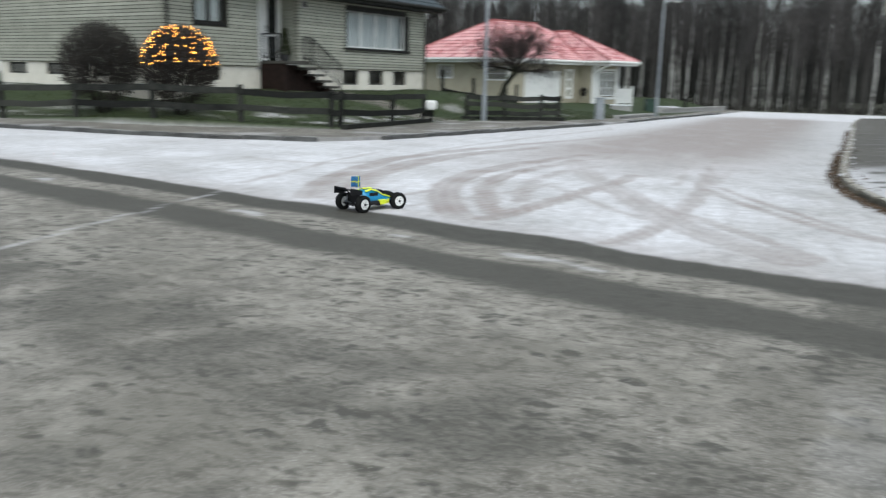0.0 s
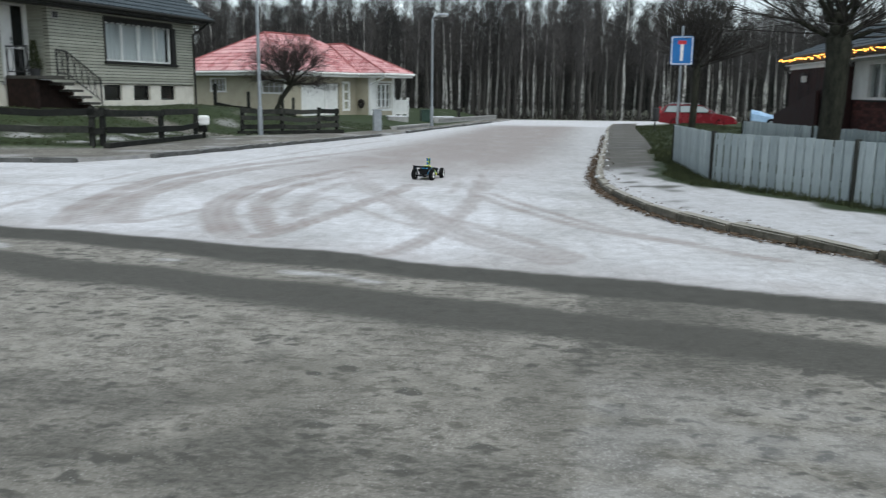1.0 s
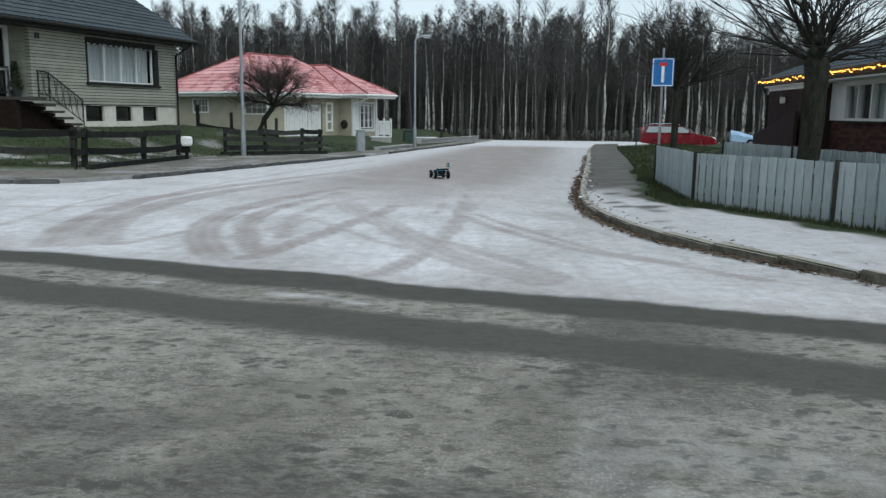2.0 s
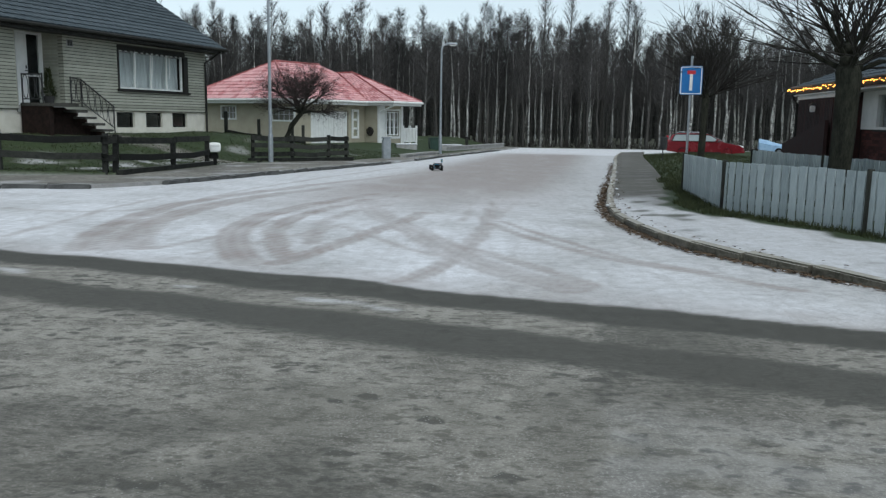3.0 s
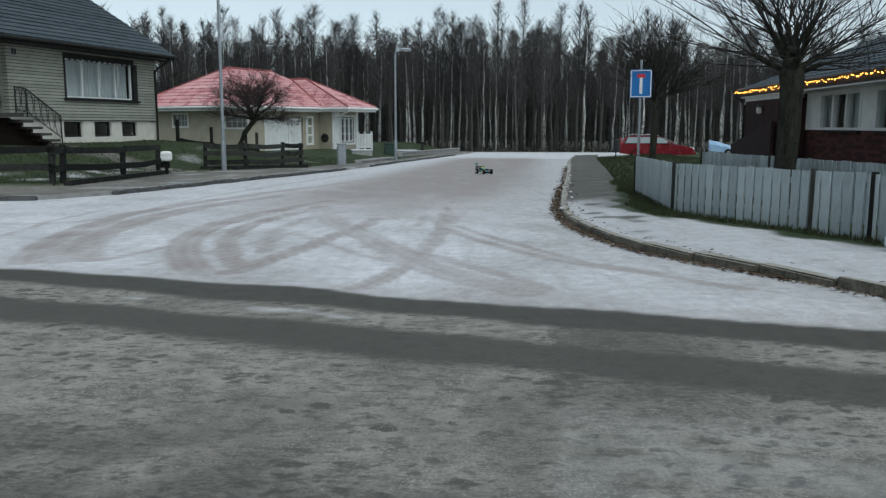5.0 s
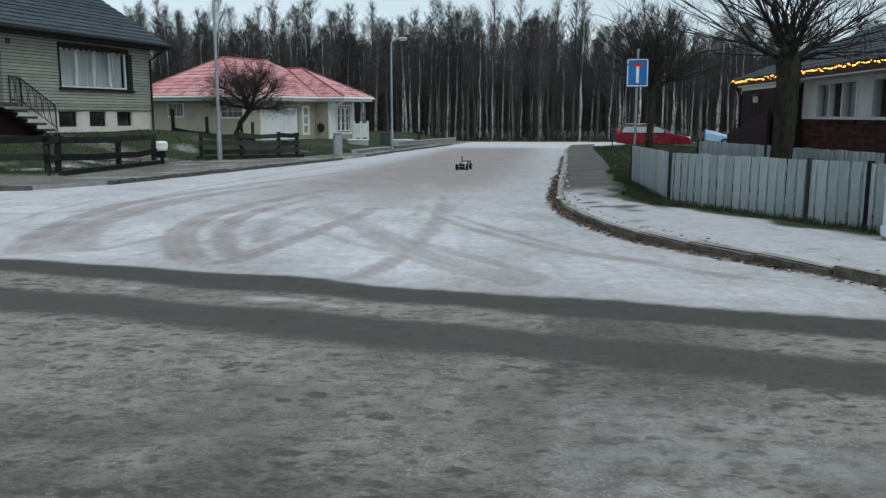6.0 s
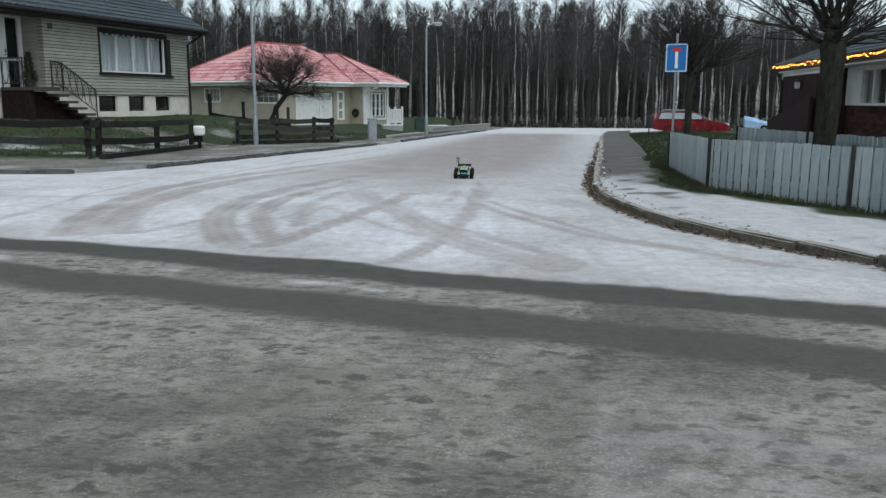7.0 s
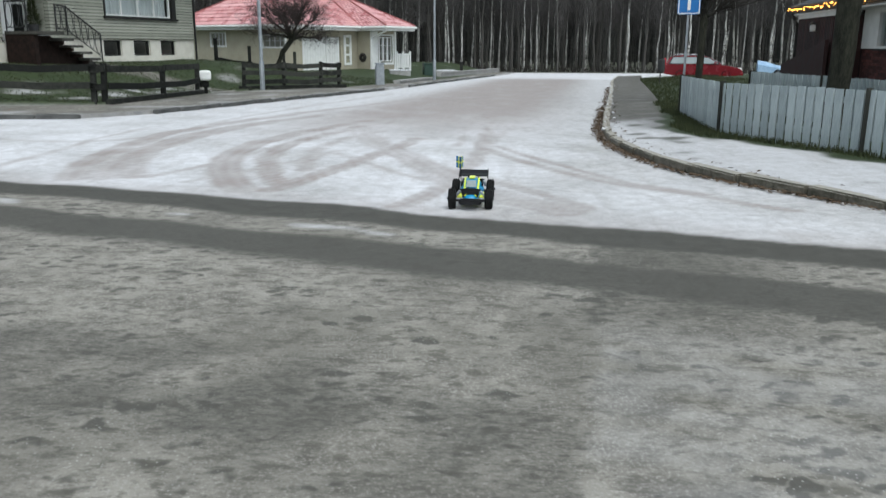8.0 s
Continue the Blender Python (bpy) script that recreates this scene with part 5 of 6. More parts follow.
def dead_end_sign():
    x, y = 5.19, 21.15
    s = thing("road_sign", pose(x, y, slope(y) + 0.1, 0, 0, -9), "blue dead end road sign on a grey post", "road sign")
    bm = bmesh.new()
    tube(bm, [(0, 0.05, -0.3), (0, 0.05, 3.3)], [0.03] * 2, 10)
    part("post", bm, STEEL, s)
    part("cap", boxes((-0.035, 0.035, 0.015, 0.085, 3.3, 3.33), bevel=0.01), BLACK_IRON, s)
    z0, z1, w = 2.36, 3.06, 0.27
    bm = bmesh.new()
    box(bm, -w, w, -0.004, 0.012, z0, z1, bevel=0.0)
    up = [e for e in bm.edges if abs(e.verts[0].co.y - e.verts[1].co.y) > 0.01]
    bmesh.ops.bevel(bm, geom=up, offset=0.03, segments=3, affect="EDGES")
    face = part("sign_plate", bm, SIGN_BLUE, s, "blue sign face with white border")
    b, g = 0.022, 0.016
    part("border", boxes((-w + g, w - g, -0.009, -0.005, z0 + g, z0 + g + b), (-w + g, w - g, -0.009, -0.005, z1 - g - b, z1 - g), (-w + g, -w + g + b, -0.009, -0.005, z0 + g + b, z1 - g - b), (w - g - b, w - g, -0.009, -0.005, z0 + g + b, z1 - g - b)), WHITE_PAINT, face)
    part("white_stem", boxes((-0.036, 0.036, -0.009, -0.005, z0 + 0.1, z1 - 0.2)), WHITE_PAINT, face)
    part("red_bar", boxes((-0.1, 0.1, -0.009, -0.005, z1 - 0.2, z1 - 0.11)), SIGN_RED, face)
    for z in (z0 + 0.15, z1 - 0.15):
        part("clamp", boxes((-0.05, 0.05, 0.012, 0.095, z - 0.02, z + 0.02), bevel=0.004), STEEL, s)


def cable_cabinet():
    x, y = -4.38, 38.75
    c = thing("cable_cabinet", pose(x, y, slope(y) + 0.08, 0, 0, 20), "pale blue-grey steel cable cabinet", "cabinet")
    part("body", boxes((-0.2, 0.2, -0.14, 0.14, -0.1, 0.98), bevel=0.05), STEEL, c)
    part("lid", boxes((-0.215, 0.215, -0.155, 0.155, 0.98, 1.04), bevel=0.02), STEEL, c)
    part("door", boxes((-0.16, 0.16, -0.15, -0.142, 0.08, 0.9), bevel=0.003), STEEL, c)
    part("base", boxes((-0.22, 0.22, -0.16, 0.16, -0.2, 0.0)), CONCRETE, c)


def litter_bin():
    x, y = 9.4, 43.0
    b = thing("litter_bin", pose(x, y, land(x, y)), "small dark litter bin on a post", "bin")
    bm = bmesh.new()
    tube(bm, [(0, 0.1, -0.1), (0, 0.1, 1.25)], [0.03] * 2, 8)
    part("post", bm, BLACK_IRON, b)
    bm = bmesh.new()
    tube(bm, [(0, -0.05, 0.55), (0, -0.05, 0.6), (0, -0.05, 1.15), (0, -0.05, 1.2)], [0.14, 0.17, 0.19, 0.17], 14)
    part("basket", bm, BLACK_IRON, b)


def low_wall(line, height, label):
    bm = bmesh.new()
    loft(bm, [[(x + s, y, slope(y) + z) for s, z in ((-0.14, -0.2), (0.14, -0.2), (0.14, height), (-0.14, height))] for x, y in line])
    w = finish("garden_wall", bm, CONCRETE)
    tagged(w, label, "wall")
    bm = bmesh.new()
    loft(bm, [[(x + s, y, slope(y) + z) for s, z in ((-0.19, height), (0.19, height), (0.19, height + 0.07), (-0.19, height + 0.07))] for x, y in line])
    part("coping", bm, CONCRETE, w)


def standpipe():
    x, y = 5.52, 9.72
    s = thing("standpipe", pose(x, y, 0.08, 3, -4, 20), "pale blue-white plastic standpipe with a black cap", "pipe")
    def ring(z0, z1, r0, r1, name, material, label=""):
        bm = bmesh.new()
        tube(bm, [(0, 0, z0), (0, 0, z0 + 0.015), (0, 0, z1 - 0.015), (0, 0, z1)], [r0 * 0.95, r0, r1, r1 * 0.95], 20)
        part(name, bm, material, s, label, False)
    ring(-0.15, 0.1, 0.1, 0.1, "foot", CONCRETE)
    ring(0.1, 0.22, 0.125, 0.125, "collar", PLASTIC)
    ring(0.2, 0.76, 0.105, 0.105, "pipe", PLASTIC)
    ring(0.74, 0.83, 0.118, 0.118, "collar", PLASTIC)
    ring(0.83, 0.95, 0.09, 0.09, "neck", STEEL)
    ring(0.95, 1.0, 0.115, 0.115, "cap", CAR_BLACK, "black cap")


# added for an unclear dark object, and to darken the door recess
def potted_shrub():
    m = pose(-12.14, 36.54, 0, 0, 0, 73) @ pose(-8.5, 0.42, 1.88)
    t = thing("potted_shrub", m, "dark potted shrub standing in for an unclear dark object beside a door", "plant")
    bm = bmesh.new()
    tube(bm, [(0, 0, 0), (0, 0, 0.02), (0, 0, 0.3), (0, 0, 0.33)], [0.12, 0.14, 0.18, 0.19], 14)
    part("pot", bm, BLACK_IRON, t)
    r = rng(71)
    verts, faces = [], []
    for k in range(700):
        z = r.uniform(0.3, 1.25)
        w = 0.24 * (1.3 - z)
        a, q = r.uniform(0, 6.28), r.uniform(0.2, 1) * w
        p = Vector((q * math.cos(a), q * math.sin(a), z))
        flat_twig(verts, faces, p, p + Vector((0.1 * math.cos(a), 0.1 * math.sin(a), r.uniform(0.0, 0.12))), 0.014, r)
    me = bpy.data.meshes.new("foliage")
    me.from_pydata([tuple(v) for v in verts], [], faces)
    me.materials.append(BLADE)
    new("foliage", me).parent = t


def garden_box(x, y, w, hgt, material, label, name, category):
    t = thing(name, pose(x, y, land(x, y), 0, 0, 15), label, category)
    part("body", boxes((-w, w, -0.3, 0.3, -0.15, hgt - 0.06), bevel=0.02), material, t)
    part("lid", boxes((-w - 0.03, w + 0.03, -0.33, 0.33, hgt - 0.06, hgt), bevel=0.015), SNOW if material is CONCRETE else material, t)


def marker_post(x, y):
    t = thing("marker_post", pose(x, y, land(x, y)), "short dark timber post on a garden edge", "post")
    part("post", boxes((-0.1, 0.1, -0.1, 0.1, -0.2, 0.85), bevel=0.02), OLD_WOOD, t)
    part("cap", boxes((-0.12, 0.12, -0.12, 0.12, 0.85, 0.9), bevel=0.015), BLACK_IRON, t)


GREEN = surf("dark_green_plastic", (0.012, 0.03, 0.022), (0.025, 0.055, 0.04), 4, 0.5, 0.05)
garden_box(-2.9, 52.6, 0.3, 0.75, GREEN, "dark green plastic grit box on a lawn", "grit_box", "box")
garden_box(-4.4, 49.6, 0.6, 0.3, CONCRETE, "low concrete planter topped with snow", "planter", "planter")
garden_box(-2.0, 57.5, 0.7, 0.25, CONCRETE, "low concrete planter dusted with snow", "planter", "planter")
marker_post(-0.9, 58.0)
standpipe()
mailbox()
street_lamp(-8.22, 32.3, 8.2, 0.9, 12, "tall grey galvanised street lamp beside the pavement")
street_lamp(-2.26, 47.45, 6.15, 0.55, 12, "grey street lamp with a short arm by far gardens")
dead_end_sign()
cable_cabinet()
litter_bin()
low_wall([(-3.75, 40.6), (-3.0, 45.0), (-2.5, 47.0)], 0.22, "low grey concrete garden wall by the pavement")
low_wall([(-2.2, 52.0), (-0.4, 60.0), (1.9, 70.0)], 0.4, "long low grey concrete garden wall")


# ---- the parked red estate car ----
def estate_car():
    x, y = 14.2, 53.3
    c = thing("car", pose(x, y, land(x, y) + 0.06, 0, 0, -12), "parked red estate car with pale windows", "car")
    # side outline from the tail (x = -2.3) to the nose
    lower = [(-2.30, 0.35), (-2.33, 0.62), (-2.30, 0.92), (-1.0, 0.98), (0.75, 0.96), (1.55, 0.86), (2.15, 0.74), (2.34, 0.55), (2.34, 0.32), (1.2, 0.22), (-1.2, 0.22)]
    bm = bmesh.new()
    loft(bm, [[(px * k, w, pz) for px, pz in lower] for w, k in ((-0.90, 0.97), (-0.86, 1.0), (0.86, 1.0), (0.90, 0.97))])
    bmesh.ops.bevel(bm, geom=[e for e in bm.edges if e.calc_length() > 1.5], offset=0.05, segments=2, affect="EDGES")
    body = part("body", bm, RED_PAINT, c, "glossy red bodywork", False)
    cabin = [(-2.22, 0.9), (-1.98, 1.36), (-1.6, 1.46), (0.05, 1.45), (0.35, 1.38), (1.15, 0.93)]
    bm = bmesh.new()
    loft(bm, [[(px, w * (1 - 0.16 * max(0, (pz - 0.95) / 0.5)), pz) for px, pz in cabin] for w in (-0.84, 0.84)])
    part("cabin", bm, RED_PAINT, c)
    for side in (-1, 1):
        for k, quad in enumerate((((-1.95, 1.0), (-1.12, 1.0), (-1.12, 1.37), (-1.78, 1.36)), ((-1.04, 1.0), (-0.2, 1.0), (-0.2, 1.37), (-1.04, 1.37)), ((-0.12, 1.0), (0.9, 1.0), (0.3, 1.34), (-0.12, 1.37)))):
            bm = bmesh.new()
            loft(bm, [[(px, side * (0.84 * (1 - 0.16 * max(0, (pz - 0.95) / 0.5)) + o), pz) for px, pz in quad] for o in (-0.02, 0.012)])
            part("side_window", bm, SKY_GLASS, body)
        bm = bmesh.new()
        loft(bm, [[(px, side * (0.84 * (1 - 0.16 * max(0, (pz - 0.95) / 0.5)) + o), pz) for px, pz in ((-2.05, 0.96), (1.02, 0.96), (0.33, 1.37), (-0.1, 1.41), (-1.82, 1.4))] for o in (-0.02, 0.006)])
        part("window_trim", bm, CAR_BLACK, body)
        part("sill_moulding", boxes((-0.95, 1.0, side * 0.905 - 0.012, side * 0.905 + 0.012, 0.2, 0.34), bevel=0.008), CAR_BLACK, body)
        bm = bmesh.new()
        tube(bm, [(-1.7, side * 0.66, 1.5), (-1.5, side * 0.66, 1.54), (-0.1, side * 0.66, 1.53), (0.1, side * 0.66, 1.47)], [0.02] * 4, 6)
        part("roof_rail", bm, STEEL, c)
        part("mirror", boxes((0.62, 0.78, side * 0.97 - 0.08, side * 0.97 + 0.08, 0.98, 1.1), bevel=0.03), RED_PAINT, c)
        part("headlight", boxes((2.02, 2.3, side * 0.68 - 0.16, side * 0.68 + 0.16, 0.6, 0.74), bevel=0.03), WHITE_PAINT, c)
        part("tail_light", boxes((-2.31, -2.2, side * 0.78 - 0.08, side * 0.78 + 0.08, 0.7, 1.3), bevel=0.02), SIGN_RED, c)
        for wx in (-1.33, 1.38):
            tyre = part("wheel", disc(bmesh.new(), (wx, side * 0.8, 0.32), "y", 0.32, 0.2, 24, 0.2), TYRE, c)
            part("rim", disc(bmesh.new(), (wx, side * 0.83, 0.32), "y", 0.21, 0.12, 20), ALLOY, tyre)
    bm = bmesh.new()
    loft(bm, [[(1.14 - 0.78 * f + 0.012, w * (1 - 0.2 * f), 0.95 + 0.42 * f) for w, f in ((-0.74, 0.02), (0.74, 0.02), (0.74, 0.95), (-0.74, 0.95))], [(1.14 - 0.78 * f + 0.03, w * (1 - 0.2 * f), 0.965 + 0.42 * f) for w, f in ((-0.74, 0.02), (0.74, 0.02), (0.74, 0.95), (-0.74, 0.95))]])
    part("windscreen", bm, SKY_GLASS, c)
    part("bumper", boxes((2.24, 2.4, -0.8, 0.8, 0.3, 0.5), bevel=0.04), RED_PAINT, c)
    part("number_plate", boxes((2.4, 2.41, -0.25, 0.25, 0.38, 0.48)), WHITE_PAINT, c)


estate_car()


def covered_trailer():
    x, y = 16.6, 47.0
    t = thing("trailer", pose(x, y, land(x, y) + 0.02, 0, 0, -15), "trailer under a light blue tarpaulin", "trailer")
    t.scale = (0.8, 0.8, 0.8)
    bm = bmesh.new()
    r = rng(12)
    secs = []
    for k in range(9):
        px = -1.3 + k * 0.32
        hh = 1.15 - 0.075 * k
        secs.append([(px, w, z * hh + r.uniform(-0.03, 0.03)) for w, z in ((-0.75, 0.35), (-0.72, 0.75), (-0.3, 0.95), (0.3, 1.0), (0.72, 0.72), (0.75, 0.35))])
    loft(bm, secs)
    part("tarpaulin", bm, TARP, t)
    part("frame", boxes((-1.25, 1.9, -0.7, 0.7, 0.28, 0.36)), STEEL, t)
    for s in (-1, 1):
        w = part("wheel", disc(bmesh.new(), (0, s * 0.82, 0.27), "y", 0.27, 0.16, 20, 0.15), TYRE, t)
        part("rim", disc(bmesh.new(), (0, s * 0.83, 0.27), "y", 0.155, 0.1, 16), STEEL, w)


covered_trailer()


# ---- trees ----
def ribbon(bm, a, b, w):
    """A fine tapering twig as a thin three-sided spike."""
    way = (b - a).normalized()
    side = way.cross(Vector((0.3, 0.2, 0.93)))
    side = side.normalized() * w
    other = way.cross(side)
    p = [bm.verts.new(a + side), bm.verts.new(a - side * 0.5 + other * 0.87), bm.verts.new(a - side * 0.5 - other * 0.87)]
    t = bm.verts.new(b)
    for k in range(3):
        bm.faces.new((p[k], p[(k + 1) % 3], t))


def flat_twig(verts, faces, a, b, w, r):
    way = b - a
    side = Vector((r.uniform(-1, 1), r.uniform(-1, 1), r.uniform(-0.3, 0.3))).cross(way).normalized() * w
    n = len(verts)
    verts += [a + side, a - side, b]
    faces.append((n, n + 1, n + 2))


def birch_meshes(seed):
    r = rng(seed)
    height = r.uniform(8.6, 11.9)
    bend = [Vector((0, 0, -0.3))]
    dx, dy = r.uniform(-0.25, 0.25), r.uniform(-0.25, 0.25)
    for k in range(1, 9):
        f = k / 8
        bend.append(Vector((dx * f * f + r.uniform(-0.07, 0.07), dy * f * f + r.uniform(-0.07, 0.07), height * f)))
    base = r.uniform(0.09, 0.15)
    bm = bmesh.new()
    tube(bm, bend, [base * (1 - 0.93 * k / 8) for k in range(9)], 6)
    trunk = bpy.data.meshes.new("trunk")
    bm.to_mesh(trunk)
    bm.free()
    trunk.materials.append(BIRCH)
    verts, faces = [], []

    def on_trunk(f):
        i = min(7, int(f * 8))
        return bend[i].lerp(bend[i + 1], f * 8 - i)
    start = r.uniform(0.3, 0.45)
    for k in range(115):
        f = start + (1 - start) * (k / 115) ** 0.9
        p = on_trunk(min(f, 0.99))
        a = r.uniform(0, 2 * math.pi)
        reach = (0.35 + 1.5 * math.sin(min(1, (1.03 - f) / (1.03 - start)) * 2.4) ** 1.0) * r.uniform(0.5, 1.0)
        tip = p + Vector((math.cos(a) * reach * 0.75, math.sin(a) * reach * 0.75, reach * r.uniform(0.7, 1.3)))
        flat_twig(verts, faces, p, tip, 0.017, r)
        for j in range(11):
            q = p.lerp(tip, r.uniform(0.25, 1.0))
            b = r.uniform(0, 2 * math.pi)
            l = r.uniform(0.25, 0.8)
            e = q + Vector((math.cos(b) * l * 0.6, math.sin(b) * l * 0.6, l * r.uniform(0.1, 1.0)))
            flat_twig(verts, faces, q, e, 0.011, r)
    for k in range(10):
        p = on_trunk(r.uniform(0.06, start))
        a = r.uniform(0, 2 * math.pi)
        flat_twig(verts, faces, p, p + Vector((math.cos(a) * 0.7, math.sin(a) * 0.7, r.uniform(-0.1, 0.4))), 0.02, r)
    crown = bpy.data.meshes.new("crown")
    crown.from_pydata([tuple(v) for v in verts], [], faces)
    crown.materials.append(BIRCH_TWIG)
    return trunk, crown


def birch_wood():
    kinds = [birch_meshes(100 + k) for k in range(10)]
    first = []
    for trunk, crown in kinds:
        t = thing("birch_tree", pose(0, 120, -0.9), "tall slender bare birch in a dense wood", "tree", "birches at the wood's edge")
        for name, me in (("trunk", trunk), ("crown", crown)):
            o = new(name, me)
            o.parent = t
        first.append(t)
    r = rng(9)
    k = 0
    for row in range(6):
        x = -48.0
        while x < 62:
            x += r.uniform(0.6, 2.3) * (1.0 + 0.12 * row)
            y = 77.5 + row * 3.2 + r.uniform(-1.3, 1.3) - 0.12 * max(0, min(x, 40) - 12)
            s = r.uniform(0.86, 1.16) * (1 - 0.004 * max(0, min(x, 34) - 12))
            m = pose(x, y, slope(y) - 0.02, r.uniform(-2, 2), r.uniform(-2.5, 2.5), r.uniform(0, 360))
            if k < len(first):
                first[k].matrix_basis = m
                o = first[k]
            else:
                o = copy_thing(first[r.randrange(len(first))], m)
            o.scale = (s, s, s * r.uniform(0.92, 1.08))
            k += 1
    # the depth of the wood, where single trees merge
    src = []
    for trunk, crown in kinds[:6]:
        for me, keep in ((trunk, 1.0), (crown, 0.45)):
            co = np.zeros(len(me.vertices) * 3)
            me.vertices.foreach_get("co", co)
            src.append((co.reshape(-1, 3), [tuple(p.vertices) for p in me.polygons], keep))
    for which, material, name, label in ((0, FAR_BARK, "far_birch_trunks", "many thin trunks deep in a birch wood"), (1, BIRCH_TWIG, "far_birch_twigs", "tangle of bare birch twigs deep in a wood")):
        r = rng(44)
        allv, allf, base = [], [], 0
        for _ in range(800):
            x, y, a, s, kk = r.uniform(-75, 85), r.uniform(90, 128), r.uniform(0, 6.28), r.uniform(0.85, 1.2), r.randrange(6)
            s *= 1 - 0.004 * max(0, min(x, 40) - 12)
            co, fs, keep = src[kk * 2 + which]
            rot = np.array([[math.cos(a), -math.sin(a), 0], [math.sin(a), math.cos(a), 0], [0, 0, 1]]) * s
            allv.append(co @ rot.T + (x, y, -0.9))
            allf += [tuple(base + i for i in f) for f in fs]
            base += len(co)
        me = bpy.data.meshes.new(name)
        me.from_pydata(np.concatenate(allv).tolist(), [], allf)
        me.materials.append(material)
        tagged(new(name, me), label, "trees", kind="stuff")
    # a dark sheet far behind, its colour painted as the dusk under the trees
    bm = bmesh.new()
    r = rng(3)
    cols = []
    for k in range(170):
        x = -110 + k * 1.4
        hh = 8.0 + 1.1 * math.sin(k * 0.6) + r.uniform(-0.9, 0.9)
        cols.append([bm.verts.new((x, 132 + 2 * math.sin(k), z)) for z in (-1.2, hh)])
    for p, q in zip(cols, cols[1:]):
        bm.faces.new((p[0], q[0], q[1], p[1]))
    tagged(finish("backdrop", bm, WOODS_SHADE), "dark sheet coloured as the shade deep in a birch wood", "woodland", kind="structure")
    # low scrub along the wood's edge
    verts, faces = [], []
    for _ in range(2600):
        x, y = r.uniform(-45, 60), r.uniform(76, 84)
        y -= 0.35 * max(0, min(x, 40) - 12)
        p = Vector((x, y, slope(y)))
        for j in range(3):
            flat_twig(verts, faces, p, p + Vector((r.uniform(-0.5, 0.5), r.uniform(-0.5, 0.5), r.uniform(0.3, 1.1))), 0.022, r)
    me = bpy.data.meshes.new("scrub")
    me.from_pydata([tuple(v) for v in verts], [], faces)
    me.materials.append(TWIG_GREY)
    tagged(new("scrub", me), "bare brown scrub at the foot of a wood", "scrub", kind="stuff")


def branch(bm, p, way, length, radius, r, depth, droop=0.0, twigs=5, seg=5, spread=0.7):
    """A limb that bends as it grows, with smaller limbs on it."""
    pts, rad = [p.copy()], [radius]
    n = 4
    d = way.normalized()
    for k in range(n):
        d = (d + Vector((r.uniform(-1, 1), r.uniform(-1, 1), r.uniform(-0.6, 0.8) + droop)) * 0.16).normalized()
        pts.append(pts[-1] + d * length / n)
        rad.append(radius * (1 - 0.8 * (k + 1) / n))
    if radius > 0.008:
        tube(bm, pts, rad, seg, caps=False)
    else:
        ribbon(bm, pts[0], pts[2], radius)
        ribbon(bm, pts[2] - (pts[2] - pts[1]) * 0.3, pts[4], radius * 0.7)
    if depth:
        for j in range(twigs):
            f = r.uniform(0.25, 1.0) * n
            i = min(n - 1, int(f))
            q = pts[i].lerp(pts[i + 1], f - i)
            side = Vector((r.uniform(-1, 1), r.uniform(-1, 1), r.uniform(-0.5, 0.9)))
            branch(bm, q, d * (1 - spread) + side * spread, length * r.uniform(0.35, 0.65), radius * 0.5, r, depth - 1, droop, twigs, 4, spread)


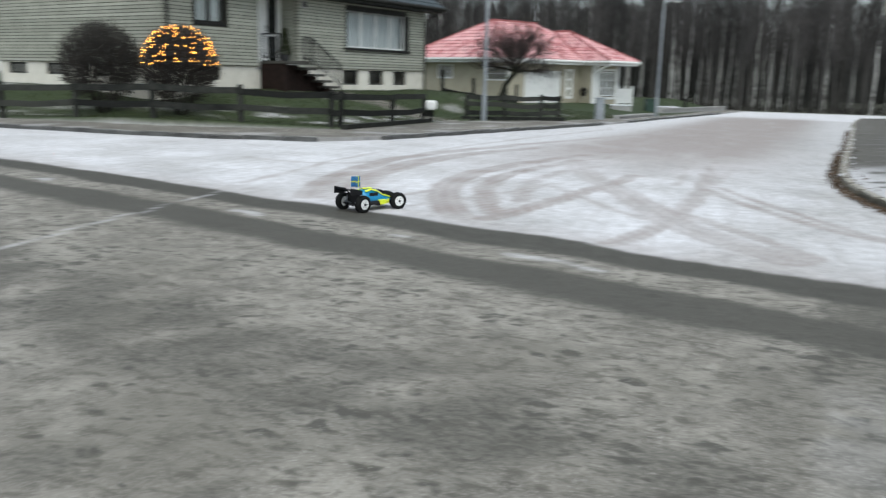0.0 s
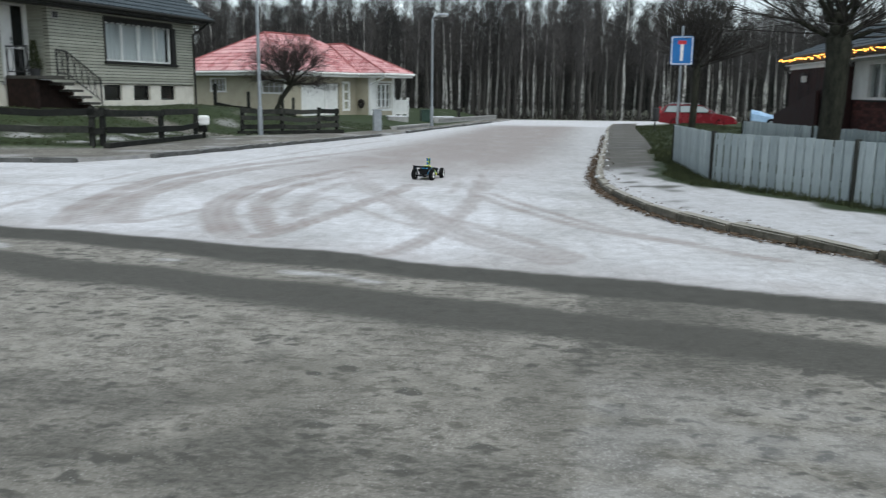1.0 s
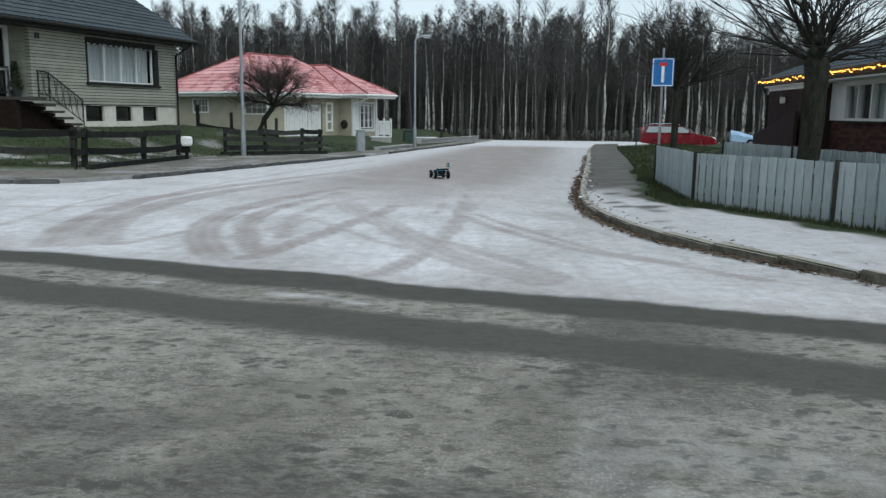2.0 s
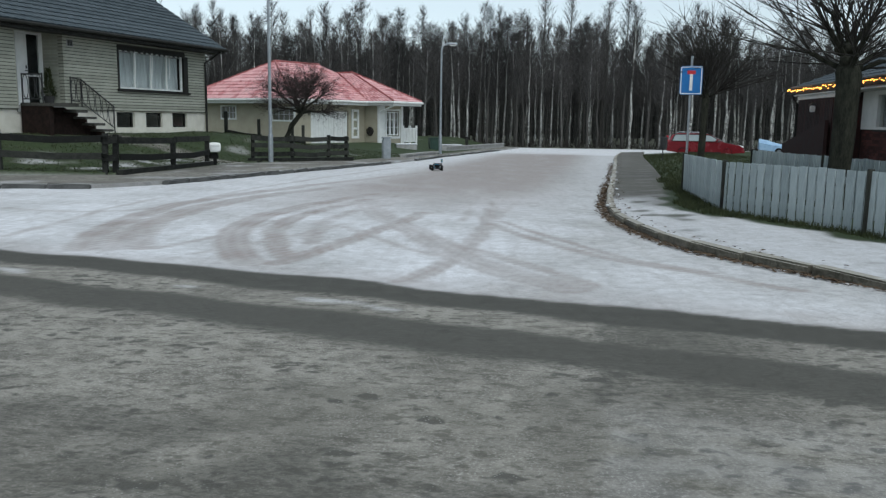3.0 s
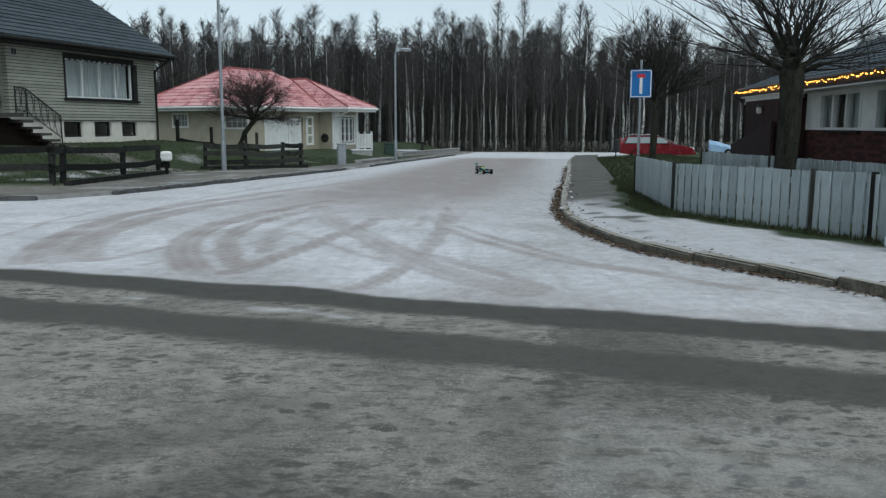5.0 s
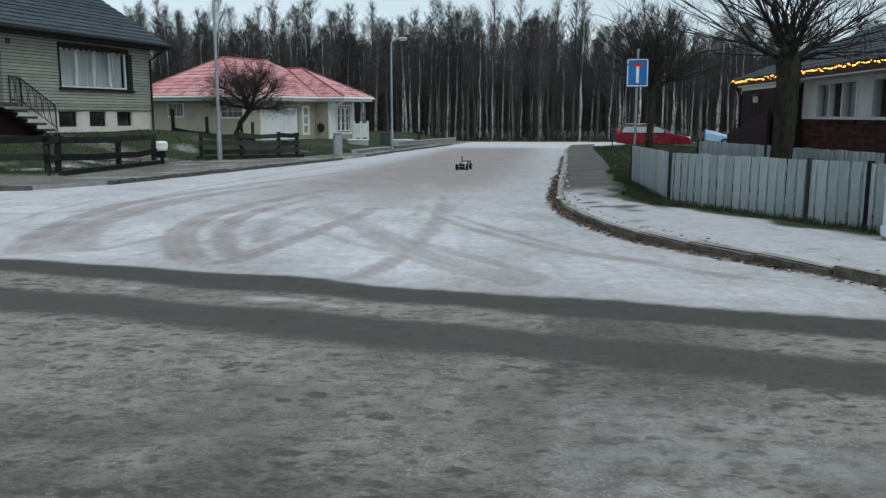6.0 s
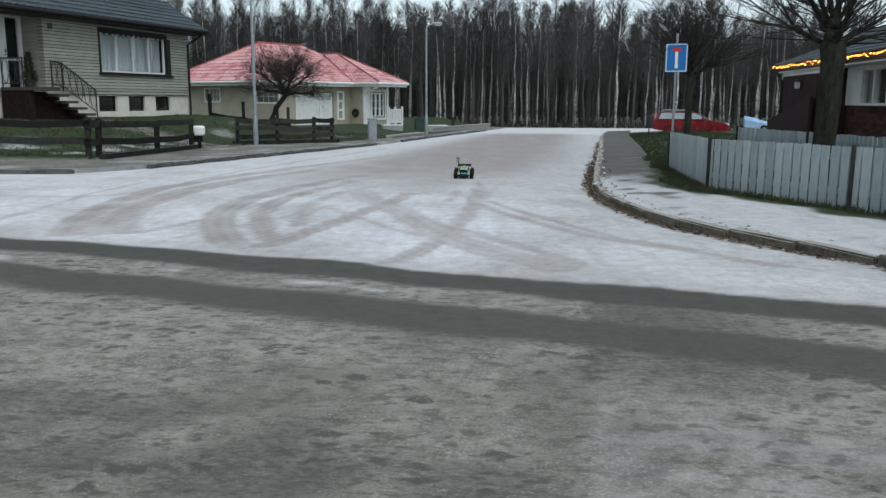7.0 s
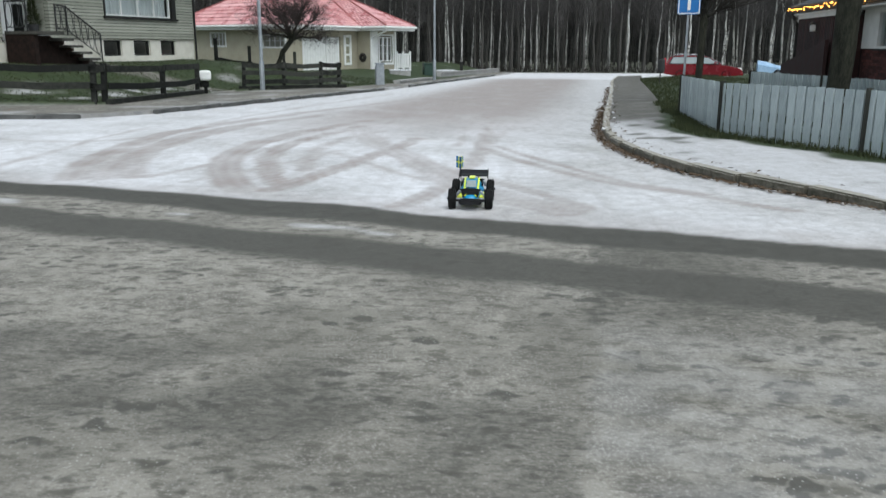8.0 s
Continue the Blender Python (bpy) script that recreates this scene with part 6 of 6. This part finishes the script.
def pollard(name, x, y, z, trunk_h, r0, shoots, reach, seed, label, up=0.35):
    """A pollarded street tree: a thick trunk, a knuckled head and a burst of long thin shoots."""
    r = rng(seed)
    t = thing(name, pose(x, y, z), label, "tree")
    bm = bmesh.new()
    tube(bm, [(0, 0, -0.3), (0.01, 0, 0.15), (0.0, 0.01, 0.8), (0.02, 0, trunk_h * 0.6), (0.03, 0.02, trunk_h * 0.88), (0.04, 0.02, trunk_h), (0.04, 0.02, trunk_h + 0.35)],
         [r0 * 1.5, r0 * 1.12, r0, r0 * 0.98, r0 * 1.0, r0 * 1.15, r0 * 0.6], 14)
    for v in bm.verts:
        v.co += Vector((r.uniform(-1, 1), r.uniform(-1, 1), 0)) * r0 * 0.07
    part("trunk", bm, BARK, t, "thick furrowed trunk", True)
    head = Vector((0.04, 0.02, trunk_h + 0.05))
    knobs = []
    bm = bmesh.new()
    for k in range(13):
        a = 2 * math.pi * k / 13 + r.uniform(-0.25, 0.25)
        d = Vector((math.cos(a), math.sin(a), (0.15, 0.7, 1.6)[k % 3] + r.uniform(-0.1, 0.3))).normalized()
        l = r.uniform(0.32, 0.68) * reach / 3
        start = head + Vector((0, 0, 0.14 * (k % 3)))
        p1, p2 = start + d * l * 0.5 + Vector((r.uniform(-0.05, 0.05), r.uniform(-0.05, 0.05), 0.06)), start + d * l + Vector((0, 0, 0.14))
        tube(bm, [start - d * 0.08, p1, p2, p2 + d * 0.1], [r0 * 0.36, r0 * 0.22, r0 * 0.26, r0 * 0.1], 8)
        knobs += [(p2, d), (p1, d), (p2, d)]
    for k in range(9):
        bmesh.ops.create_icosphere(bm, subdivisions=2, radius=r0 * r.uniform(0.4, 0.75), matrix=Matrix.Translation(head + Vector((r.uniform(-0.7, 0.7) * r0, r.uniform(-0.7, 0.7) * r0, r.uniform(0.0, 2.4) * r0))))
    part("pollard_head", bm, BARK, t, "knuckled pollarded limbs")
    bm = bmesh.new()
    for k in range(shoots):
        p, d = knobs[r.randrange(len(knobs))]
        way = d + Vector((r.uniform(-0.8, 0.8), r.uniform(-0.8, 0.8), r.uniform(-0.45, 0.6) + up))
        branch(bm, p, way, reach * r.uniform(0.35, 0.9), 0.0148 * r.uniform(0.6, 1.4), r, 1, 0.05, 6, 4, 0.45)
    part("crown", bm, TWIG_GREY, t, "long bare shoots")
    return t


pollard("street_tree", 6.75, 15.9, land(6.75, 15.9), 2.6, 0.2, 135, 3.3, 21, "pollarded tree with bare spreading shoots behind a fence", 0.0)
pollard("street_tree", 6.72, 25.6, land(6.72, 25.6), 2.5, 0.105, 170, 2.3, 22, "slim pollarded tree with upright bare shoots", 0.5)


def garden_tree():
    x, y = -8.75, 37.2
    r = rng(31)
    z = land(x, y)
    t = thing("garden_tree", pose(x, y, z), "small rounded bare fruit tree on a lawn", "tree")
    fork = Vector((0.68, 0.1, 1.8 - z))
    bm = bmesh.new()
    tube(bm, [(0, 0, -0.2), (0.05, 0, 0.2), (0.22, 0.03, (1.75 - z) * 0.55), fork], [0.16, 0.13, 0.115, 0.1], 10)
    limbs = []
    for k in range(12):
        a = 2 * math.pi * k / 12
        d = Vector((math.cos(a), math.sin(a), (0.05, 0.7, 1.9)[k % 3] + r.uniform(0.0, 0.3))).normalized()
        e = fork + d * r.uniform(0.9, 1.4)
        tube(bm, [fork - d * 0.03, fork + d * 0.4 + Vector((0, 0, 0.06)), e], [0.075, 0.05, 0.03], 6)
        limbs.append((e, d, fork + d * 0.4))
    part("trunk", bm, BARK, t)
    bm = bmesh.new()
    for e, d, mid in limbs:
        for j in range(26):
            way = d + Vector((r.uniform(-0.9, 0.9), r.uniform(-0.9, 0.9), r.uniform(-0.5, 0.7)))
            branch(bm, e if j % 2 else mid.lerp(e, r.uniform(0.3, 0.9)), way, r.uniform(0.65, 1.2), 0.016, r, 2, 0.02, 5, 4, 0.65)
    part("crown", bm, TWIG, t, "dense reddish bare twigs")


garden_tree()
potted_shrub()


def bush(x, y, w, h, seed, label):
    r = rng(seed)
    z = land(x, y)
    b = thing("bush", pose(x, y, z), label, "bush")
    bm = bmesh.new()
    for k in range(11):
        a = 2 * math.pi * k / 11
        tube(bm, [(0.1 * math.cos(a), 0.1 * math.sin(a), -0.1), (w * 0.22 * math.cos(a), w * 0.22 * math.sin(a), h * 0.3), (w * 0.36 * math.cos(a), w * 0.36 * math.sin(a), h * 0.62)], [0.03, 0.022, 0.012], 5)
    part("stems", bm, BARK, b)
    verts, faces = [], []
    for k in range(8500):
        while True:
            p = Vector((r.uniform(-1, 1), r.uniform(-1, 1), r.uniform(-1, 1)))
            if 0.2 < p.length < 1:
                break
        p = Vector((p.x * w / 2, p.y * w / 2, h * 0.56 + p.z * h * 0.44))
        d = (Vector((p.x, p.y, (p.z - h * 0.3))).normalized() + Vector((r.uniform(-0.7, 0.7), r.uniform(-0.7, 0.7), r.uniform(-0.3, 0.7))))
        flat_twig(verts, faces, p, p + d * r.uniform(0.1, 0.26), 0.012, r)
    me = bpy.data.meshes.new("crown")
    me.from_pydata([tuple(v) for v in verts], [], faces)
    me.materials.append(TWIG_GREY)
    o = new("crown", me)
    o.parent = b
    return b


bush(-17.75, 21.75, 2.3, 2.65, 41, "dark dense bare bush behind a rail fence")
bush(-14.95, 21.75, 2.1, 2.5, 42, "dark clipped bush hung with warm lights")
r = rng(6)
spots = []
for k in range(120):
    a, e = r.uniform(-2.8, 0.8), math.asin(r.uniform(0.05, 0.97))
    spots.append((-14.95 + 1.1 * math.cos(a) * math.cos(e), 21.75 + 1.1 * math.sin(a) * math.cos(e), land(-14.95, 21.75) + 1.4 + 1.22 * math.sin(e)))
spots.sort(key=lambda p: p[2])
fairy_lights("fairy_lights", spots, "warm string lights draped over a bush", 0.014)


# ---- small litter of the ground ----
def scatter_grass(name, area, n, seed, hgt, label, inside=None, lift=0.0):
    r = rng(seed)
    verts, faces = [], []
    x0, x1, y0, y1 = area
    pts = [(r.uniform(x0, x1), r.uniform(y0, y1)) for _ in range(n)]
    arr = np.array(pts)
    ok = inside(arr[:, 0], arr[:, 1])
    zs = land_height(arr[:, 0], arr[:, 1])
    for (x, y), o, z in zip(pts, ok, zs):
        if not o:
            continue
        for j in range(3):
            a = Vector((x + r.uniform(-0.05, 0.05), y + r.uniform(-0.05, 0.05), z - 0.01 + lift))
            l = hgt * r.uniform(0.5, 1.3)
            flat_twig(verts, faces, a, a + Vector((r.uniform(-0.5, 0.5) * l, r.uniform(-0.5, 0.5) * l, l)), 0.012, r)
    me = bpy.data.meshes.new(name)
    me.from_pydata([tuple(v) for v in verts], [], faces)
    me.materials.append(BLADE)
    tagged(new(name, me), label, "grass", kind="stuff")


LOT = FENCE_LINE + [(-40, 90), (-200, 90), (-200, 20.6)]
scatter_grass("lawn_grass", (-24, -4, 20.6, 44), 26000, 51, 0.055, "short dull green winter lawn grass", lambda a, b: np_inside(a, b, LOT) & (np_distance(a, b, FENCE_LINE) < 9))
VERGE = [(7.4, 6.3), (5.75, 10.7), (4.3, 14.7), (4.9, 20.0), (5.6, 24.5)]
scatter_grass("verge_grass", (3.8, 8, 6, 25), 30000, 52, 0.11, "rough green and straw verge grass under a fence", lambda a, b: np_distance(a, b, VERGE) < 0.34 + 0.45 * np.exp(-((b - 15.2) / 1.6) ** 2) + 0.1 * wander(a, b, 0.8, 54), 0.12)
scatter_grass("garden_grass", (5, 13, 17, 58), 16000, 53, 0.11, "green lawn grass beside a path", lambda a, b: np_inside(a, b, WALK_RIGHT + [(20, 74), (60, 74), (60, 3.6)]))


def leaf_litter():
    r = rng(61)
    verts, faces = [], []
    line = rounded(KERB_RIGHT[1:12], 2)
    for p, a in along(line, 0.007):
        side = Vector((-math.sin(a), math.cos(a)))
        off = r.gauss(0.16, 0.06) if r.random() < 0.9 else r.uniform(-0.3, 0.35)
        q = p + side * off
        if r.random() > (1.0 if 8.5 < p.y < 24 else 0.3):
            continue
        s = r.uniform(0.018, 0.045)
        z = slope(q.y) + 0.012 + (0.11 if off < 0.0 else 0.0)
        t = r.uniform(0, 6.28)
        n = len(verts)
        for k, (c, d) in enumerate(((1, 0), (0, 0.6), (-1, 0), (0, -0.6))):
            verts.append((q.x + s * (c * math.cos(t) - d * math.sin(t)), q.y + s * (c * math.sin(t) + d * math.cos(t)), z + r.uniform(0, 0.025)))
        faces += [(n, n + 1, n + 2), (n, n + 2, n + 3)]
    me = bpy.data.meshes.new("leaf_litter")
    me.from_pydata(verts, [], faces)
    me.materials.append(LEAF)
    tagged(new("leaf_litter", me), "brown dead leaves gathered along a kerb", "leaves", kind="stuff")


leaf_litter()


def snow_clumps():
    r = rng(62)
    bm = bmesh.new()
    line = [(2.52, 15.8), (3.33, 21.07), (4.78, 29.59), (6.57, 40.43)]
    for p, a in along(line, 0.09):
        if r.random() < 0.8:
            continue
        q = p + Vector((r.uniform(-0.14, 0.14), 0))
        s = r.uniform(0.012, 0.035)
        bmesh.ops.create_icosphere(bm, subdivisions=1, radius=s, matrix=pose(q.x, q.y, slope(q.y) + 0.115 + s * 0.2) @ Matrix.Diagonal((1.2, 1, 0.7, 1)))
    tagged(finish("snow_clumps", bm, SNOW), "small crusted snow clumps along a kerb", "snow", kind="stuff")


snow_clumps()
birch_wood()


# ---- the radio-controlled buggy: forward is +y, origin on the ground midway between the axles ----
SIZE = 0.93


def buggy():
    c = thing("toy_buggy", pose(-3.75, 9.2, 0), "blue and yellow radio-controlled buggy with black wing", "toy car")
    plate = bmesh.new()
    loft(plate, [[(-w, y, z), (w, y, z), (w, y, z + 0.018), (-w, y, z + 0.018)] for y, w, z in ((-0.34, 0.06, 0.07), (-0.2, 0.085, 0.06), (0.1, 0.085, 0.06), (0.3, 0.06, 0.07), (0.4, 0.05, 0.09))])
    part("chassis", plate, CAR_BLACK, c)
    # body shell: nose, cockpit hump, tail
    bm = bmesh.new()
    secs = []
    for y, w, z0, z1, t in ((0.38, 0.045, 0.095, 0.125, 0.7), (0.28, 0.075, 0.085, 0.155, 0.65), (0.14, 0.1, 0.08, 0.2, 0.6), (0.04, 0.115, 0.08, 0.27, 0.5), (-0.06, 0.12, 0.08, 0.295, 0.5), (-0.16, 0.115, 0.085, 0.275, 0.55), (-0.27, 0.08, 0.1, 0.215, 0.6)):
        secs.append([(-w, y, z0), (w, y, z0), (w * 1.05, y, z0 + (z1 - z0) * 0.45), (w * t, y, z1), (0, y, z1 + 0.008), (-w * t, y, z1), (-w * 1.05, y, z0 + (z1 - z0) * 0.45)])
    loft(bm, secs)
    shell = part("body_shell", bm, CAR_BLUE, c, "blue polycarbonate shell", True)
    for s in (-1, 1):
        for name, cuts, paint, words in (("side_pod", ((0.24, 0.1, 0.1), (0.12, 0.15, 0.115), (0.02, 0.165, 0.12)), CAR_YELLOW, "fluorescent yellow side pod"), ("tank_guard", ((0.018, 0.16, 0.105), (-0.08, 0.16, 0.11), (-0.15, 0.13, 0.1)), CAR_BLACK, "black rear guard")):
            bm = bmesh.new()
            loft(bm, [[(s * 0.09, y, 0.07), (s * w, y, 0.073), (s * (w - 0.005), y, z), (s * 0.09, y, z + 0.025)] for y, w, z in cuts])
            part(name, bm, paint, c, words)
        bm = bmesh.new()
        loft(bm, [[(s * a, y, z), (s * (a + 0.018), y, z - 0.016), (s * (a + 0.022), y, z - 0.012), (s * (a + 0.004), y, z + 0.008)] for y, a, z in ((0.31, 0.042, 0.152), (0.14, 0.06, 0.205), (0.03, 0.062, 0.272), (-0.06, 0.064, 0.298), (-0.16, 0.066, 0.278))])
        part("stripe", bm, CAR_YELLOW, shell, "yellow stripe")
        part("side_window", boxes((s * 0.112 - 0.006, s * 0.112 + 0.006, -0.12, 0.02, 0.2, 0.25), bevel=0.004), CAR_BLACK, shell)
    part("windscreen", loft(bmesh.new(), [[(-0.055, 0.135, 0.214), (0.055, 0.135, 0.214), (0.05, 0.045, 0.282), (-0.05, 0.045, 0.282)], [(-0.055, 0.14, 0.22), (0.055, 0.14, 0.22), (0.05, 0.05, 0.288), (-0.05, 0.05, 0.288)]]), SKY_GLASS, shell)
    part("roof_stripe", boxes((-0.03, 0.03, -0.15, 0.0, 0.298, 0.309), bevel=0.003), CAR_YELLOW, shell)
    part("front_bumper", boxes((-0.1, 0.1, 0.37, 0.43, 0.06, 0.122), bevel=0.01), CAR_BLACK, c)
    for y, w, z in ((0.29, 0.13, 0.2), (-0.29, 0.14, 0.215)):
        tower = bmesh.new()
        loft(tower, [[(-0.06, yy, 0.09), (0.06, yy, 0.09), (w * 0.9, yy, z), (w * 0.3, yy, z + 0.015), (-w * 0.3, yy, z + 0.015), (-w * 0.9, yy, z)] for yy in (y - 0.006, y + 0.006)])
        part("shock_tower", tower, CAR_BLACK, c)
        for s in (-1, 1):
            bm = bmesh.new()
            tube(bm, [(s * w * 0.8, y + 0.02, z - 0.01), (s * 0.14, y + 0.02, 0.15)], [0.017, 0.017], 8)
            tube(bm, [(s * 0.14, y + 0.02, 0.15), (s * 0.165, y + 0.02, 0.085)], [0.007, 0.007], 6)
            part("shock_absorber", bm, ALLOY, c, "alloy shock absorber")
            bm = bmesh.new()
            for dy in (-0.05, 0.05):
                tube(bm, [(s * 0.05, y + dy, 0.075), (s * 0.185, y + dy * 0.3, 0.09)], [0.011, 0.009], 6)
            part("suspension_arm", bm, CAR_BLACK, c)
            bm = bmesh.new()
            tube(bm, [(s * 0.03, y, 0.1), (s * 0.2, y, 0.105)], [0.009] * 2, 6)
            part("drive_shaft", bm, ALLOY, c)
    for s in (-1, 1):
        bm = bmesh.new()
        tube(bm, [(s * 0.05, -0.27, 0.19), (s * 0.06, -0.36, 0.258)], [0.009] * 2, 6)
        part("wing_mount", bm, CAR_BLACK, c)
    bm = bmesh.new()
    loft(bm, [[(x, -0.45, 0.295), (x, -0.38, 0.268), (x, -0.29, 0.25), (x, -0.29, 0.244), (x, -0.38, 0.26), (x, -0.45, 0.287)] for x in (-0.155, 0.155)])
    wing = part("wing", bm, CAR_BLACK, c, "black rear wing")
    for s in (-1, 1):
        part("end_plate", loft(bmesh.new(), [[(x, -0.47, 0.22), (x, -0.28, 0.22), (x, -0.28, 0.272), (x, -0.47, 0.312)] for x in (s * 0.156, s * 0.163)]), CAR_BLACK, wing)
    bm = bmesh.new()
    tube(bm, [(0.14, -0.3, 0.2), (0.145, -0.31, 0.46)], [0.004, 0.003], 6)
    mast = part("flag_mast", bm, CAR_BLACK, c)
    for k, (turn, y) in enumerate(((100, -0.31), (62, -0.31))):
        bm = bmesh.new()
        n = 6
        cols = [[bm.verts.new((0.125 * j / n, 0.0015 * math.sin(j * 1.5 + k), z)) for z in (0, 0.13)] for j in range(n + 1)]
        for a, b in zip(cols, cols[1:]):
            bm.faces.new((a[0], b[0], b[1], a[1]))
        bmesh.ops.solidify(bm, geom=bm.faces[:], thickness=0.003)
        fl = part("flag", bm, FLAG_BLUE, mast, "small blue flag with yellow cross")
        fl.matrix_basis = pose(0.145, y, 0.325, 0, 0, -turn)
        cr = part("flag_cross", boxes((0, 0.128, -0.0045, 0.0045, 0.06, 0.072), (0.044, 0.055, -0.005, 0.005, 0, 0.131)), CAR_YELLOW, mast)
        cr.matrix_basis = pose(0.145, y, 0.325, 0, 0, -turn)
    wheels = []
    for y in (0.3, -0.295):
        for s in (-1, 1):
            hub = part("wheel", disc(bmesh.new(), (0, 0, 0), "x", 0.104, 0.085, 28, 0.066), TYRE, c, "knobbly black tyre")
            hub.matrix_basis = pose(s * 0.192, y, 0.104)
            bm = bmesh.new()
            disc(bm, (s * 0.012, 0, 0), "x", 0.07, 0.06, 24)
            part("rim", bm, WHITE_PAINT, hub, "white dish rim")
            bm = bmesh.new()
            for k in range(5):
                a = 2 * math.pi * k / 5
                bmesh.ops.create_icosphere(bm, subdivisions=1, radius=0.006, matrix=pose(s * 0.04, 0.035 * math.cos(a), 0.035 * math.sin(a)))
            disc(bm, (s * 0.045, 0, 0), "x", 0.016, 0.02, 10)
            part("hub_nut", bm, CAR_BLACK, hub)
            bm = bmesh.new()
            for k in range(26):
                a = 2 * math.pi * k / 26
                for q in (-0.025, 0.0, 0.025):
                    b = a + (0.12 if q == 0 else 0)
                    cy, cz = 0.105 * math.cos(b), 0.105 * math.sin(b)
                    bmesh.ops.create_cube(bm, size=0.012, matrix=pose(q, cy, cz, math.degrees(b)))
            part("tread", bm, TYRE, hub)
            wheels.append((hub, s, y))
    for ob in [shell, *shell.children]:
        for v in ob.data.vertices:
            v.co.z = 0.08 + (v.co.z - 0.08) * 0.86
    part("skid_plate", boxes((-0.12, 0.12, 0.33, 0.36, 0.045, 0.115), bevel=0.012), CAR_BLACK, c)
    for ob in c.children_recursive:
        ob.data.transform(Matrix.Scale(SIZE, 4))
        ob.matrix_basis.translation *= SIZE
    return c, wheels


BUGGY, WHEELS = buggy()

# seconds, plan place, heading in degrees to the right of +y
DRIVE = [
    (0.0, -3.72, 9.05, 27), (0.25, -3.2, 10.5, 27), (0.5, -2.4, 12.05, 27), (0.75, -1.58, 14.0, 24), (1.0, -0.8, 16.2, 18), (1.25, -0.32, 18.1, 10), (1.5, 0.02, 19.8, 1), (1.75, -0.1, 21.2, -10),
    (2.0, -0.4, 22.7, -14), (2.4, -0.92, 25.6, -12), (2.8, -1.23, 28.8, -14), (3.0, -1.62, 30.8, -10), (3.2, -1.86, 33.2, 8), (3.35, -1.85, 33.9, 28), (3.5, -1.75, 34.4, 48), (3.8, -1.1, 35.3, 72), (4.0, -0.45, 35.5, 86),
    (4.2, 0.25, 35.7, 94), (4.5, 1.2, 35.8, 108), (4.7, 1.6, 34.4, 125), (5.1, 1.95, 32.3, 165), (5.5, 1.6, 30.5, 190), (5.8, 1.3, 29.2, 198), (6.0, 1.1, 28.2, 195), (6.25, 0.72, 26.5, 191), (6.5, 0.36, 24.3, 188),
    (6.75, 0.12, 21.5, 185), (7.0, -0.06, 18.6, 182), (7.25, -0.16, 15.6, 181), (7.5, -0.215, 12.7, 183), (7.75, -0.14, 10.25, 184), (8.0, -0.035, 8.26, 183),
]


def motions():
    walk(BUGGY, [(t, pose(x, y, slope(y) + 0.004, math.degrees(math.atan(-0.012)) if y > 8 else 0, 0, -a)) for t, x, y, a in DRIVE])
    for hub, s, y in WHEELS:
        rows = []
        for k in range(81):
            t = k / 10
            steer = 0.0
            if y > 0:
                steer = -14 if t < 0.4 else 8 if t < 1.8 else 0 if t < 2.8 else -22 if t < 4.9 else -8 if t < 5.5 else 4
            rows.append((t, Matrix.Translation((s * 0.192 * SIZE, y * SIZE, 0.104 * SIZE)) @ Matrix.Rotation(radians(steer), 4, "Z") @ Matrix.Rotation(radians(-70 * k), 4, "X")))
        walk(hub, rows)


motions()
